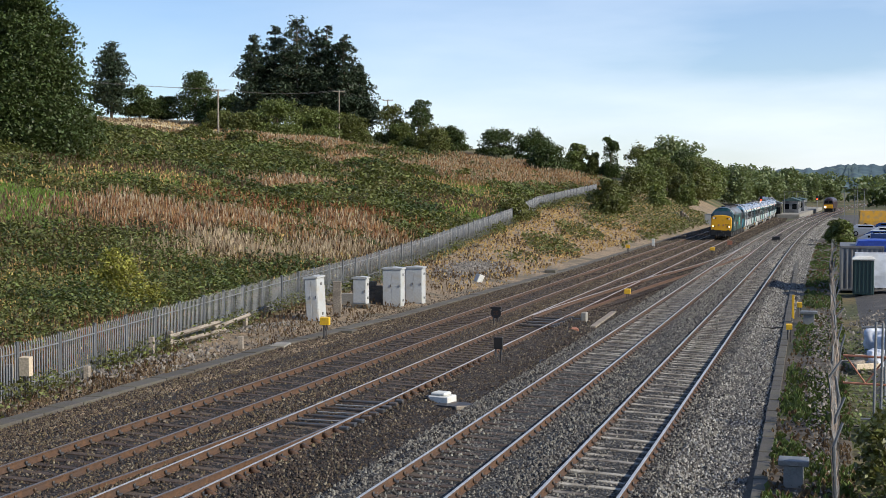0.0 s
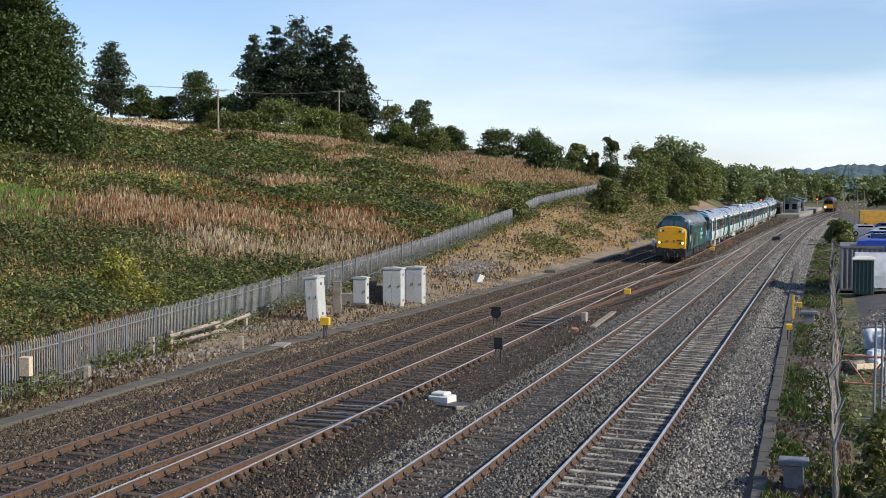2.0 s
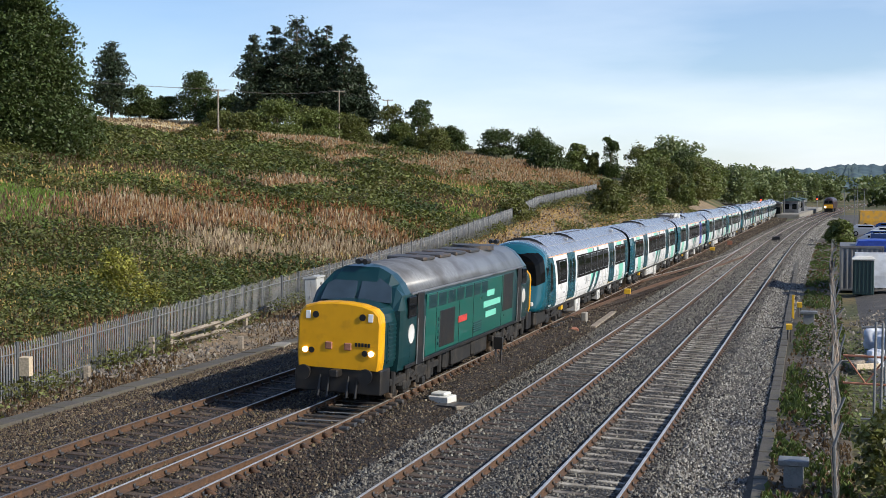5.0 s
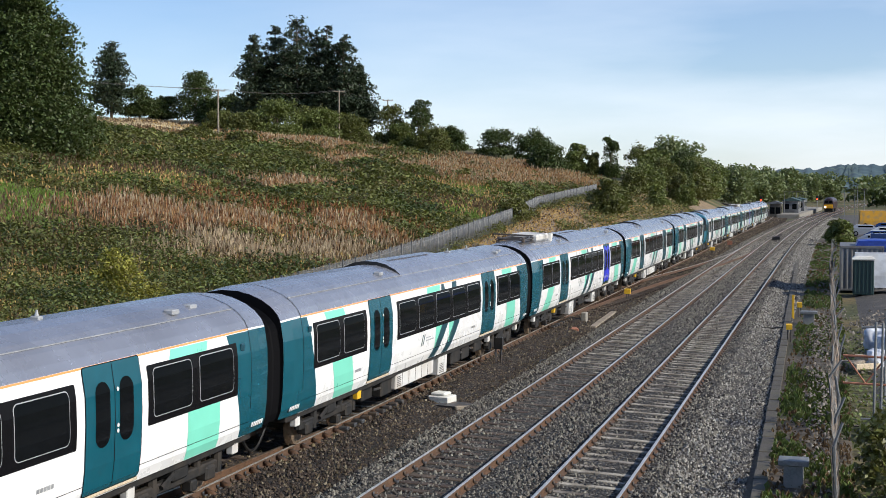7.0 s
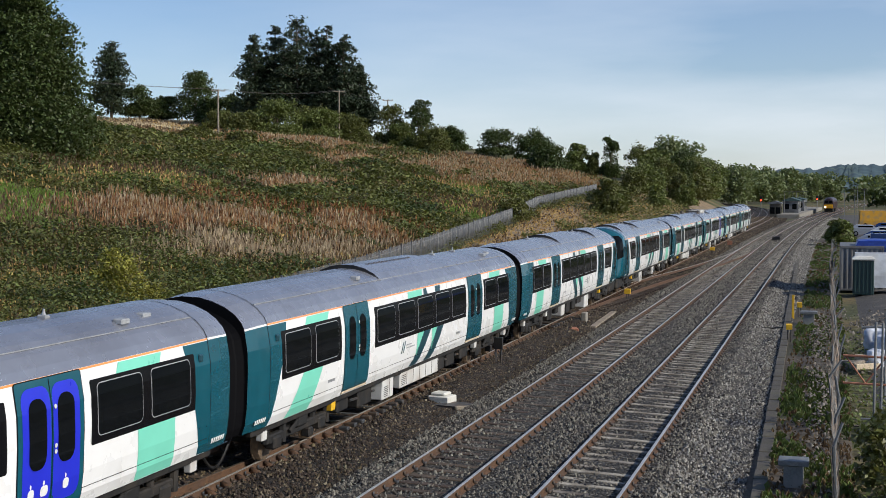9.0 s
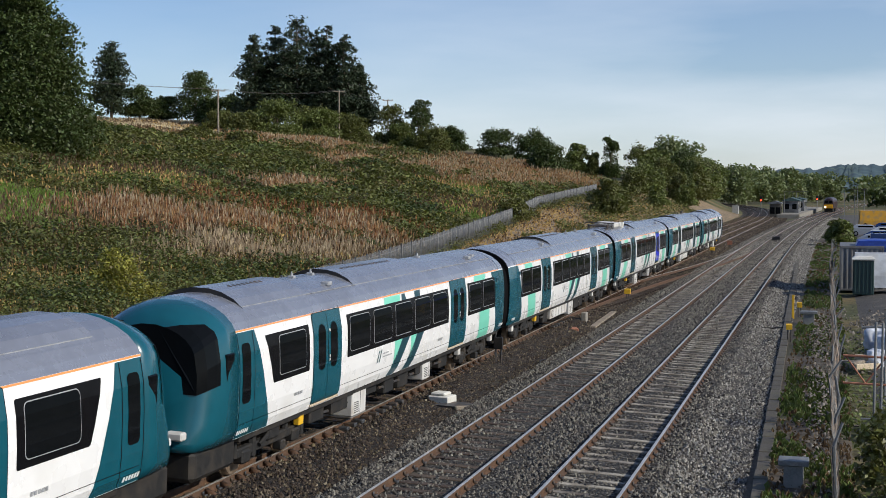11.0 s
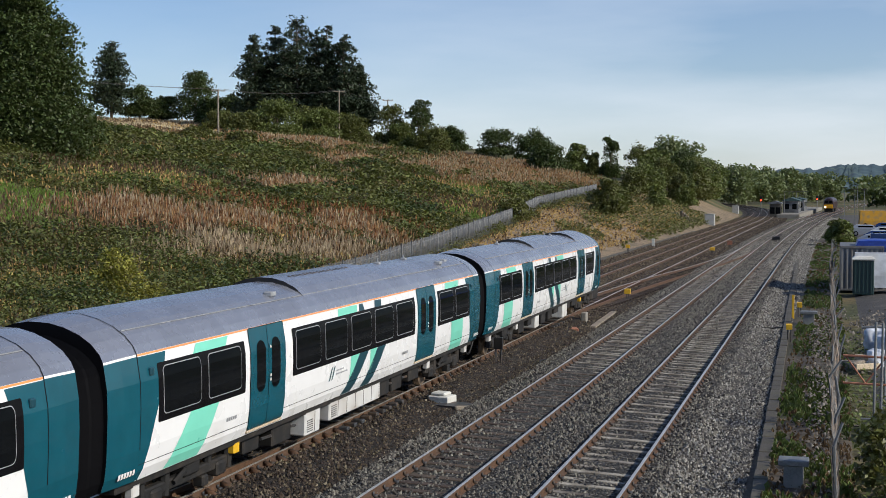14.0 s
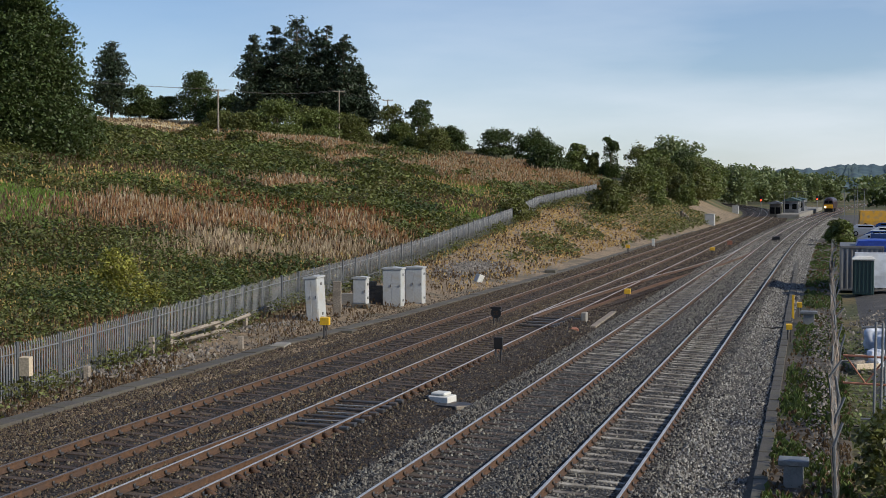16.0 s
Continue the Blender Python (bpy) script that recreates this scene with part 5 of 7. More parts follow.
def pine(x, y, h, w, seed, n=9000, size=0.6, bare=0.1):
    z0 = float(ground_z(x, y))
    t = thing("pine_tree", "tall dark green pine with uneven layered branches", "pine tree", "pines on the hilltop", Matrix.Translation((x, y, z0)))
    r = np.random.RandomState(seed)
    lobes = []
    bm = bmesh.new()
    rod(bm, (0, 0, -0.4), (0, 0, h * 0.97), h * 0.02, h * 0.004, 9)
    q = bare
    while q < 0.98:
        rad = 0.62 * w * (1 - q) ** 0.5 * min(1.0, 0.7 + (q - bare) * 2.0)
        for j in range(6):
            a = r.uniform(0, 2 * math.pi)
            rr = rad * r.uniform(0.35, 1.12)
            tip = (rr * math.cos(a), rr * math.sin(a), h * (q + r.uniform(-0.03, 0.03)) + rr * r.uniform(-0.05, 0.45))
            rod(bm, (0, 0, h * q - 0.1), tip, h * 0.004, h * 0.0015, 4)
            lr = max(0.6, rad * r.uniform(0.3, 0.5))
            lobes.append((*tip, lr, lr * r.uniform(0.6, 1.0)))
            lobes.append((tip[0] * 0.5, tip[1] * 0.5, tip[2] - 0.1, lr, lr * 0.9))
        q += r.uniform(0.03, 0.075)
    lobes.append((0, 0, h * 0.97, 0.5, 0.9))
    part("trunk", bm, M["bark"], t)
    v, f = crown(r, lobes, n, size)
    o = new("crown", np_mesh("crown", v, f, M["lf_dark"]))
    o.parent = t
    return t


tree("oak_tree", "large dense dark green oak on the hillside", -75.2, 111.0, 17.5, 17.2, M["lf_oak"], 11, 95000, 0.36, 0.0, trunk=0.02, sink=0.5, cone=True)
pine(-153.5, 262, 17.1, 9.5, 21)
pine(-117.2, 258, 20.1, 8.0, 22)
pine(-114.2, 262, 22.3, 8.5, 23)
pine(-108.4, 260, 24.7, 10.4, 24, 11000)
pine(-105.6, 264, 22.0, 9.0, 28, 10000)
pine(-102.9, 263, 23.5, 8.8, 25, 10000)
pine(-98.4, 261, 22.3, 9.0, 26, 10000)
pine(-96.1, 264, 16.4, 7.5, 27)
for i, (x, y, h, w) in enumerate([(-148.9, 266, 8.4, 9.0), (-144.9, 270, 5.3, 7.0), (-138.1, 272, 11.5, 12.4), (-128.4, 272, 7.5, 8.5), (-133.0, 270, 6.0, 8.0), (-123.5, 268, 7.0, 8.0)]):
    tree("hawthorn", "dark rounded hawthorn on the skyline", x, y, h, w, M["lf_oak"], 31 + i, 8000, 0.52, 0.05)
SHRUB = "dense green shrub among dry weeds on the hill"
for i, (x, y, h, w, mt) in enumerate([
        (-101.7, 234, 7.1, 9.5, "lf_light"), (-107.8, 232, 4.1, 8.4, "lf_bush"), (-112.5, 231, 3.4, 7.0, "lf_bush"), (-99.9, 248, 6.0, 10.5, "lf_bush"), (-96.5, 243, 6.0, 8.0, "lf_light"), (-92.8, 250, 6.4, 8.5, "lf_bush"),
        (-88.2, 261, 8.5, 7.1, "lf_bush"), (-81.7, 262, 11.1, 6.8, "lf_oak"), (-77.5, 256, 6.9, 7.2, "lf_bush"), (-84.5, 258, 5.5, 6.0, "lf_light"), (-76.9, 270, 5.5, 7.1, "lf_oak"), (-69.7, 278, 6.0, 9.6, "lf_oak"),
        (-62.4, 279, 8.1, 7.8, "lf_oak"), (-51.7, 246, 5.6, 7.8, "lf_oak"), (-52.9, 281, 6.2, 5.3, "lf_light"), (-49.2, 281, 5.8, 3.4, "lf_bush"), (-96.1, 190, 1.6, 5.6, "lf_bramble"), (-86.5, 186, 1.9, 5.4, "lf_bramble")]):
    tree("hill_shrub", SHRUB, x, y, h, w * 1.12, M[mt], 40 + i, 6500, 0.45, 0.02, "shrub")
tree("conical_tree", "small dark upright tree on the skyline", -45.5, 281, 9.8, 5.0, M["lf_oak"], 61, 4500, 0.5, 0.05)
for i, (x, y, h, w, mt) in enumerate([(-29.8, 181, 4.9, 5.0, "lf_bush"), (-30.0, 190, 2.6, 4.2, "lf_light"), (-31.5, 203, 3.0, 5.0, "lf_bush"), (-34.1, 238, 4.8, 6.4, "lf_bush"), (-29.3, 232, 4.0, 5.0, "lf_light"), (-35.8, 262, 5.3, 8.5, "lf_light"), (-30.0, 270, 6.0, 6.0, "lf_bush"), (-34.1, 285, 7.2, 7.4, "lf_bush"), (-41.7, 296, 9.5, 7.4, "lf_bush"), (-39.1, 300, 8.2, 6.6, "lf_light"), (-31.9, 292, 10.0, 7.4, "lf_oak"), (-29.0, 300, 9.0, 7.4, "lf_bush"), (-27.5, 262, 5.0, 5.0, "lf_light")]):
    tree("bank_bush", "leafy green bush growing on the railway bank", x, y, h, w, M[mt], 70 + i, 4800, 0.42, 0.02, "bush")
tree("yellow_bush", "small bush with yellowing leaves by the fence", -29.9, 52.2, 2.9, 3.3, M["lf_yellow"], 90, 5000, 0.13, 0.03, "bush")
tree("ivy_clump", "ivy and bramble growing over the fence", -33.0, 139.0, 2.6, 4.2, M["lf_bramble"], 91, 3500, 0.3, 0.0, "climber")
tree("verge_bush", "leafy bush by the yard fence", 1.0, 152, 3.0, 3.6, M["lf_light"], 92, 4000, 0.3, 0.02, "bush")
tree("verge_bush", "leafy bush by the yard fence", 0.6, 166, 2.6, 3.2, M["lf_bush"], 93, 4000, 0.3, 0.02, "bush")
tree("elder_bush", "dark leafy elder shoots by the scaffold fence", 1.15, 27.5, 1.9, 1.5, M["lf_bramble"], 94, 1500, 0.15, 0.02, "bush")


def woods(name, spots, mat, seed, label, size=1.1, n=900):
    r = np.random.RandomState(seed)
    out = []
    for x, y, h, w in spots:
        z = float(ground_z(x, y))
        lobes = [(x + r.uniform(-0.3, 0.3) * w, y + r.uniform(-0.3, 0.3) * w, z + h * r.uniform(0.08, 0.85), w * r.uniform(0.2, 0.34), h * r.uniform(0.12, 0.22)) for _ in range(12)]
        lobes.append((x, y, z + h * 0.4, w * 0.42, h * 0.42))
        out.append(crown(r, lobes, n, size))
    v, f = join(out)
    tagged(new(name, np_mesh(name, v, f, mat)), label, "woods", kind="stuff")


# haze over the far trees is mixed into this paler leaf colour
M["lf_far"] = leaf_material("far leaves with haze tint", (0.135, 0.1665, 0.0675))
rw = np.random.RandomState(77)
belt = [(float(-27.0 + bend_left(y)) - rw.uniform(1, 9), y, rw.uniform(6.0, 8.6) * (1.0 if y < 380 else 1.3), rw.uniform(7, 10)) for y in np.arange(290, 640, 6.0)]
woods("tree_belt", belt[::2], M["lf_light"], 5, "belt of leafy trees along the railway bank", 0.75, 2000)
woods("tree_belt", belt[1::2], M["lf_bush"], 6, "belt of leafy trees along the railway bank", 0.75, 2000)
belt2 = [(-62 + 58 * q + rw.uniform(-6, 6), 470 + 230 * q + rw.uniform(-15, 15), rw.uniform(12, 18), rw.uniform(10, 15)) for q in np.linspace(0, 1, 34)]
woods("tree_belt", belt2, M["lf_far"], 9, "tall leafy trees beyond the bend of the line", 1.3, 1100)
valley = [(rw.uniform(-130, 160), rw.uniform(620, 1000), rw.uniform(9, 15), rw.uniform(12, 20)) for _ in range(60)]
woods("valley_trees", valley, M["lf_far"], 7, "distant trees filling the valley", 2.2, 380)
right_w = [(rw.uniform(34, 75), rw.uniform(330, 560), rw.uniform(11, 17), rw.uniform(9, 14)) for _ in range(22)] + [(rw.uniform(14, 30), rw.uniform(430, 560), rw.uniform(6, 9), 8) for _ in range(8)]
woods("yard_trees", right_w, M["lf_oak"], 8, "dark trees behind the yard", 1.3, 700)


# wooded hills far off; their blue-green colours hold the haze of distance
def far_hills():
    m = bpy.data.materials.new("far wooded hills with haze tint")
    m.use_nodes = True
    n, l = m.node_tree.nodes, m.node_tree.links
    b = n["Principled BSDF"]
    co = n.new("ShaderNodeTexCoord")
    t = n.new("ShaderNodeTexNoise")
    t.inputs["Scale"].default_value, t.inputs["Detail"].default_value = 0.02, 8
    l.new(co.outputs["Object"], t.inputs["Vector"])
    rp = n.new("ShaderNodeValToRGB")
    # blue stops paint the haze of the air; the last is field green
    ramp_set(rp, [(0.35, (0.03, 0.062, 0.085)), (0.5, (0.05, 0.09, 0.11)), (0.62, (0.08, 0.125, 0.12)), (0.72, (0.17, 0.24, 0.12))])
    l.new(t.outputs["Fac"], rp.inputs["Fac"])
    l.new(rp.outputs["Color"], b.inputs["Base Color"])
    b.inputs["Roughness"].default_value = 1.0
    xs = np.linspace(-2400, 2400, 700)
    r = np.random.RandomState(9)
    tops = 52 + 7 * np.sin(xs * 0.004 + 1.0) + 4 * np.sin(xs * 0.013) + 2.0 * np.sin(xs * 0.05) + r.uniform(-3.0, 3.4, len(xs)) + np.clip((np.abs(xs) - 500) * 0.03, 0, 60)
    rows = [(2500, -0.1), (2700, 0.35), (2850, 0.55), (3000, 0.8), (3120, 1.0), (3500, 0.6)]
    v = []
    for y, k in rows:
        bump = r.uniform(-4.5, 4.5, len(xs)) * (k < 1)
        v.append(np.stack([xs, np.full(len(xs), y), tops * k + bump], -1))
    v = np.concatenate(v)
    nx = len(xs)
    i = np.arange(len(rows) - 1)[:, None] * nx + np.arange(nx - 1)[None]
    f = np.stack([i, i + 1, i + 1 + nx, i + nx], -1).reshape(-1, 4)
    tagged(new("backdrop", np_mesh("backdrop", v, f, m, False)), "wooded hills on the horizon, tinted blue-green for haze", "hills", kind="structure")


far_hills()


# weeds on the hillside
def spread(r, n, a0, a1, d0, d1, power=1.0):
    """Points strewn round the bridge, thinning with distance."""
    a = np.radians(r.uniform(a0, a1, n))
    d = d0 * np.exp(r.uniform(0, 1, n) ** power * math.log(d1 / d0))
    return -d * np.sin(a), d * np.cos(a)


def patchy(x, y, spots):
    """How strongly a point lies in one of the elliptical patches (cx, cy, rx, ry)."""
    k = np.full(len(x), -0.9)
    for cx, cy, rx, ry in spots:
        k = np.maximum(k, 1.25 - np.sqrt(((x - cx) / rx) ** 2 + ((y - cy) / ry) ** 2))
    return k + 0.35 * np.sin(x * 0.55 + y * 0.23) * np.sin(y * 0.31 - x * 0.2) + 0.3 * np.sin(x * 1.3 + 0.7 * y) * np.sin(y * 0.9 - x * 0.5)


ROSE = [(-50, 205, 7, 26), (-46, 236, 6, 20), (-62, 256, 9, 14), (-45, 81, 4, 6), (-41, 88, 3.5, 6), (-36, 97, 3, 8), (-86, 212, 12, 22), (-58, 225, 9, 42), (-66, 182, 6, 12), (-55, 130, 4, 8)]
PALE = [(-36, 75, 3.2, 8), (-33, 84, 2.6, 9), (-62, 215, 6, 40)]
RED = [(-38.9, 105, 4.5, 10), (-45, 98, 4, 7), (-24, 44, 2, 12)]
GREEN = [(-58, 106, 7, 12), (-49, 74, 5.5, 7), (-38, 142, 5, 16), (-54, 80, 4, 6), (-47, 168, 5, 14)]
GOLD = [(-38.5, 140, 3.5, 12), (-62, 88, 5, 6), (-47, 118, 4, 9), (-45, 160, 5, 16), (-75, 150, 8, 14), (-34, 60, 2.5, 6)]


def clumps(name, mat, seed, n_clump, per, size, radius, label, keep, d0=38, d1=270, a0=9.5, a1=36):
    r = np.random.RandomState(seed)
    x, y = spread(r, n_clump * 3, a0, a1, d0, d1)
    ok = (x < fence_x(y) - 0.6) & keep(x, y, r)
    x, y = x[ok][:n_clump], y[ok][:n_clump]
    n = len(x)
    dist = np.hypot(x, y)
    grow = np.clip(dist / 70.0, 0.7, 3.2)
    rad = radius * r.uniform(0.6, 1.5, n) * grow ** 0.6
    k = np.repeat(np.arange(n), per)
    d = r.normal(size=(n * per, 3))
    d /= np.linalg.norm(d, axis=1)[:, None]
    d[:, 2] = np.abs(d[:, 2])
    p = np.stack([x[k], y[k], ground_z(x, y)[k] - 0.15], -1) + d * (rad[k] * r.uniform(0.6, 1.1, n * per))[:, None] * np.array([1, 1, 0.75])
    v, f = strew(LEAF_V, LEAF_F, p, size * grow[k] ** 0.8 * r.uniform(0.6, 1.4, n * per), rot_mats(r, n * per, 0.9))
    tagged(new(name, np_mesh(name, v, f, mat)), label, "weeds", kind="stuff")


def off_green(x, y, r):
    return (patchy(x, y, GREEN) < 0.35) & ~((x < -97 - (y - 180) * 0.12) & (y > 176))


def mounds(name, mat, seed, n, per, size, label, keep, d0=44, d1=250):
    """Broad bramble humps: leaves on a low dome, thinner towards its foot."""
    r = np.random.RandomState(seed)
    x, y = spread(r, n * 4, 9.5, 36, d0, d1, 0.85)
    ok = (x < fence_x(y) - 2.5) & keep(x, y, r)
    x, y = x[ok][:n], y[ok][:n]
    n = len(x)
    rad = r.uniform(1.2, 3.6, n)
    tall = rad * r.uniform(0.3, 0.55, n)
    k = np.repeat(np.arange(n), per)
    a = r.uniform(0, 2 * np.pi, n * per)
    q = np.sqrt(r.uniform(0, 1, n * per))
    wav = 1 + 0.25 * np.sin(3 * a + x[k]) + 0.12 * np.sin(7 * a + y[k])
    hx, hy = x[k] + np.cos(a) * q * rad[k] * wav * 1.2, y[k] + np.sin(a) * q * rad[k] * wav * 1.2
    pz = ground_z(hx, hy) + tall[k] * (1 - q ** 2.2) * r.uniform(0.75, 1.1, n * per) + 0.18 * np.sin(hx * 2.3) * np.sin(hy * 2.1)
    grow = np.clip(np.hypot(x, y) / 75.0, 0.8, 2.4)
    v, f = strew(LEAF_V, LEAF_F, np.stack([hx, hy, pz], -1), size * grow[k] * r.uniform(0.6, 1.4, n * per), rot_mats(r, n * per, 0.8))
    tagged(new(name, np_mesh(name, v, f, mat)), label, "weeds", kind="stuff")


def in_green(x, y, r):
    return (patchy(x, y, GREEN) < 0.1) & off_green(x, y, r) & (patchy(x, y, ROSE + PALE + RED) < 0.25)


mounds("bramble_mound", M["lf_bramble"], 141, 330, 420, 0.2, "rounded humps of green bramble on the hillside", in_green)
mounds("nettle_mound", M["lf_light"], 142, 120, 360, 0.2, "lighter green nettle beds on the hillside", in_green)
mounds("shrubby_mound", M["lf_oak"], 143, 130, 380, 0.2, "dark green low scrub on the hillside", in_green)
clumps("bramble_thicket", M["lf_bramble"], 101, 3800, 26, 0.2, 0.75, "tangled green bramble covering the hillside", lambda x, y, r: off_green(x, y, r) & (patchy(x, y, ROSE + PALE) < r.uniform(0.1, 0.9, len(x))))
clumps("weed_thicket", M["lf_bush"], 102, 2700, 24, 0.17, 0.65, "dark green weeds on the hillside", off_green)
clumps("dead_weeds", M["st_brown"], 103, 2500, 22, 0.17, 0.6, "brown dead weeds on the hillside", off_green)

STALK_V = np.array([[-0.02, 0, 0], [0.02, 0, 0], [0.012, 0, 0.75], [-0.012, 0, 0.75], [0, 0, 0.6], [0.085, 0.0, 0.82], [0, 0, 1.1], [-0.085, 0, 0.82], [0, -0.085, 0.78], [0, 0.0, 1.02], [0, 0.085, 0.78], [0, 0, 0.55], [0, 0, 0.3], [0.09, 0.02, 0.42], [0.16, 0.04, 0.62], [0.05, 0.02, 0.5]])
STALK_F = np.array([[0, 1, 2, 3], [4, 5, 6, 7], [11, 8, 9, 10], [12, 13, 14, 15]])


def stalks(name, mat, seed, n, h, label, keep, d0=38, d1=270, a0=9.5, a1=36, wide=1.0, inside=True, lean=0.3):
    wide *= 0.34
    r = np.random.RandomState(seed)
    x, y = spread(r, n * 6, a0, a1, d0, d1)
    ok = keep(x, y, r)
    if inside:
        ok &= x < fence_x(y) - 0.5
    x, y = x[ok][:n], y[ok][:n]
    m = len(x)
    grow = np.clip(np.hypot(x, y) / 70.0, 0.75, 3.0)
    s = np.stack([wide * grow * r.uniform(0.8, 1.6, m)] * 2 + [h * r.uniform(0.35, 1.1, m)], -1)
    v, f = strew(STALK_V, STALK_F, np.stack([x, y, ground_z(x, y) - 0.05], -1), s, rot_mats(r, m, lean))
    tagged(new(name, np_mesh(name, v, f, mat)), label, "weeds", kind="stuff")


stalks("willowherb", M["st_rose"], 111, 30000, 1.25, "stand of dry pinkish willowherb stalks", lambda x, y, r: patchy(x, y, ROSE) > r.uniform(-0.25, 1.1, len(x)))
stalks("seed_heads", M["st_pale"], 112, 20000, 1.3, "pale fluffy seed heads of willowherb", lambda x, y, r: patchy(x, y, PALE + ROSE) > r.uniform(-0.05, 1.0, len(x)))
stalks("dock_stalks", M["st_red"], 113, 13000, 1.1, "rust-red dead dock stalks", lambda x, y, r: patchy(x, y, RED + ROSE[3:6]) > r.uniform(-0.2, 1.1, len(x)))
stalks("straw_grass", M["st_straw"], 114, 6500, 0.8, "dry straw-coloured grass on the hillside", lambda x, y, r: patchy(x, y, GOLD) > r.uniform(-0.2, 1.0, len(x)))
stalks("meadow_grass", M["lf_grass"], 115, 26000, 0.5, "fresh green grass patch on the hillside", lambda x, y, r: patchy(x, y, GREEN) > 0.35, wide=1.6)
stalks("dry_grass", M["st_straw"], 117, 11000, 0.75, "scattered dry grass among the brambles", lambda x, y, r: np.sin(x * 0.21 + y * 0.07) * np.sin(y * 0.11 - x * 0.05) + r.uniform(-0.9, 0.9, len(x)) > 0.25, wide=1.3)
stalks("weed_tops", M["st_brown"], 118, 12000, 1.0, "brown weed tops standing over the brambles", lambda x, y, r: np.sin(x * 0.13 - y * 0.09 + 1) + r.uniform(-1.0, 1.0, len(x)) > 0.2, wide=1.3)
stalks("field_grass", M["st_pale"], 116, 9000, 0.55, "pale dry grass of the hilltop field", lambda x, y, r: (y > 178) & (x < -97 - (y - 180) * 0.12), d0=195, d1=330, a0=22, a1=36, wide=1.6)


# between the fence and the rails
def on_bank(x, y):
    return (x > fence_x(y) + 0.2) & (x < -19.6 + bend_left(y))


stalks("bank_grass", M["st_straw"], 121, 17000, 0.42, "dry grass on the railway bank", lambda x, y, r: on_bank(x, y) & (r.uniform(0, 1, len(x)) < np.clip((y - 70) / 60.0, 0.0, 1.0)) & (x < -20.4 - 0.02 * y + 1.5), d0=34, d1=260, a0=4.5, a1=38, wide=1.2, inside=False, lean=0.45)
stalks("bank_weeds", M["st_brown"], 122, 9000, 0.45, "brown dead weeds on the railway bank", lambda x, y, r: on_bank(x, y) & (x < -21.2) & (np.sin(x * 1.1 + y * 0.5) + np.sin(y * 0.23) + 2 * r.uniform(-1, 1, len(x)) > 0.3), d0=34, d1=200, a0=4.5, a1=38, wide=1.6, inside=False)


def leaf_scatter(name, mat, seed, n, size, height, label, spotter):
    r = np.random.RandomState(seed)
    x, y = spotter(r, n)
    p = np.stack([x, y, ground_z(x, y) + 0.05 + r.uniform(0, height, len(x))], -1)
    v, f = strew(LEAF_V, LEAF_F, p, size * r.uniform(0.5, 1.5, len(x)), rot_mats(r, len(x), 0.8))
    tagged(new(name, np_mesh(name, v, f, mat)), label, "weeds", kind="stuff")


def fence_foot(r, n):
    y = 27 * np.exp(r.uniform(0, 1, n) * math.log(215 / 27))
    k = np.sin(y * 1.3) + np.sin(y * 0.61 + 1) + r.uniform(-1, 1, n)
    y = y[k > -0.4]
    return fence_x(y) + r.normal(0.5, 0.5, len(y)), y


leaf_scatter("fence_weeds", M["lf_bramble"], 131, 12000, 0.15, 0.7, "weeds and nettles along the fence foot", fence_foot)


def bank_green(r, n):
    y = r.uniform(100, 260, n)
    x = fence_x(y) + r.uniform(0, 1, n) * (-20.5 + bend_left(y) - fence_x(y))
    ok = (np.sin(x * 0.5 + y * 0.17) * np.sin(y * 0.11 - x * 0.3) > 0.15) | (y > 175)
    return x[ok], y[ok]


leaf_scatter("bank_bramble", M["lf_bramble"], 132, 22000, 0.34, 0.8, "brambles on the upper railway bank", bank_green)


def verge_spots(r, n):
    y = 22 * np.exp(r.uniform(0, 1, n) * math.log(150 / 22))
    x = r.uniform(-1.1, 0.6, n) - 0.004 * y
    k = np.sin(y * 0.35) + np.sin(y * 0.9 + x * 2) + r.uniform(-1.0, 1.0, n)
    return x[k > -0.3], y[k > -0.3]


M["lf_verge"] = leaf_material("dull verge grass", (0.08092, 0.1088, 0.02652))
leaf_scatter("verge_grass", M["lf_verge"], 133, 5000, 0.09, 0.15, "grass and weeds on the lineside verge", verge_spots)

stalks("verge_tufts", M["lf_verge"], 135, 5500, 0.32, "tufts of grass on the lineside verge", lambda x, y, r: (x > -1.15 - 0.005 * y) & (x < 0.5) & (np.sin(y * 0.35) + np.sin(y * 0.9 + x * 2) + r.uniform(-1.2, 1.2, len(x)) > 0.0), d0=22, d1=160, a0=-1.5, a1=3.5, wide=2.2, inside=False)
stalks("verge_dead_grass", M["st_brown"], 136, 1600, 0.3, "brown dead grass on the lineside verge", lambda x, y, r: (x > -1.15 - 0.005 * y) & (x < 0.5), d0=22, d1=160, a0=-1.5, a1=3.5, wide=2.2, inside=False)


def yard_spots(r, n):
    y = 22 * np.exp(r.uniform(0, 1, n) * math.log(60 / 22))
    x = r.uniform(0.5, 4.5, n)
    k = np.sin(y * 0.5 + 1) + np.sin(x * 1.7) + r.uniform(-1.0, 1.0, n)
    return x[k > 0.2], y[k > 0.2]


leaf_scatter("yard_weeds", M["lf_light"], 134, 6000, 0.12, 0.3, "weeds growing in the yard", yard_spots)


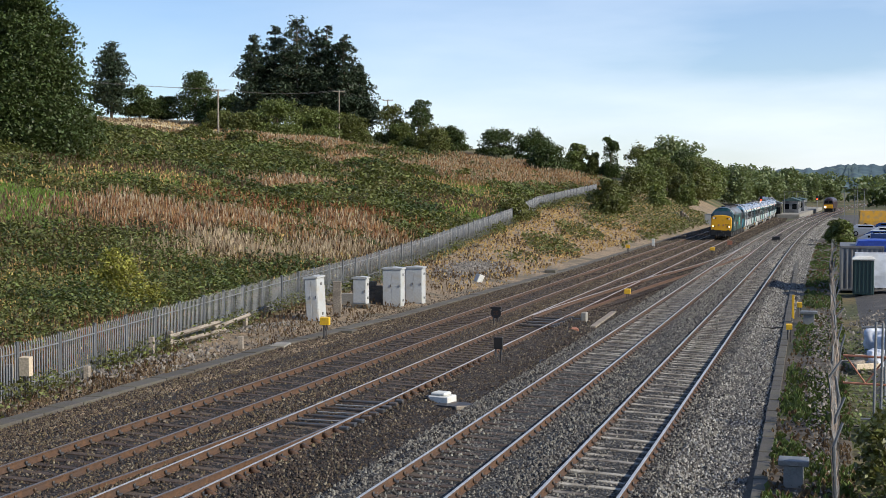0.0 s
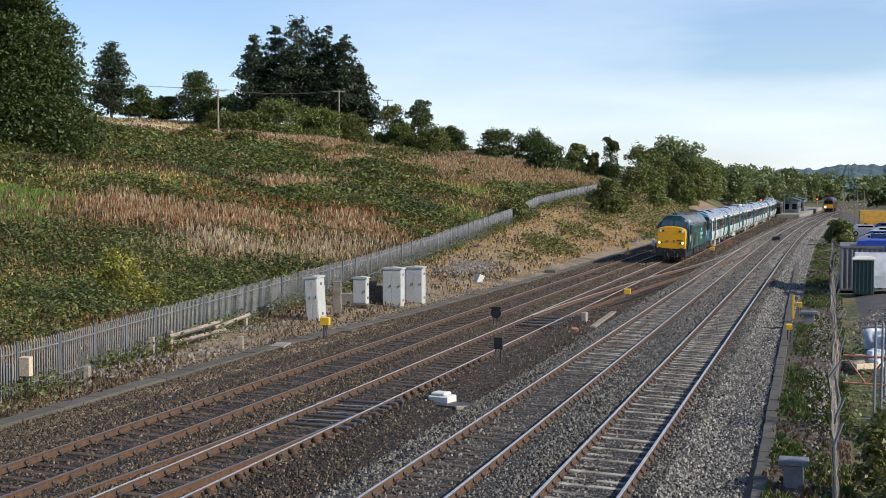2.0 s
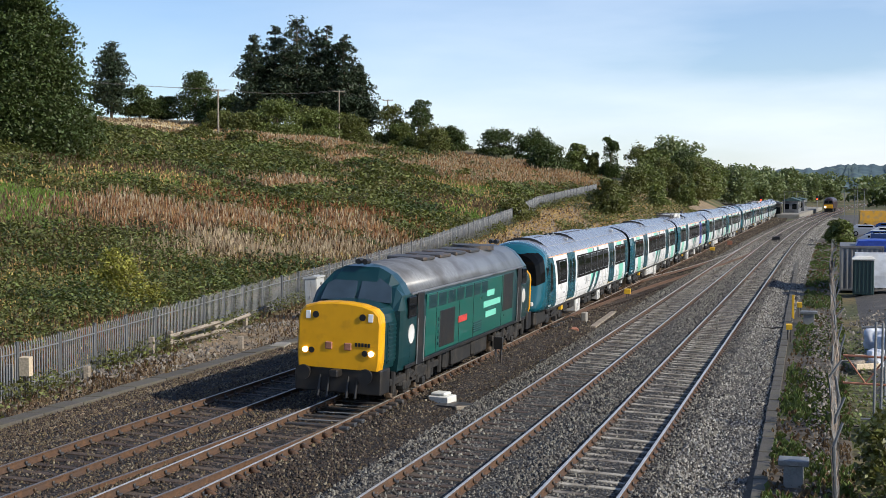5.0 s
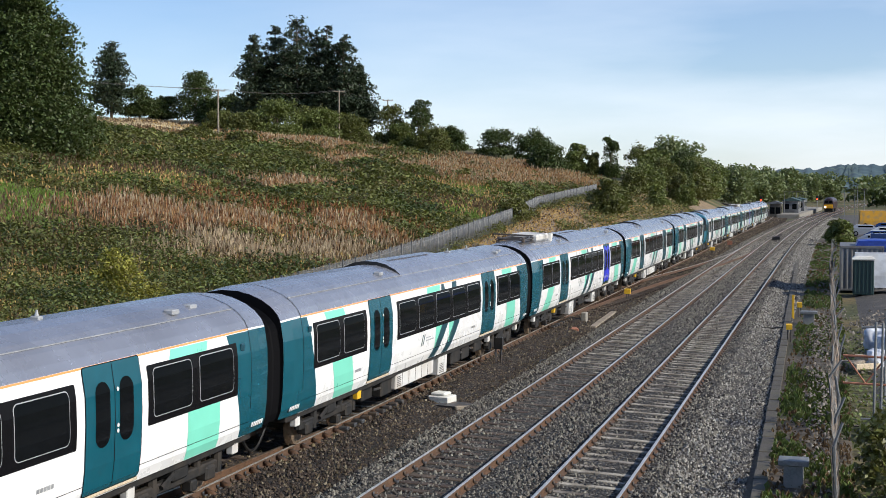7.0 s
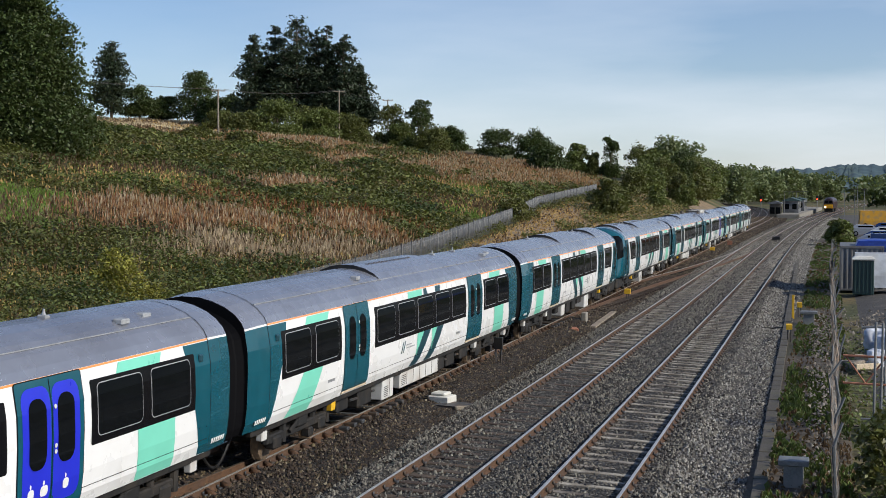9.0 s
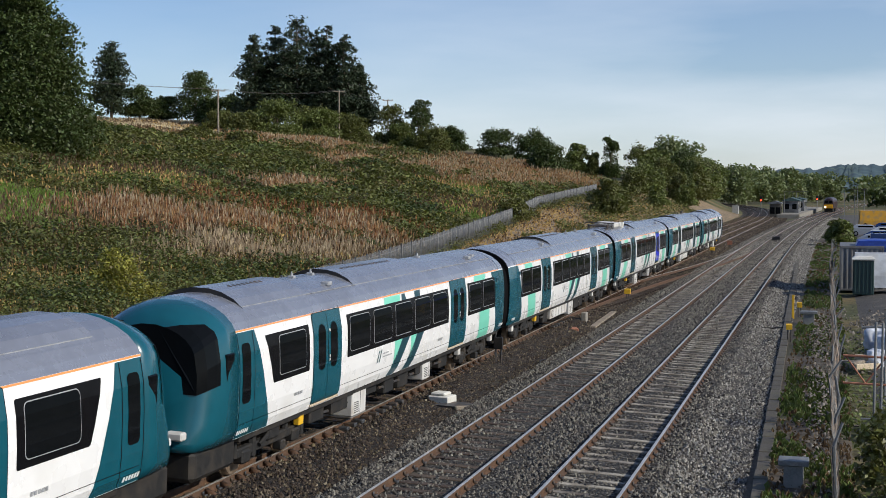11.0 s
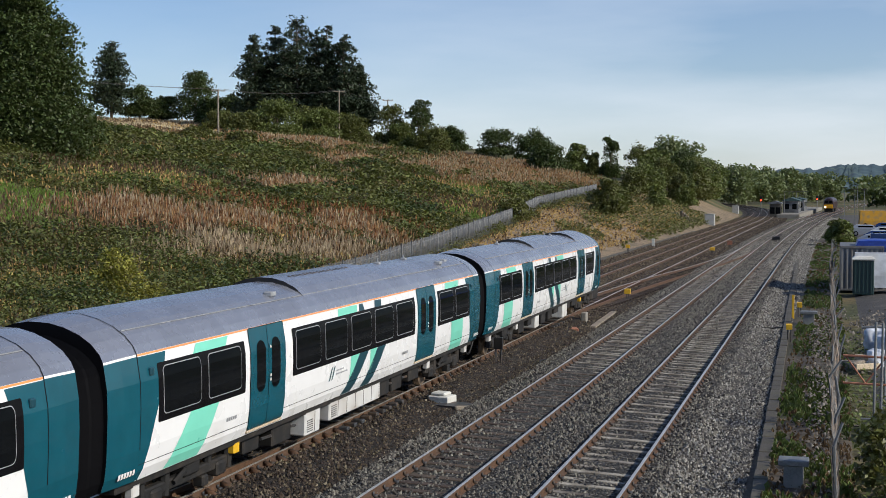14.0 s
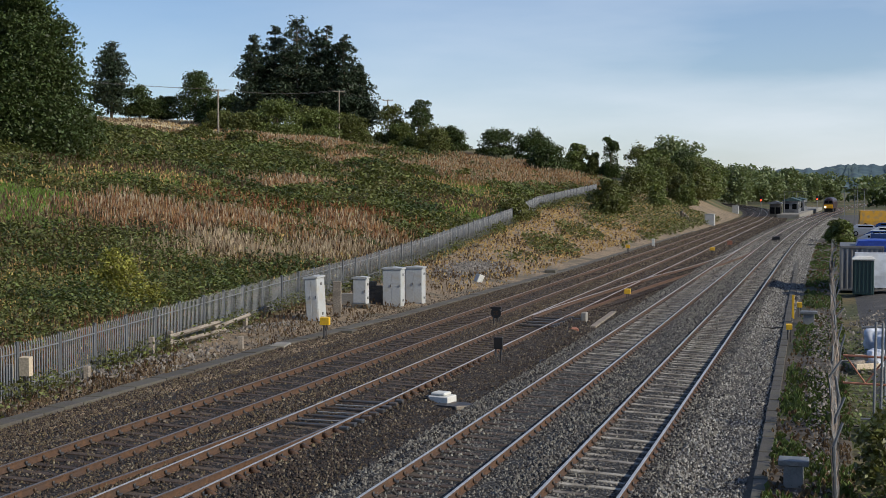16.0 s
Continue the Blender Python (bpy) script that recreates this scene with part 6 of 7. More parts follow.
# ---- lineside equipment ----
def cabinet(name, label, x, y, w, d, h, mat, lean=0.0, turn=0.0, plinth=0.0, doors=2, z=None):
    z0 = float(ground_z(x, y)) if z is None else z
    t = thing(name, label, "equipment cabinet", at=Matrix.Translation((x, y, z0 + 0.04)) @ Matrix.Rotation(radians(turn), 4, "Z") @ Matrix.Rotation(radians(lean), 4, "Y"))
    if plinth:
        bm = bmesh.new()
        box(bm, -w / 2 - 0.06, w / 2 + 0.06, -d / 2 - 0.06, d / 2 + 0.06, -0.2, plinth, 0.02)
        part("plinth", bm, M["concrete_dark"], t)
    bm = bmesh.new()
    box(bm, -w / 2, w / 2, -d / 2, d / 2, plinth - (0 if plinth else 0.2), h - 0.1, 0.02)
    part("body", bm, mat, t)
    bm = bmesh.new()
    loft(bm, [[(-w / 2 - 0.05, y2, z2), (w / 2 + 0.05, y2, z2), (w / 2 + 0.05, y2, z2 + 0.07), (0, y2, z2 + 0.12), (-w / 2 - 0.05, y2, z2 + 0.07)] for y2, z2 in ((-d / 2 - 0.05, h - 0.1), (d / 2 + 0.05, h - 0.1))])
    part("lid", bm, mat, t)
    for side in range(doors):
        bm = bmesh.new()
        a = -w / 2 + 0.03 + side * (w - 0.06) / doors
        b = a + (w - 0.06) / doors - 0.015
        box(bm, a, b, -d / 2 - 0.02, -d / 2 + 0.01, plinth + 0.06, h - 0.16, 0.008)
        dd = part("door", bm, mat, t)
        bm = bmesh.new()
        box(bm, b - 0.06, b - 0.03, -d / 2 - 0.05, -d / 2 - 0.02, h * 0.5, h * 0.5 + 0.14, 0.006)
        part("handle", bm, M["steel_dark"], dd)
    for zz in (plinth + 0.25, h - 0.45):
        bm = bmesh.new()
        box(bm, w / 2, w / 2 + 0.025, -0.08, 0.08, zz, zz + 0.12, 0.006)
        part("hinge", bm, M["steel_dark"], t)
    return t


CAB = "chipped grey steel lineside cabinet"
cabinet("lineside_cabinet", "leaning weathered grey steel cabinet by the fence", -23.2, 57.9, 0.62, 1.15, 2.1, M["cab_white"], -3.5, 4)
cabinet("lineside_cabinet", "grey steel cabinet on a concrete plinth", -23.2, 64.0, 0.72, 0.5, 1.62, M["cab_white"], 0, 2, 0.22, 1)
cabinet("lineside_cabinet", "tall light grey double-door cabinet beside concrete blocks", -22.1, 66.0, 1.0, 0.75, 2.05, M["cab_white"], 0, 3)
cabinet("lineside_cabinet", "tall light grey double-door cabinet beside concrete blocks", -21.6, 68.2, 0.95, 0.75, 2.0, M["cab_white"], 0, 3)
cabinet("relay_hut", "small pale grey relay hut beside the line", -20.4, 233.0, 1.6, 1.8, 1.9, M["cab_white"], 0, 0)
cabinet("relay_hut", "small pale grey relay hut beside the line", -23.5, 340.0, 1.6, 1.8, 1.9, M["cab_white"], 0, 0)


def slab(name, label, category, x, y, w, d, h, mat, turn=0.0, z=None, lean=0.0):
    z0 = float(ground_z(x, y)) if z is None else z
    bm = bmesh.new()
    box(bm, -w / 2, w / 2, -d / 2, d / 2, -0.08, h, min(0.02, h * 0.3))
    o = to_object(name, bm, mat)
    o.matrix_basis = Matrix.Translation((x, y, z0 + 0.03)) @ Matrix.Rotation(radians(turn), 4, "Z") @ Matrix.Rotation(radians(lean), 4, "Y")
    return tagged(o, label, category)


slab("timber_board", "weathered upright timber board behind a cabinet", "board", -22.75, 59.4, 0.42, 0.1, 1.75, M["wood_grey"], 3)
slab("concrete_wall", "low pale concrete wall stub", "wall", -24.2, 64.9, 1.0, 0.3, 0.62, M["concrete"], 4)
slab("concrete_lid", "flat grey concrete pit cover", "pit cover", -20.9, 48.3, 0.6, 1.3, 0.07, M["concrete"], 10, -0.36)
slab("concrete_lid", "flat grey concrete pit cover", "pit cover", -20.1, 53.9, 0.5, 0.8, 0.09, M["concrete_dark"], 5, -0.36)
slab("concrete_lid", "flat grey concrete pit cover", "pit cover", -20.0, 96.5, 0.8, 1.5, 0.25, M["concrete_dark"], 5, -0.36)

# stepped wall of concrete blocks
steps = thing("block_wall", "stepped wall of weathered dark concrete blocks", "block wall", at=Matrix.Translation((-23.15, 66.1, float(ground_z(-23.1, 66)))))
bm = bmesh.new()
box(bm, -0.215, 0.215, -0.105, 0.105, 0.003, 0.212, 0.012)
block = bpy.data.meshes.new("block")
bm.to_mesh(block)
bm.free()
block.materials.append(M["concrete_dark"])
rb = random.Random(8)
for row in range(6):
    n = 6 - int(row * 0.7)
    for i in range(n):
        o = new("block", block)
        o.parent = steps
        o.matrix_basis = Matrix.Translation((-1.15 + i * 0.44 + (row % 2) * 0.1 - row * 0.02, rb.uniform(-0.02, 0.02) + row * 0.06, row * 0.215 - 0.05)) @ Matrix.Rotation(rb.uniform(-0.03, 0.03), 4, "Z")


flight = thing("bank_steps", "flight of weathered sleeper steps up the railway bank", "steps", at=Matrix.Translation((-21.6, 226.0, -0.35)))
for i in range(9):
    bm = bmesh.new()
    box(bm, -i * 0.34 - 0.36, -i * 0.34, -0.75, 0.75, -0.3, 0.25 + i * 0.3, 0.02)
    part("step", bm, M["wood_grey"] if i % 2 else M["concrete_dark"], flight)


def marker(label, x, y, h, mat, hw=0.17, hh=0.3, z=None, panel=0.2):
    """A small cast box on a post beside the track."""
    z0 = float(ground_z(x, y)) if z is None else z
    t = thing("track_marker", label, "track marker", at=Matrix.Translation((x, y, z0)))
    bm = bmesh.new()
    rod(bm, (-0.05, 0, -0.2), (-0.05, 0, h - hh), 0.035, n=6)
    rod(bm, (0.06, 0, -0.2), (0.06, 0, h - hh), 0.03, n=6)
    part("post", bm, M["steel_dark"], t)
    bm = bmesh.new()
    loft(bm, [[(-hw, -panel / 2, z1), (hw, -panel / 2, z1), (hw, panel / 2, z1 + dz), (-hw, panel / 2, z1 + dz)] for z1, dz in ((h - hh, 0), (h - hh + 0.03, 0), (h - 0.05, 0.03), (h, 0.03))])
    part("box", bm, mat, t)
    return t


YEL = "small yellow box on a post beside the track"
marker(YEL, -20.15, 51.2, 0.95, M["yellow"], 0.2)
marker("cream-painted marker box on a leaning post", -23.0, 34.2, 1.3, M["wood_pale"], 0.17, 0.55)
marker(YEL, -10.8, 72.8, 0.72, M["yellow"], 0.16, 0.25, -0.36)
marker(YEL, -18.9, 127.4, 0.95, M["yellow"], 0.2, 0.3, -0.42)
marker(YEL, -10.9, 127.4, 0.75, M["yellow"], 0.22, 0.28, -0.36)
marker("dark rusty box on a post beside the track", -10.4, 142.7, 0.8, M["brick_red"], 0.25, 0.4, -0.36)
marker("low white post beside the cable route", -18.7, 144.7, 0.9, M["box_white"], 0.15, 0.8, -0.42)
marker("black ground signal between the tracks", -6.35, 159.3, 0.75, M["black"], 0.45, 0.45, -0.36)
marker(YEL, -1.65, 55.6, 0.75, M["yellow"], 0.12, 0.2, -0.4)
marker(YEL, -1.5, 66.5, 0.75, M["yellow"], 0.12, 0.22, -0.4)
bm = bmesh.new()
box(bm, -0.055, 0.055, -0.04, 0.04, -0.2, 1.2, 0.015)
yp = to_object("yellow_post", bm, M["yellow"])
yp.matrix_basis = Matrix.Translation((-1.78, 65.6, -0.4))
tagged(yp, "slim yellow upright post beside the track", "post")


def two_leg_sign(label, x, y, h, round_):
    t = thing("track_sign", label, "track sign", at=Matrix.Translation((x, y, -0.36)))
    bm = bmesh.new()
    for s in (-0.1, 0.1):
        rod(bm, (s, 0, -0.1), (s, 0, h * 0.6), 0.035, n=6)
    part("leg", bm, M["steel_dark"], t)
    bm = bmesh.new()
    if round_:
        rod(bm, (0, -0.03, h * 0.72), (0, 0.03, h * 0.72), 0.24, n=20)
        box(bm, -0.24, 0.24, -0.06, 0.06, h * 0.9, h, 0.01)
    else:
        box(bm, -0.16, 0.16, -0.06, 0.06, h * 0.6, h, 0.02)
    part("panel", bm, M["black"], t)
    if round_:
        cu = bpy.data.curves.new("figures", "FONT")
        cu.body, cu.size, cu.align_x, cu.align_y = "20", 0.24, "CENTER", "CENTER"
        cu.extrude = 0.002
        o = new("figures", cu)
        o.data.materials.append(M["rail_side"])
        o.parent = t
        o.matrix_basis = Matrix.Translation((0, -0.036, h * 0.72)) @ Matrix.Rotation(radians(90), 4, "X")
    return t


two_leg_sign("round dark speed sign on two legs", -14.35, 57.2, 0.98, True)
two_leg_sign("dark square panel on two legs between tracks", -11.15, 44.8, 1.05, False)

# point machines
pm = thing("point_machine", "white point machine box beside the points", "point machine", at=pose(-10.75, 36.6, -0.34, 0, 0, -12))
bm = bmesh.new()
box(bm, -0.36, 0.3, -0.28, 0.28, 0.0, 0.24, 0.03)
part("case", bm, M["box_white"], pm)
bm = bmesh.new()
box(bm, -0.3, 0.16, -0.22, 0.22, 0.24, 0.33, 0.03)
part("cover", bm, M["box_white"], pm)
bm = bmesh.new()
box(bm, -0.52, -0.36, -0.2, 0.1, 0.02, 0.2, 0.02)
rod(bm, (-0.5, 0, 0.1), (-1.5, 0.1, 0.15), 0.03, n=6)
part("drive_rod", bm, M["steel_dark"], pm)
mat_ = slab("steel_plate", "dark chequered steel plate on the ballast", "plate", -10.15, 36.2, 1.25, 0.8, 0.02, M["steel_dark"], -12, -0.33)
slab("steel_plate", "loose dark timber on the ballast", "timber", -9.75, 35.9, 0.9, 0.12, 0.08, M["wood_grey"], 35, -0.36)
pm2 = thing("point_machine", "grey point machine with open cover beside the crossover", "point machine", at=pose(-11.0, 60.7, -0.34))
bm = bmesh.new()
box(bm, -0.12, 0.12, -0.25, 0.25, 0.0, 0.5, 0.03)
part("case", bm, M["concrete"], pm2)
bm = bmesh.new()
box(bm, -0.75, -0.14, -0.25, 0.2, 0.0, 0.2, 0.04)
rod(bm, (-0.7, 0, 0.1), (-1.4, 0, 0.15), 0.03, n=6)
part("drive_rod", bm, M["steel_dark"], pm2)
slab("timber_plank", "long weathered plank lying on the ballast", "plank", -10.4, 62.5, 0.28, 7.5, 0.06, M["wood_grey"], 2, -0.36)
slab("red_cover", "faded red cable cover on the ballast", "cover", -11.0, 57.6, 0.5, 0.8, 0.08, M["brick_red"], 20, -0.36)

# timber handrail and stumps by the fence
hr = thing("timber_handrail", "low broken handrail of grey timber", "handrail", at=Matrix.Translation((-24.5, 48.6, float(ground_z(-24.5, 48.6)))))
for y in (-2.6, 1.2, 4.2):
    bm = bmesh.new()
    box(bm, -0.09, 0.09, y - 0.09, y + 0.09, -0.3, 0.75, 0.015)
    part("post", bm, M["wood_grey"], hr)
for z, a, b, dz in ((0.62, -3.0, 1.4, 0.08), (0.62, 1.0, 4.4, 0.12), (0.3, -3.0, 2.0, 0.02)):
    bm = bmesh.new()
    rod(bm, (0.12, a, z - dz), (0.12, b, z + dz), 0.09, n=4)
    part("rail", bm, M["wood_grey"], hr)
for x, y, h, lb in ((-23.5, 42.7, 0.9, "dark timber stump by the fence"), (-21.9, 46.8, 0.55, "short dark timber post"), (-23.7, 34.4, 0.95, "dark timber stump by the fence"), (-22.9, 37.4, 0.6, "short leaning timber post")):
    slab("timber_stump", lb, "post", x, y, 0.2, 0.2, h, M["wood_grey"], 12)
# broken pallet and rubble
pal = thing("broken_pallet", "broken grey timber frame lying by the fence", "pallet", at=pose(-22.6, 38.6, float(ground_z(-22.6, 38.6)) + 0.1, 0, 4, 25))
for i in range(4):
    bm = bmesh.new()
    box(bm, -0.9, 0.9, -0.6 + i * 0.38, -0.5 + i * 0.38, 0.05, 0.1, 0.008)
    part("slat", bm, M["wood_grey"], pal)
for s in (-0.85, 0.85):
    bm = bmesh.new()
    box(bm, s - 0.06, s + 0.06, -0.65, 0.65, -0.05, 0.05, 0.008)
    part("bearer", bm, M["wood_grey"], pal)


def rubble(name, label, cx, cy, rx, ry, n, size, mat, seed):
    r = np.random.RandomState(seed)
    q = r.normal(size=(n, 2)) * 0.45
    x, y = cx + q[:, 0] * rx, cy + q[:, 1] * ry
    z = ground_z(x, y) + 0.05 + 0.35 * np.exp(-(q ** 2).sum(1) * 3)
    tv, tf = ring_template(seed)
    v, f = strew(tv, tf, np.stack([x, y, z], -1), size * r.uniform(0.4, 1.6, (n, 1)) * r.uniform(0.6, 1.2, (n, 3)), rot_mats(r, n, 0.6))
    tagged(new(name, np_mesh(name, v, f, mat)), label, "rubble", kind="stuff")


rubble("rubble_heap", "heap of grey rubble on the bank", -24.2, 90, 2.6, 9, 1500, 0.12, M["rubble"], 31)
rubble("rubble_heap", "stones and rubble along the fence foot", -22.7, 40, 1.6, 9, 500, 0.06, M["rubble"], 32)
rubble("rubble_heap", "stones and rubble along the fence foot", -23.6, 51, 1.6, 8, 400, 0.06, M["rubble"], 33)
slab("white_board", "broken white board lying on the rubble", "board", -22.2, 83.5, 0.35, 0.9, 0.5, M["box_white"], 30, None, 25)


def t_box(x, y, w, h):
    t = thing("cable_box", "grey steel cable box with wide lid", "cable box", at=Matrix.Translation((x, y, -0.32)))
    bm = bmesh.new()
    box(bm, -w * 0.32, w * 0.32, -0.2, 0.2, -0.1, h - 0.1, 0.015)
    part("body", bm, M["galv"], t)
    bm = bmesh.new()
    box(bm, -w / 2, w / 2, -0.26, 0.26, h - 0.12, h, 0.015)
    part("lid", bm, M["galv"], t)


t_box(-1.0, 62.9, 0.75, 0.6)
t_box(-0.72, 28.4, 0.62, 0.55)

# loose cables on the ballast
for x0, y0, x1, y1 in ((-9.6, 71.5, -8.2, 72.2), (-3.4, 60.0, -1.7, 60.6), (-9.4, 43.0, -9.8, 47.0), (-18.2, 60.5, -17.6, 57.5)):
    cu = bpy.data.curves.new("cable", "CURVE")
    cu.dimensions, cu.bevel_depth, cu.bevel_resolution = "3D", 0.025, 1
    sp = cu.splines.new("POLY")
    sp.points.add(11)
    for i in range(12):
        q = i / 11
        sp.points[i].co = (x0 + (x1 - x0) * q + 0.25 * math.sin(q * 6), y0 + (y1 - y0) * q + 0.3 * math.sin(q * 4), -0.3 + 0.03 * math.sin(q * 9), 1)
    o = new("loose_cable", cu)
    cu.materials.append(M["black"])
    tagged(o, "black cable lying loose on the ballast", "cable")

# steps down the bank
st = thing("bank_steps", "concrete steps down the railway bank", "steps", at=Matrix.Translation((-22.6, 231, -0.42)))
for i in range(8):
    bm = bmesh.new()
    box(bm, -0.6 - i * 0.45, -0.1 - i * 0.45, -0.7, 0.7, i * 0.3 - 0.4, i * 0.3 + 0.3, 0.02)
    part("step", bm, M["concrete"], st)


# ---- yard on the right ----
def mesh_fence():
    t = thing("mesh_fence", "sagging galvanised chain-link fence beside the yard", "fence")
    ys = np.arange(24, 118, 3.0)
    r = random.Random(3)
    lean = {}
    for i, y in enumerate(ys):
        x = 0.22 - 0.003 * y
        lx = r.uniform(-0.16, 0.16)
        lean[i] = (x, lx)
        bm = bmesh.new()
        z0 = float(ground_z(x, y))
        rod(bm, (x, y, z0 - 0.2), (x + lx, y + 0.1, z0 + 1.75), 0.03, n=6)
        rod(bm, (x + lx, y + 0.1, z0 + 1.75), (x + lx + r.uniform(-0.1, 0.35), y + 0.25, z0 + 2.15), 0.028, n=6)
        part("post", bm, M["galv_post"], t)
    vs, fs = [], []
    k = 0
    for i in range(len(ys) - 1):
        for j in range(26):
            for sgn in (1, -1):
                q0, q1 = j / 26, j / 26 + sgn * 0.32
                for seg in range(3):
                    pts = []
                    for e in (seg / 3, (seg + 1) / 3):
                        q = min(1, max(0, q0 + (q1 - q0) * e))
                        x = lean[i][0] * (1 - q) + lean[i + 1][0] * q + (lean[i][1] * (1 - q) + lean[i + 1][1] * q) * e + 0.06 * math.sin(q * 9 + e * 5 + i)
                        y = ys[i] + q * 3.0
                        pts.append((x, y, float(ground_z(x, y)) + 0.05 + e * 1.7))
                    a, b = pts
                    w = 0.0028
                    vs += [(a[0] - w, a[1] - w, a[2]), (a[0] + w, a[1] + w, a[2]), (b[0] + w, b[1] + w, b[2]), (b[0] - w, b[1] - w, b[2])]
                    fs.append((k, k + 1, k + 2, k + 3))
                    k += 4
    o = new("wire_mesh", np_mesh("wire_mesh", np.array(vs), np.array(fs), M["steel_dark"]))
    o.parent = t
    tagged(o, kind="stuff")


mesh_fence()
# scaffold frame with a rusty lattice beam
sc = thing("scaffold_frame", "galvanised scaffold poles with a rusty lattice beam", "scaffold", at=Matrix.Translation((1.05, 35.0, -0.15)))
for x, y in ((0.0, 0.0), (0.16, -0.2), (0.42, 4.5), (0.95, 0.5)):
    bm = bmesh.new()
    rod(bm, (x, y, -0.2), (x + 0.03, y, 2.65), 0.032, n=8)
    part("pole", bm, M["galv"], sc)
bm = bmesh.new()
for z in (1.05, 1.75):
    rod(bm, (-0.75, 0.3, z), (2.5, 0.1, z - 0.05), 0.03, n=6)
for i in range(6):
    rod(bm, (-0.7 + i * 0.5, 0.3, 1.05 if i % 2 else 1.75), (-0.2 + i * 0.5, 0.27, 1.75 if i % 2 else 1.05), 0.022, n=5)
part("lattice_beam", bm, M["brick_red"], sc)
for z in (0.15, 2.5):
    bm = bmesh.new()
    rod(bm, (-0.3, 0.2, z), (2.5, 0.2, z + 0.05), 0.03, n=6)
    part("ledger", bm, M["galv"], sc)
slab("white_board", "pale board leaning in the yard", "board", 2.0, 34.0, 1.0, 0.05, 0.9, M["box_white"], 8)


def bulk_bag(x, y, s, seed):
    r = random.Random(seed)
    bm = bmesh.new()
    bmesh.ops.create_icosphere(bm, subdivisions=4, radius=1.0)
    for v in bm.verts:
        c = v.co
        k = max(abs(c.x), abs(c.y), abs(c.z))
        c *= (0.55 + 0.45 / max(k, 0.5)) * 0.72
        c += Vector((noise.noise(c * 2.2 + Vector((seed, 0, 0))), noise.noise(c * 2.2 + Vector((0, seed, 0))), noise.noise(c * 2.5))) * 0.16
        v.co = Vector((c.x * s, c.y * s, (c.z + 0.55) * s))
    o = to_object("bulk_bag", bm, M["bag"], smooth=True)
    o.matrix_basis = Matrix.Translation((x, y, float(ground_z(x, y)) + 0.02)) @ Matrix.Rotation(r.uniform(0, 3), 4, "Z")
    tagged(o, "bulging white woven bulk bag in the yard", "bulk bag", "bulk bags")


M["bag"] = material("white woven plastic", (0.66, 0.68, 0.72), 0.6, scale=5, vary=0.12, bump=0.4, bscale=9, dirt=(0.4, 0.42, 0.47), dscale=2.0)
M["tarp"] = material("blue tarpaulin", (0.02, 0.06, 0.33), 0.5, scale=4, vary=0.2, bump=0.4, bscale=4)
for x, y, s, q in ((2.1, 49.5, 0.75, 1), (1.75, 51.5, 0.8, 2), (2.9, 50.5, 0.85, 3), (1.55, 47.8, 0.5, 5)):
    bulk_bag(x, y, s, q)
for i, (x, y, z, a) in enumerate(((0.95, 47.2, 0.0, 10), (1.0, 47.4, 0.14, 35), (0.85, 46.8, 0.28, -20), (1.25, 48.0, 0.3, 60), (0.8, 48.4, 0.1, 80), (1.15, 46.6, 0.2, -50))):
    slab("timber_offcut", "rough timber offcut on a yard pile", "timber", x, y, 0.18, 1.0, 0.12, M["wood_pale"] if i % 2 else M["wood_grey"], a, float(ground_z(x, y)) + z)
rubble("verge_rubble", "small stones and litter on the verge", -0.3, 50, 1.0, 40, 1500, 0.05, M["rubble"], 42)
rubble("yard_rubble", "broken stones and scrap in the yard", 2.0, 56, 1.8, 16, 700, 0.09, M["rubble"], 41)

M["cont"] = material("faded grey container paint", (0.133, 0.137, 0.1411), 0.6, scale=5, vary=0.12, dirt=(0.1364, 0.1054, 0.0806), dscale=0.9, cover=0.52)
M["wc"] = material("dark green plastic", (0.0072, 0.03, 0.03), 0.45, scale=5, vary=0.1)
M["van"] = material("white van paint", (0.72, 0.73, 0.74), 0.3, scale=3, vary=0.05, dirt=(0.5, 0.49, 0.46), dscale=1.2, coat=0.3)
M["car_blue"] = material("dark blue car paint", (0.02, 0.05, 0.16), 0.25, 0.2, scale=3, vary=0.05, coat=0.5)
M["car_grey"] = material("silver grey car paint", (0.42, 0.43, 0.45), 0.3, 0.4, scale=3, vary=0.05, coat=0.5)
M["plant_yellow"] = material("yellow plant paint", (0.55, 0.28, 0.015), 0.45, scale=3, vary=0.08, dirt=(0.3, 0.2, 0.08), dscale=1.5)


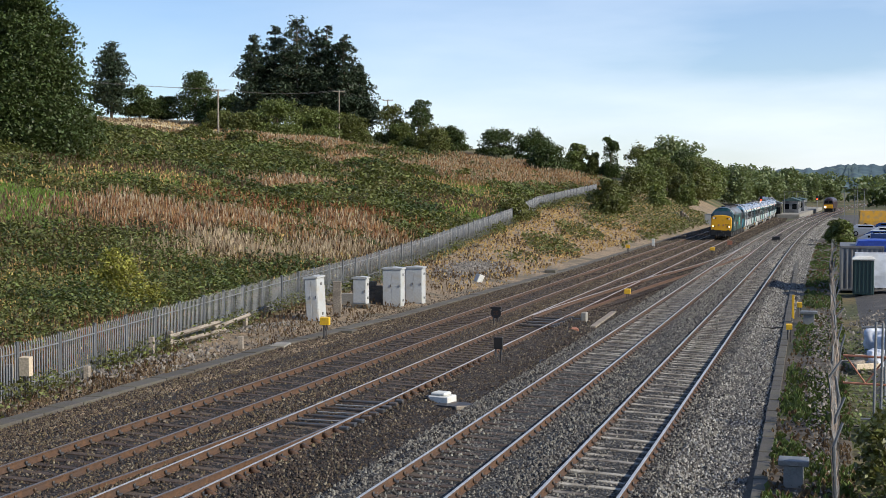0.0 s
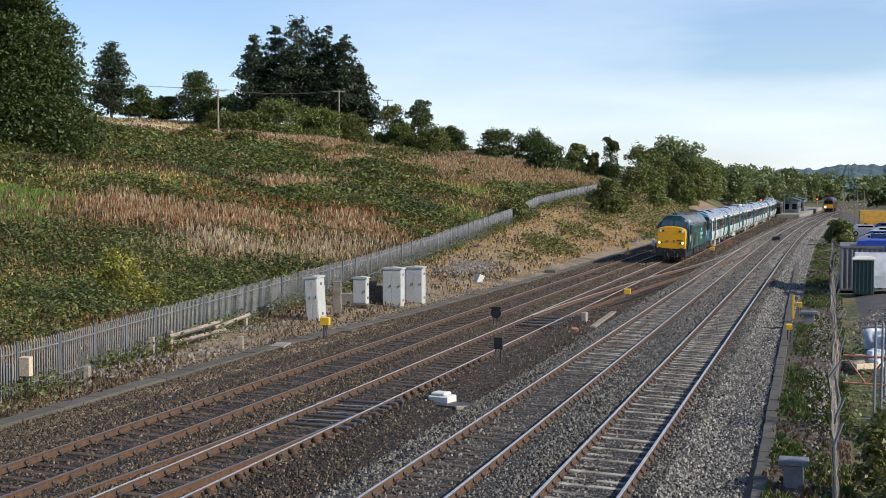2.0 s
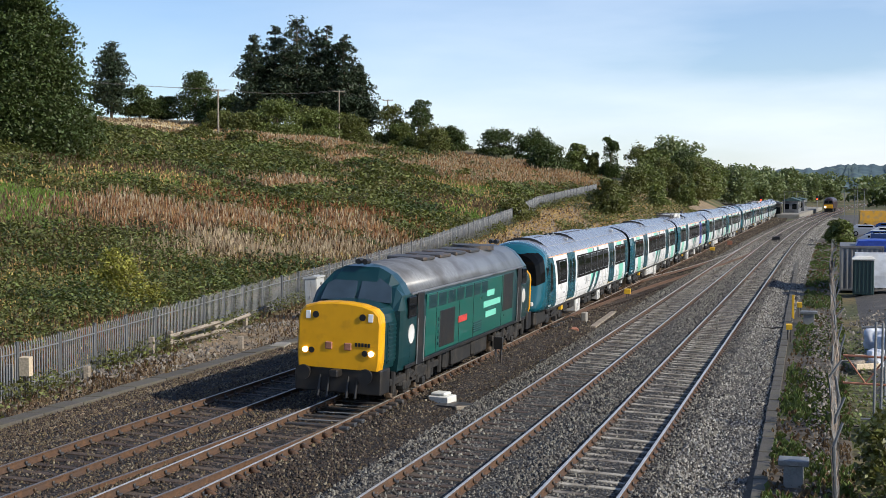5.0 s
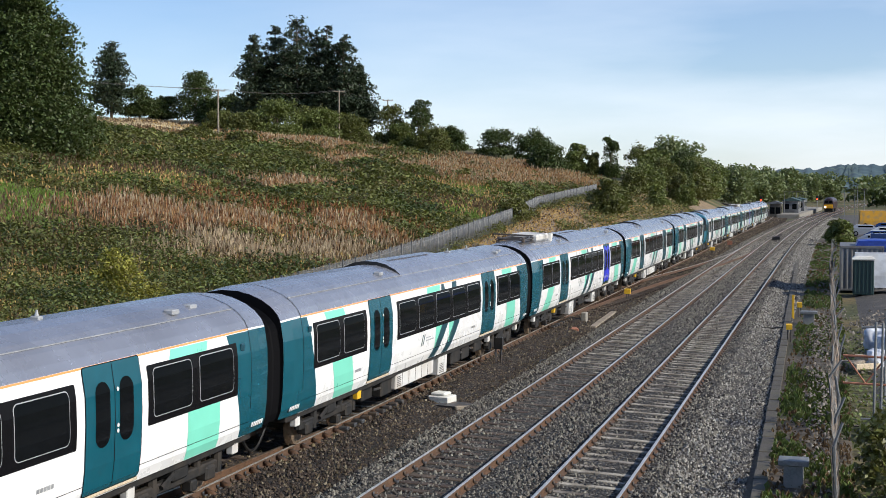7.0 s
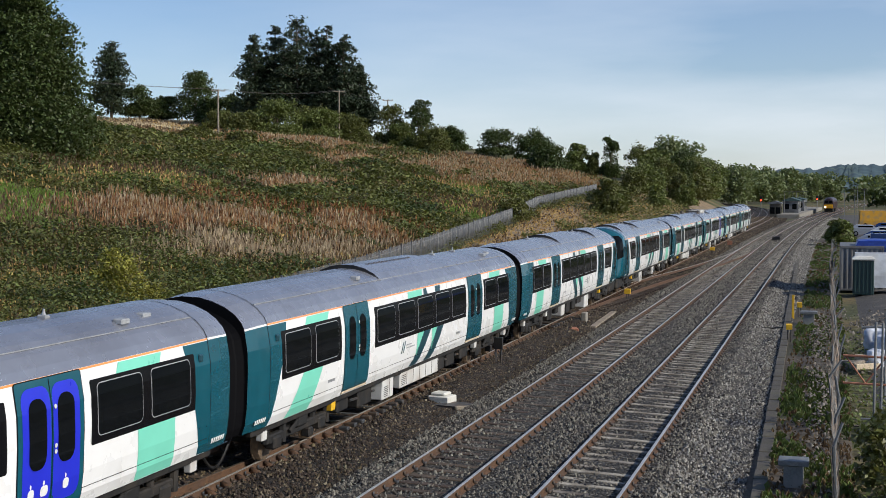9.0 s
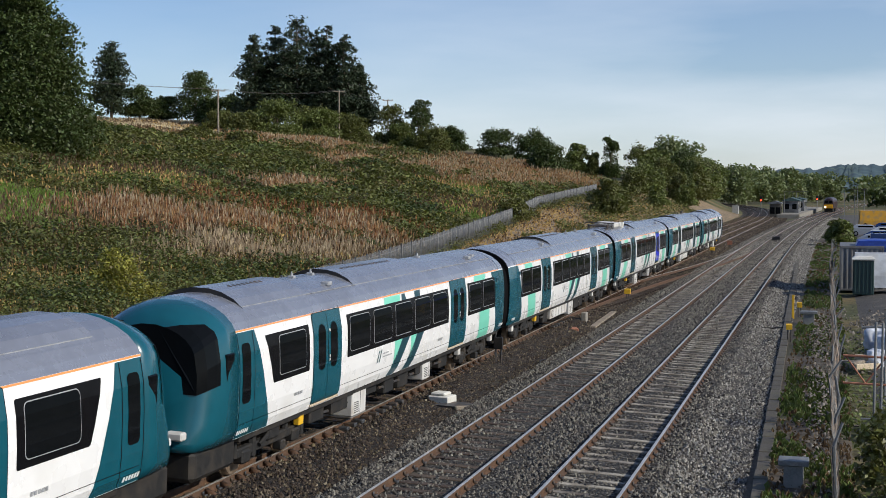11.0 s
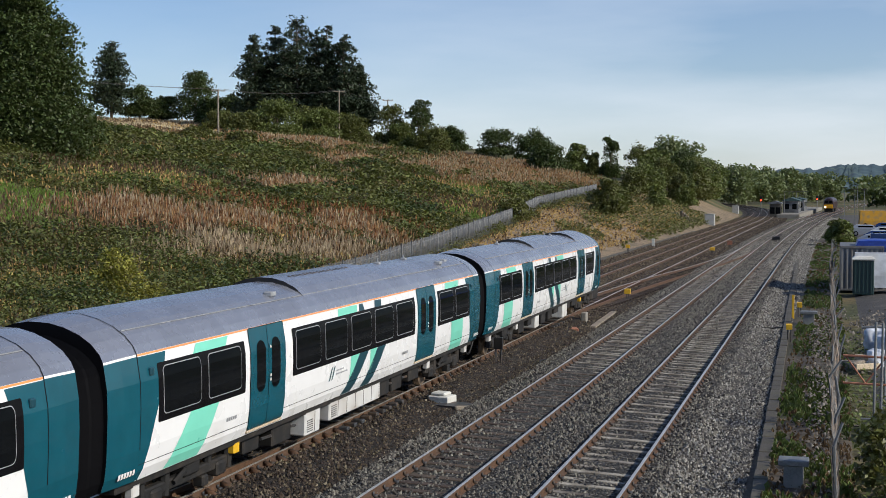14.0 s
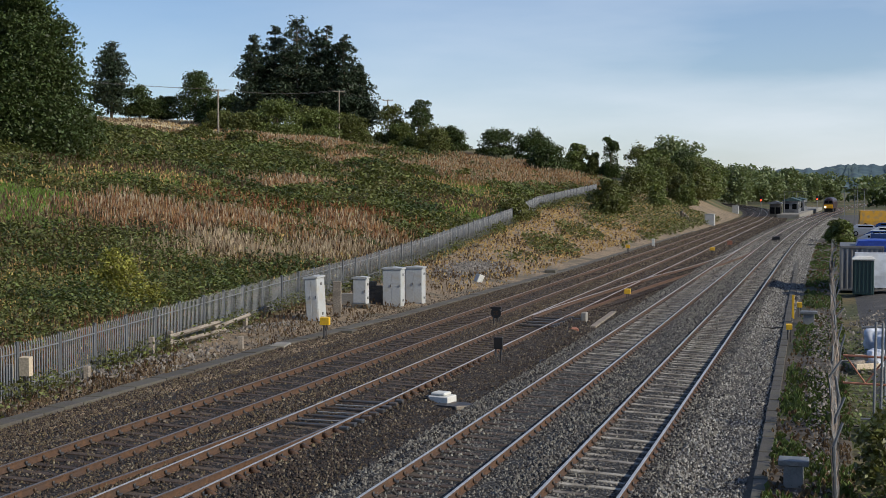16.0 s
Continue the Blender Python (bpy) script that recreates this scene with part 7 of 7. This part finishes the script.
def container(x, y, w, l, h, mat, label):
    t = thing("shipping_container", label, "container", at=Matrix.Translation((x, y, float(ground_z(x + w / 2, y)) + 0.08)))
    bm = bmesh.new()
    outline = [(0.06 + i * 0.07, 0.0 if i % 4 < 2 else 0.035) for i in range(int((w - 0.12) / 0.07))] + [(w - 0.03, 0.03), (w - 0.03, l - 0.03), (0.03, l - 0.03)]
    outline += [(0.0 if i % 4 < 2 else 0.035, l - 0.06 - i * 0.14) for i in range(int((l - 0.12) / 0.14))]
    loft(bm, [[(x2, y2, z2) for x2, y2 in outline] for z2 in (0.05, h - 0.05)])
    part("corrugated_wall", bm, mat, t)
    bm = bmesh.new()
    for a in (0.0, w - 0.1):
        for b in (-0.02, l - 0.08):
            box(bm, a, a + 0.1, b, b + 0.1, 0, h, 0.01)
    for z in (0, h - 0.12):
        box(bm, 0.1, w - 0.1, -0.02, 0.06, z, z + 0.12, 0.01)
        box(bm, -0.01, 0.06, 0.08, l - 0.08, z, z + 0.12, 0.01)
    part("frame", bm, mat, t)
    bm = bmesh.new()
    box(bm, -0.01, w + 0.01, -0.01, l, h, h + 0.03, 0.005)
    part("top", bm, mat, t)
    return t


container(0.45, 83.0, 2.5, 6.0, 2.65, M["cont"], "faded grey shipping container with rusty edges")
container(3.6, 86.0, 2.5, 6.0, 2.65, M["cont"], "faded grey shipping container with rusty edges")
wc = thing("portable_toilet", "dark green portable toilet with white roof", "portable toilet", at=Matrix.Translation((1.72, 80.0, float(ground_z(1.7, 80)) + 0.05)))
bm = bmesh.new()
box(bm, -0.58, 0.58, -0.58, 0.58, 0.05, 2.05, 0.04)
part("cabin", bm, M["wc"], wc)
for s in range(5):
    bm = bmesh.new()
    box(bm, -0.5 + s * 0.22, -0.42 + s * 0.22, -0.6, -0.57, 0.2, 1.95, 0.01)
    part("rib", bm, M["wc"], wc)
bm = bmesh.new()
loft(bm, [[(-a, -a, z), (a, -a, z), (a, a, z), (-a, a, z)] for a, z in ((0.64, 2.05), (0.64, 2.12), (0.5, 2.24), (0.3, 2.28))])
part("roof", bm, M["box_white"], wc)


def vehicle(name, label, x, y, turn, body_mat, l=4.4, w=1.8, h=1.45, van=False):
    t = thing(name, label, "van" if van else "car", at=Matrix.Translation((x, y, float(ground_z(x, y)) + 0.05)) @ Matrix.Rotation(radians(turn), 4, "Z"))
    prof = [(-l / 2, 0.3), (-l / 2, 0.8), (-l / 2 + 0.15, 0.95), (-l / 2 + 0.9, 1.0), (-l / 2 + 1.6, h), (l / 2 - (0.1 if van else 0.9), h), (l / 2 - 0.05, 1.0), (l / 2, 0.8), (l / 2, 0.3)]
    bm = bmesh.new()
    loft(bm, [[(sx * (w / 2 - (0.16 if z > 1.05 else 0.0)) * k, yy, z) for yy, z in prof] for sx, k in ((-1, 1.0), (-1, 0.9), (1, 0.9), (1, 1.0))])
    bmesh.ops.recalc_face_normals(bm, faces=bm.faces[:])
    part("body", bm, body_mat, t)
    for s in (-1, 1):
        bm = bmesh.new()
        xx = s * (w / 2 - 0.1)
        a, b = -l / 2 + 1.45, (-l / 2 + 2.3 if van else l / 2 - 1.1)
        box(bm, min(xx, xx + s * 0.06), max(xx, xx + s * 0.06), a, b, 1.02, h - 0.12, 0.02)
        part("side_window", bm, M["t_glass"], t)
        for yy in (-l / 2 + 0.85, l / 2 - 0.85):
            bm = bmesh.new()
            rod(bm, (s * (w / 2 - 0.2), yy, 0.32), (s * (w / 2 + 0.01), yy, 0.32), 0.32, n=16)
            wh = part("wheel", bm, M["t_rubber"], t)
            bm = bmesh.new()
            rod(bm, (s * (w / 2), yy, 0.32), (s * (w / 2 + 0.02), yy, 0.32), 0.19, n=12)
            part("rim", bm, M["galv"], wh)
    bm = bmesh.new()
    box(bm, -w / 2 + 0.22, w / 2 - 0.22, -l / 2 + 1.12, -l / 2 + 1.3, 1.06, h - 0.1, 0.02, Matrix.Translation((0, 0, 0)))
    part("windscreen", bm, M["t_glass"], t)
    return t


vehicle("white_van", "white panel van parked in the yard", 3.75, 80.6, 90, M["van"], 5.2, 2.0, 2.25, True)
tp = thing("tarpaulin_stack", "stack under a bright blue tarpaulin", "tarpaulin", at=Matrix.Translation((2.2, 84.5, float(ground_z(2.2, 84.5)) + 2.62)))
bm = bmesh.new()
loft(bm, [[(x, y + 0.1 * math.sin(x * 3), z) for x, z in ((-0.9, 0), (-0.7, 0.38), (0.2, 0.45), (2.6, 0.4), (2.8, 0))] for y in (-1.2, -0.4, 0.5, 1.4)])
part("sheet", bm, M["tarp"], tp)
for i, (x, y, tn, mt, lb) in enumerate(((4.6, 140, 80, "car_grey", "silver grey car parked in the yard"), (5.4, 152, 85, "car_blue", "dark blue car parked in the yard"), (6.6, 168, 80, "van", "white car parked in the yard"), (4.2, 178, 88, "car_grey", "silver grey car parked in the yard"), (7.5, 190, 80, "car_blue", "dark blue car parked in the yard"))):
    vehicle("parked_car", lb, x, y, tn, M[mt])
vehicle("yellow_truck", "yellow works truck parked in the yard", 8.0, 222, 95, M["plant_yellow"], 8.0, 2.4, 2.6, True)
bm = bmesh.new()
box(bm, 0, 5, 0, 1.0, 0, 1.9, 0.05)
o = to_object("blue_skip", bm, M["car_blue"])
o.matrix_basis = Matrix.Translation((3.4, 130.0, float(ground_z(4, 130))))
tagged(o, "dark blue steel skip in the yard", "skip")


# ---- station and far end ----
def house(name, label, x, y, w, l, h, roof_h, wall, roof, turn=0.0, wins=4, z=None):
    z0 = float(ground_z(x, y)) if z is None else z
    t = thing(name, label, "building", at=Matrix.Translation((x, y, z0)) @ Matrix.Rotation(radians(turn), 4, "Z"))
    bm = bmesh.new()
    box(bm, -w / 2, w / 2, -l / 2, l / 2, -0.3, h)
    part("wall", bm, wall, t)
    bm = bmesh.new()
    loft(bm, [[(-w / 2 - 0.3, yy, h), (w / 2 + 0.3, yy, h), (w / 2 + 0.3, yy, h + 0.15), (0, yy, h + roof_h), (-w / 2 - 0.3, yy, h + 0.15)] for yy in (-l / 2 - 0.3, l / 2 + 0.3)])
    part("roof", bm, roof, t)
    for i in range(wins):
        for s in (-1, 1):
            yy = -l / 2 + (i + 0.5) * l / wins
            bm = bmesh.new()
            box(bm, s * w / 2 - 0.03, s * w / 2 + 0.03, yy - 0.6, yy + 0.6, h * 0.35, h * 0.8, 0.02)
            part("window", bm, M["t_glass"], t)
    for s in (-0.25, 0.25):
        bm = bmesh.new()
        box(bm, s * w - 0.5, s * w + 0.5, -l / 2 - 0.03, -l / 2 + 0.03, h * 0.3, h * 0.75, 0.02)
        part("window", bm, M["t_glass"], t)
    return t


M["roof_green"] = material("grey-green roof", (0.04, 0.075, 0.07), 0.6, scale=3, vary=0.15)
M["wall_grey"] = material("grey station wall", (0.066, 0.0715, 0.077), 0.8, scale=3, vary=0.15, dirt=(0.2, 0.2, 0.2), dscale=0.4)
M["wall_pale"] = material("pale cladding", (0.55, 0.54, 0.5), 0.7, scale=2, vary=0.1)
bm = bmesh.new()
box(bm, -2.4, 2.4, 0, 130, -0.2, 0.95, 0.05)
o = to_object("platform", bm, M["concrete"])
o.matrix_basis = Matrix.Translation((-9.3, 296, -0.4)) @ Matrix.Rotation(-0.028, 4, "Z")
tagged(o, "grey concrete island platform of a small station", "platform", kind="structure")
house("station_building", "small grey station building with green roof", -9.2, 322, 3.4, 12, 2.7, 0.8, M["wall_grey"], M["roof_green"], -1.6, 4, 0.55)
house("station_building", "grey station shelter with flat green roof", -8.5, 352, 3.4, 14, 2.8, 0.5, M["wall_grey"], M["roof_green"], -1.6, 5, 0.55)
house("signal_box", "dark brick signal box beside the platform", -13.2 + 1.0, 303, 2.4, 5, 3.2, 0.6, M["concrete_dark"], M["l_roof"], 0, 2, -0.4)
house("warehouse", "long pale warehouse behind trees", 31, 350, 16, 40, 6.5, 1.4, M["wall_pale"], M["wall_grey"], 0, 6)
house("yard_shed", "low brick shed with brown roof", 15.5, 262, 9, 12, 3.4, 1.6, M["brick_red"], M["brick_red"], 0, 3)


def lamp_post(x, y, h, z):
    t = thing("lamp_post", "slim grey station lamp post", "lamp post", "platform lamps", Matrix.Translation((x, y, z)))
    bm = bmesh.new()
    rod(bm, (0, 0, -0.2), (0, 0, h), 0.07, 0.05, 8)
    part("pole", bm, M["galv"], t)
    bm = bmesh.new()
    box(bm, -0.5, 0.5, -0.12, 0.12, h, h + 0.14, 0.03)
    part("lantern", bm, M["steel_dark"], t)


for i in range(7):
    lamp_post(-10.4 + i * 0.5, 306 + i * 14, 4.8, 0.5)
for x, y, h in ((2.4, 300, 6.5), (3.6, 240, 6.0), (9.5, 210, 5.5), (5.5, 330, 7.0), (6.0, 280, 6.0)):
    lamp_post(x, y, h, float(ground_z(x, y)))


def signal(x, y, h, z):
    t = thing("colour_light_signal", "railway signal post showing a red light", "signal", at=Matrix.Translation((x, y, z)))
    bm = bmesh.new()
    rod(bm, (0, 0, -0.3), (0, 0, h), 0.09, n=8)
    part("post", bm, M["galv"], t)
    bm = bmesh.new()
    box(bm, -0.32, 0.32, -0.1, 0.12, h - 0.3, h + 1.0, 0.03)
    hd = part("signal_head", bm, M["black"], t)
    bm = bmesh.new()
    rod(bm, (0, -0.1, h), (0, -0.16, h), 0.2, n=12)
    part("red_light", bm, M["red_lamp"], hd)


signal(-17.5, 345, 3.6, -0.4)
signal(-3.9, 352, 3.6, -0.2)

# waiting locomotive at the platform
wl_ = thing("waiting_locomotive", "dark locomotive with yellow front waiting at the platform", "locomotive", at=Matrix.Translation((float(track_x(3, 372)) - 2.2, 372, 0.0)) @ Matrix.Rotation(-0.055, 4, "Z"))
M["maroon"] = material("very dark maroon paint", (0.03, 0.012, 0.012), 0.4, scale=2, vary=0.1)
prof = [(0.9, 1.3), (2.6, 1.33), (3.1, 1.2), (3.6, 0.8), (3.8, 0.25)]
rg = [(w, z) for z, w in prof] + [(-w, z) for z, w in prof[::-1]]
bm = bmesh.new()
loft(bm, [[(x * s, y, 0.9 + (z - 0.9) * t) for x, z in rg] for y, s, t in ((-9, 0.9, 0.86), (-8.4, 1, 0.95), (-7.6, 1, 1), (9, 1, 1))])
part("body", bm, M["maroon"], wl_)
bm = bmesh.new()
box(bm, -1.15, 1.15, -9.12, -8.9, 0.95, 1.95, 0.1)
part("front_panel", bm, M["l_yellow"], wl_, "yellow warning panel")
for s in (-1, 1):
    bm = bmesh.new()
    box(bm, s * 0.5 - 0.38, s * 0.5 + 0.38, -9.1, -8.7, 2.3, 2.95, 0.05)
    part("windscreen", bm, M["t_glass"], wl_)
bm = bmesh.new()
rod(bm, (-0.8, -9.1, 1.3), (-0.8, -9.2, 1.3), 0.26, n=12)
part("headlight", bm, M["lamp"], wl_, "lit headlight")
for y in (-6, 6):
    bm = bmesh.new()
    box(bm, -1.1, 1.1, y - 2, y + 2, 0.03, 0.9, 0.1)
    part("bogie", bm, M["t_under"], wl_)


# power poles on the hill
def power_pole(x, y, h, turn):
    t = thing("power_pole", "wooden power pole with a crossarm on the hill", "power pole", "hill power line", Matrix.Translation((x, y, float(ground_z(x, y)))) @ Matrix.Rotation(radians(turn), 4, "Z"))
    bm = bmesh.new()
    rod(bm, (0, 0, -0.5), (0, 0, h), 0.16, 0.12, 8)
    part("pole", bm, M["wood_grey"], t)
    bm = bmesh.new()
    box(bm, -1.1, 1.1, -0.06, 0.06, h - 0.25, h - 0.12, 0.01)
    arm = part("crossarm", bm, M["wood_grey"], t)
    for s in (-1.0, 0.1, 1.0):
        bm = bmesh.new()
        rod(bm, (s, 0, h - 0.12), (s, 0, h + 0.15), 0.05, 0.07, 8)
        part("insulator", bm, M["cab_white"], arm)
    return Vector((x, y, float(ground_z(x, y)) + h + 0.1))


tops = [power_pole(-95.5, 196.1, 7.9, 30), power_pole(-93.5, 245.6, 25.3 - float(ground_z(-93.5, 245.6)), 30), power_pole(-93.3, 274.8, 25.4 - float(ground_z(-93.3, 274.8)), 30)]
for a, b in ((Vector((-118, 150, tops[0].z + 1.0)), tops[0]), (tops[0], tops[1]), (tops[1], tops[2])):
    for s in (-0.9, 0.9):
        cu = bpy.data.curves.new("wire", "CURVE")
        cu.dimensions, cu.bevel_depth = "3D", 0.02
        sp = cu.splines.new("POLY")
        sp.points.add(15)
        for i in range(16):
            q = i / 15
            p = a.lerp(b, q) + Vector((s * 0.85, s * 0.5, -1.2 * 4 * q * (1 - q) * 0.6))
            sp.points[i].co = (*p, 1)
        cu.materials.append(M["steel_dark"])
        tagged(new("power_wire", cu), "thin overhead power wire", "wire")


motions()
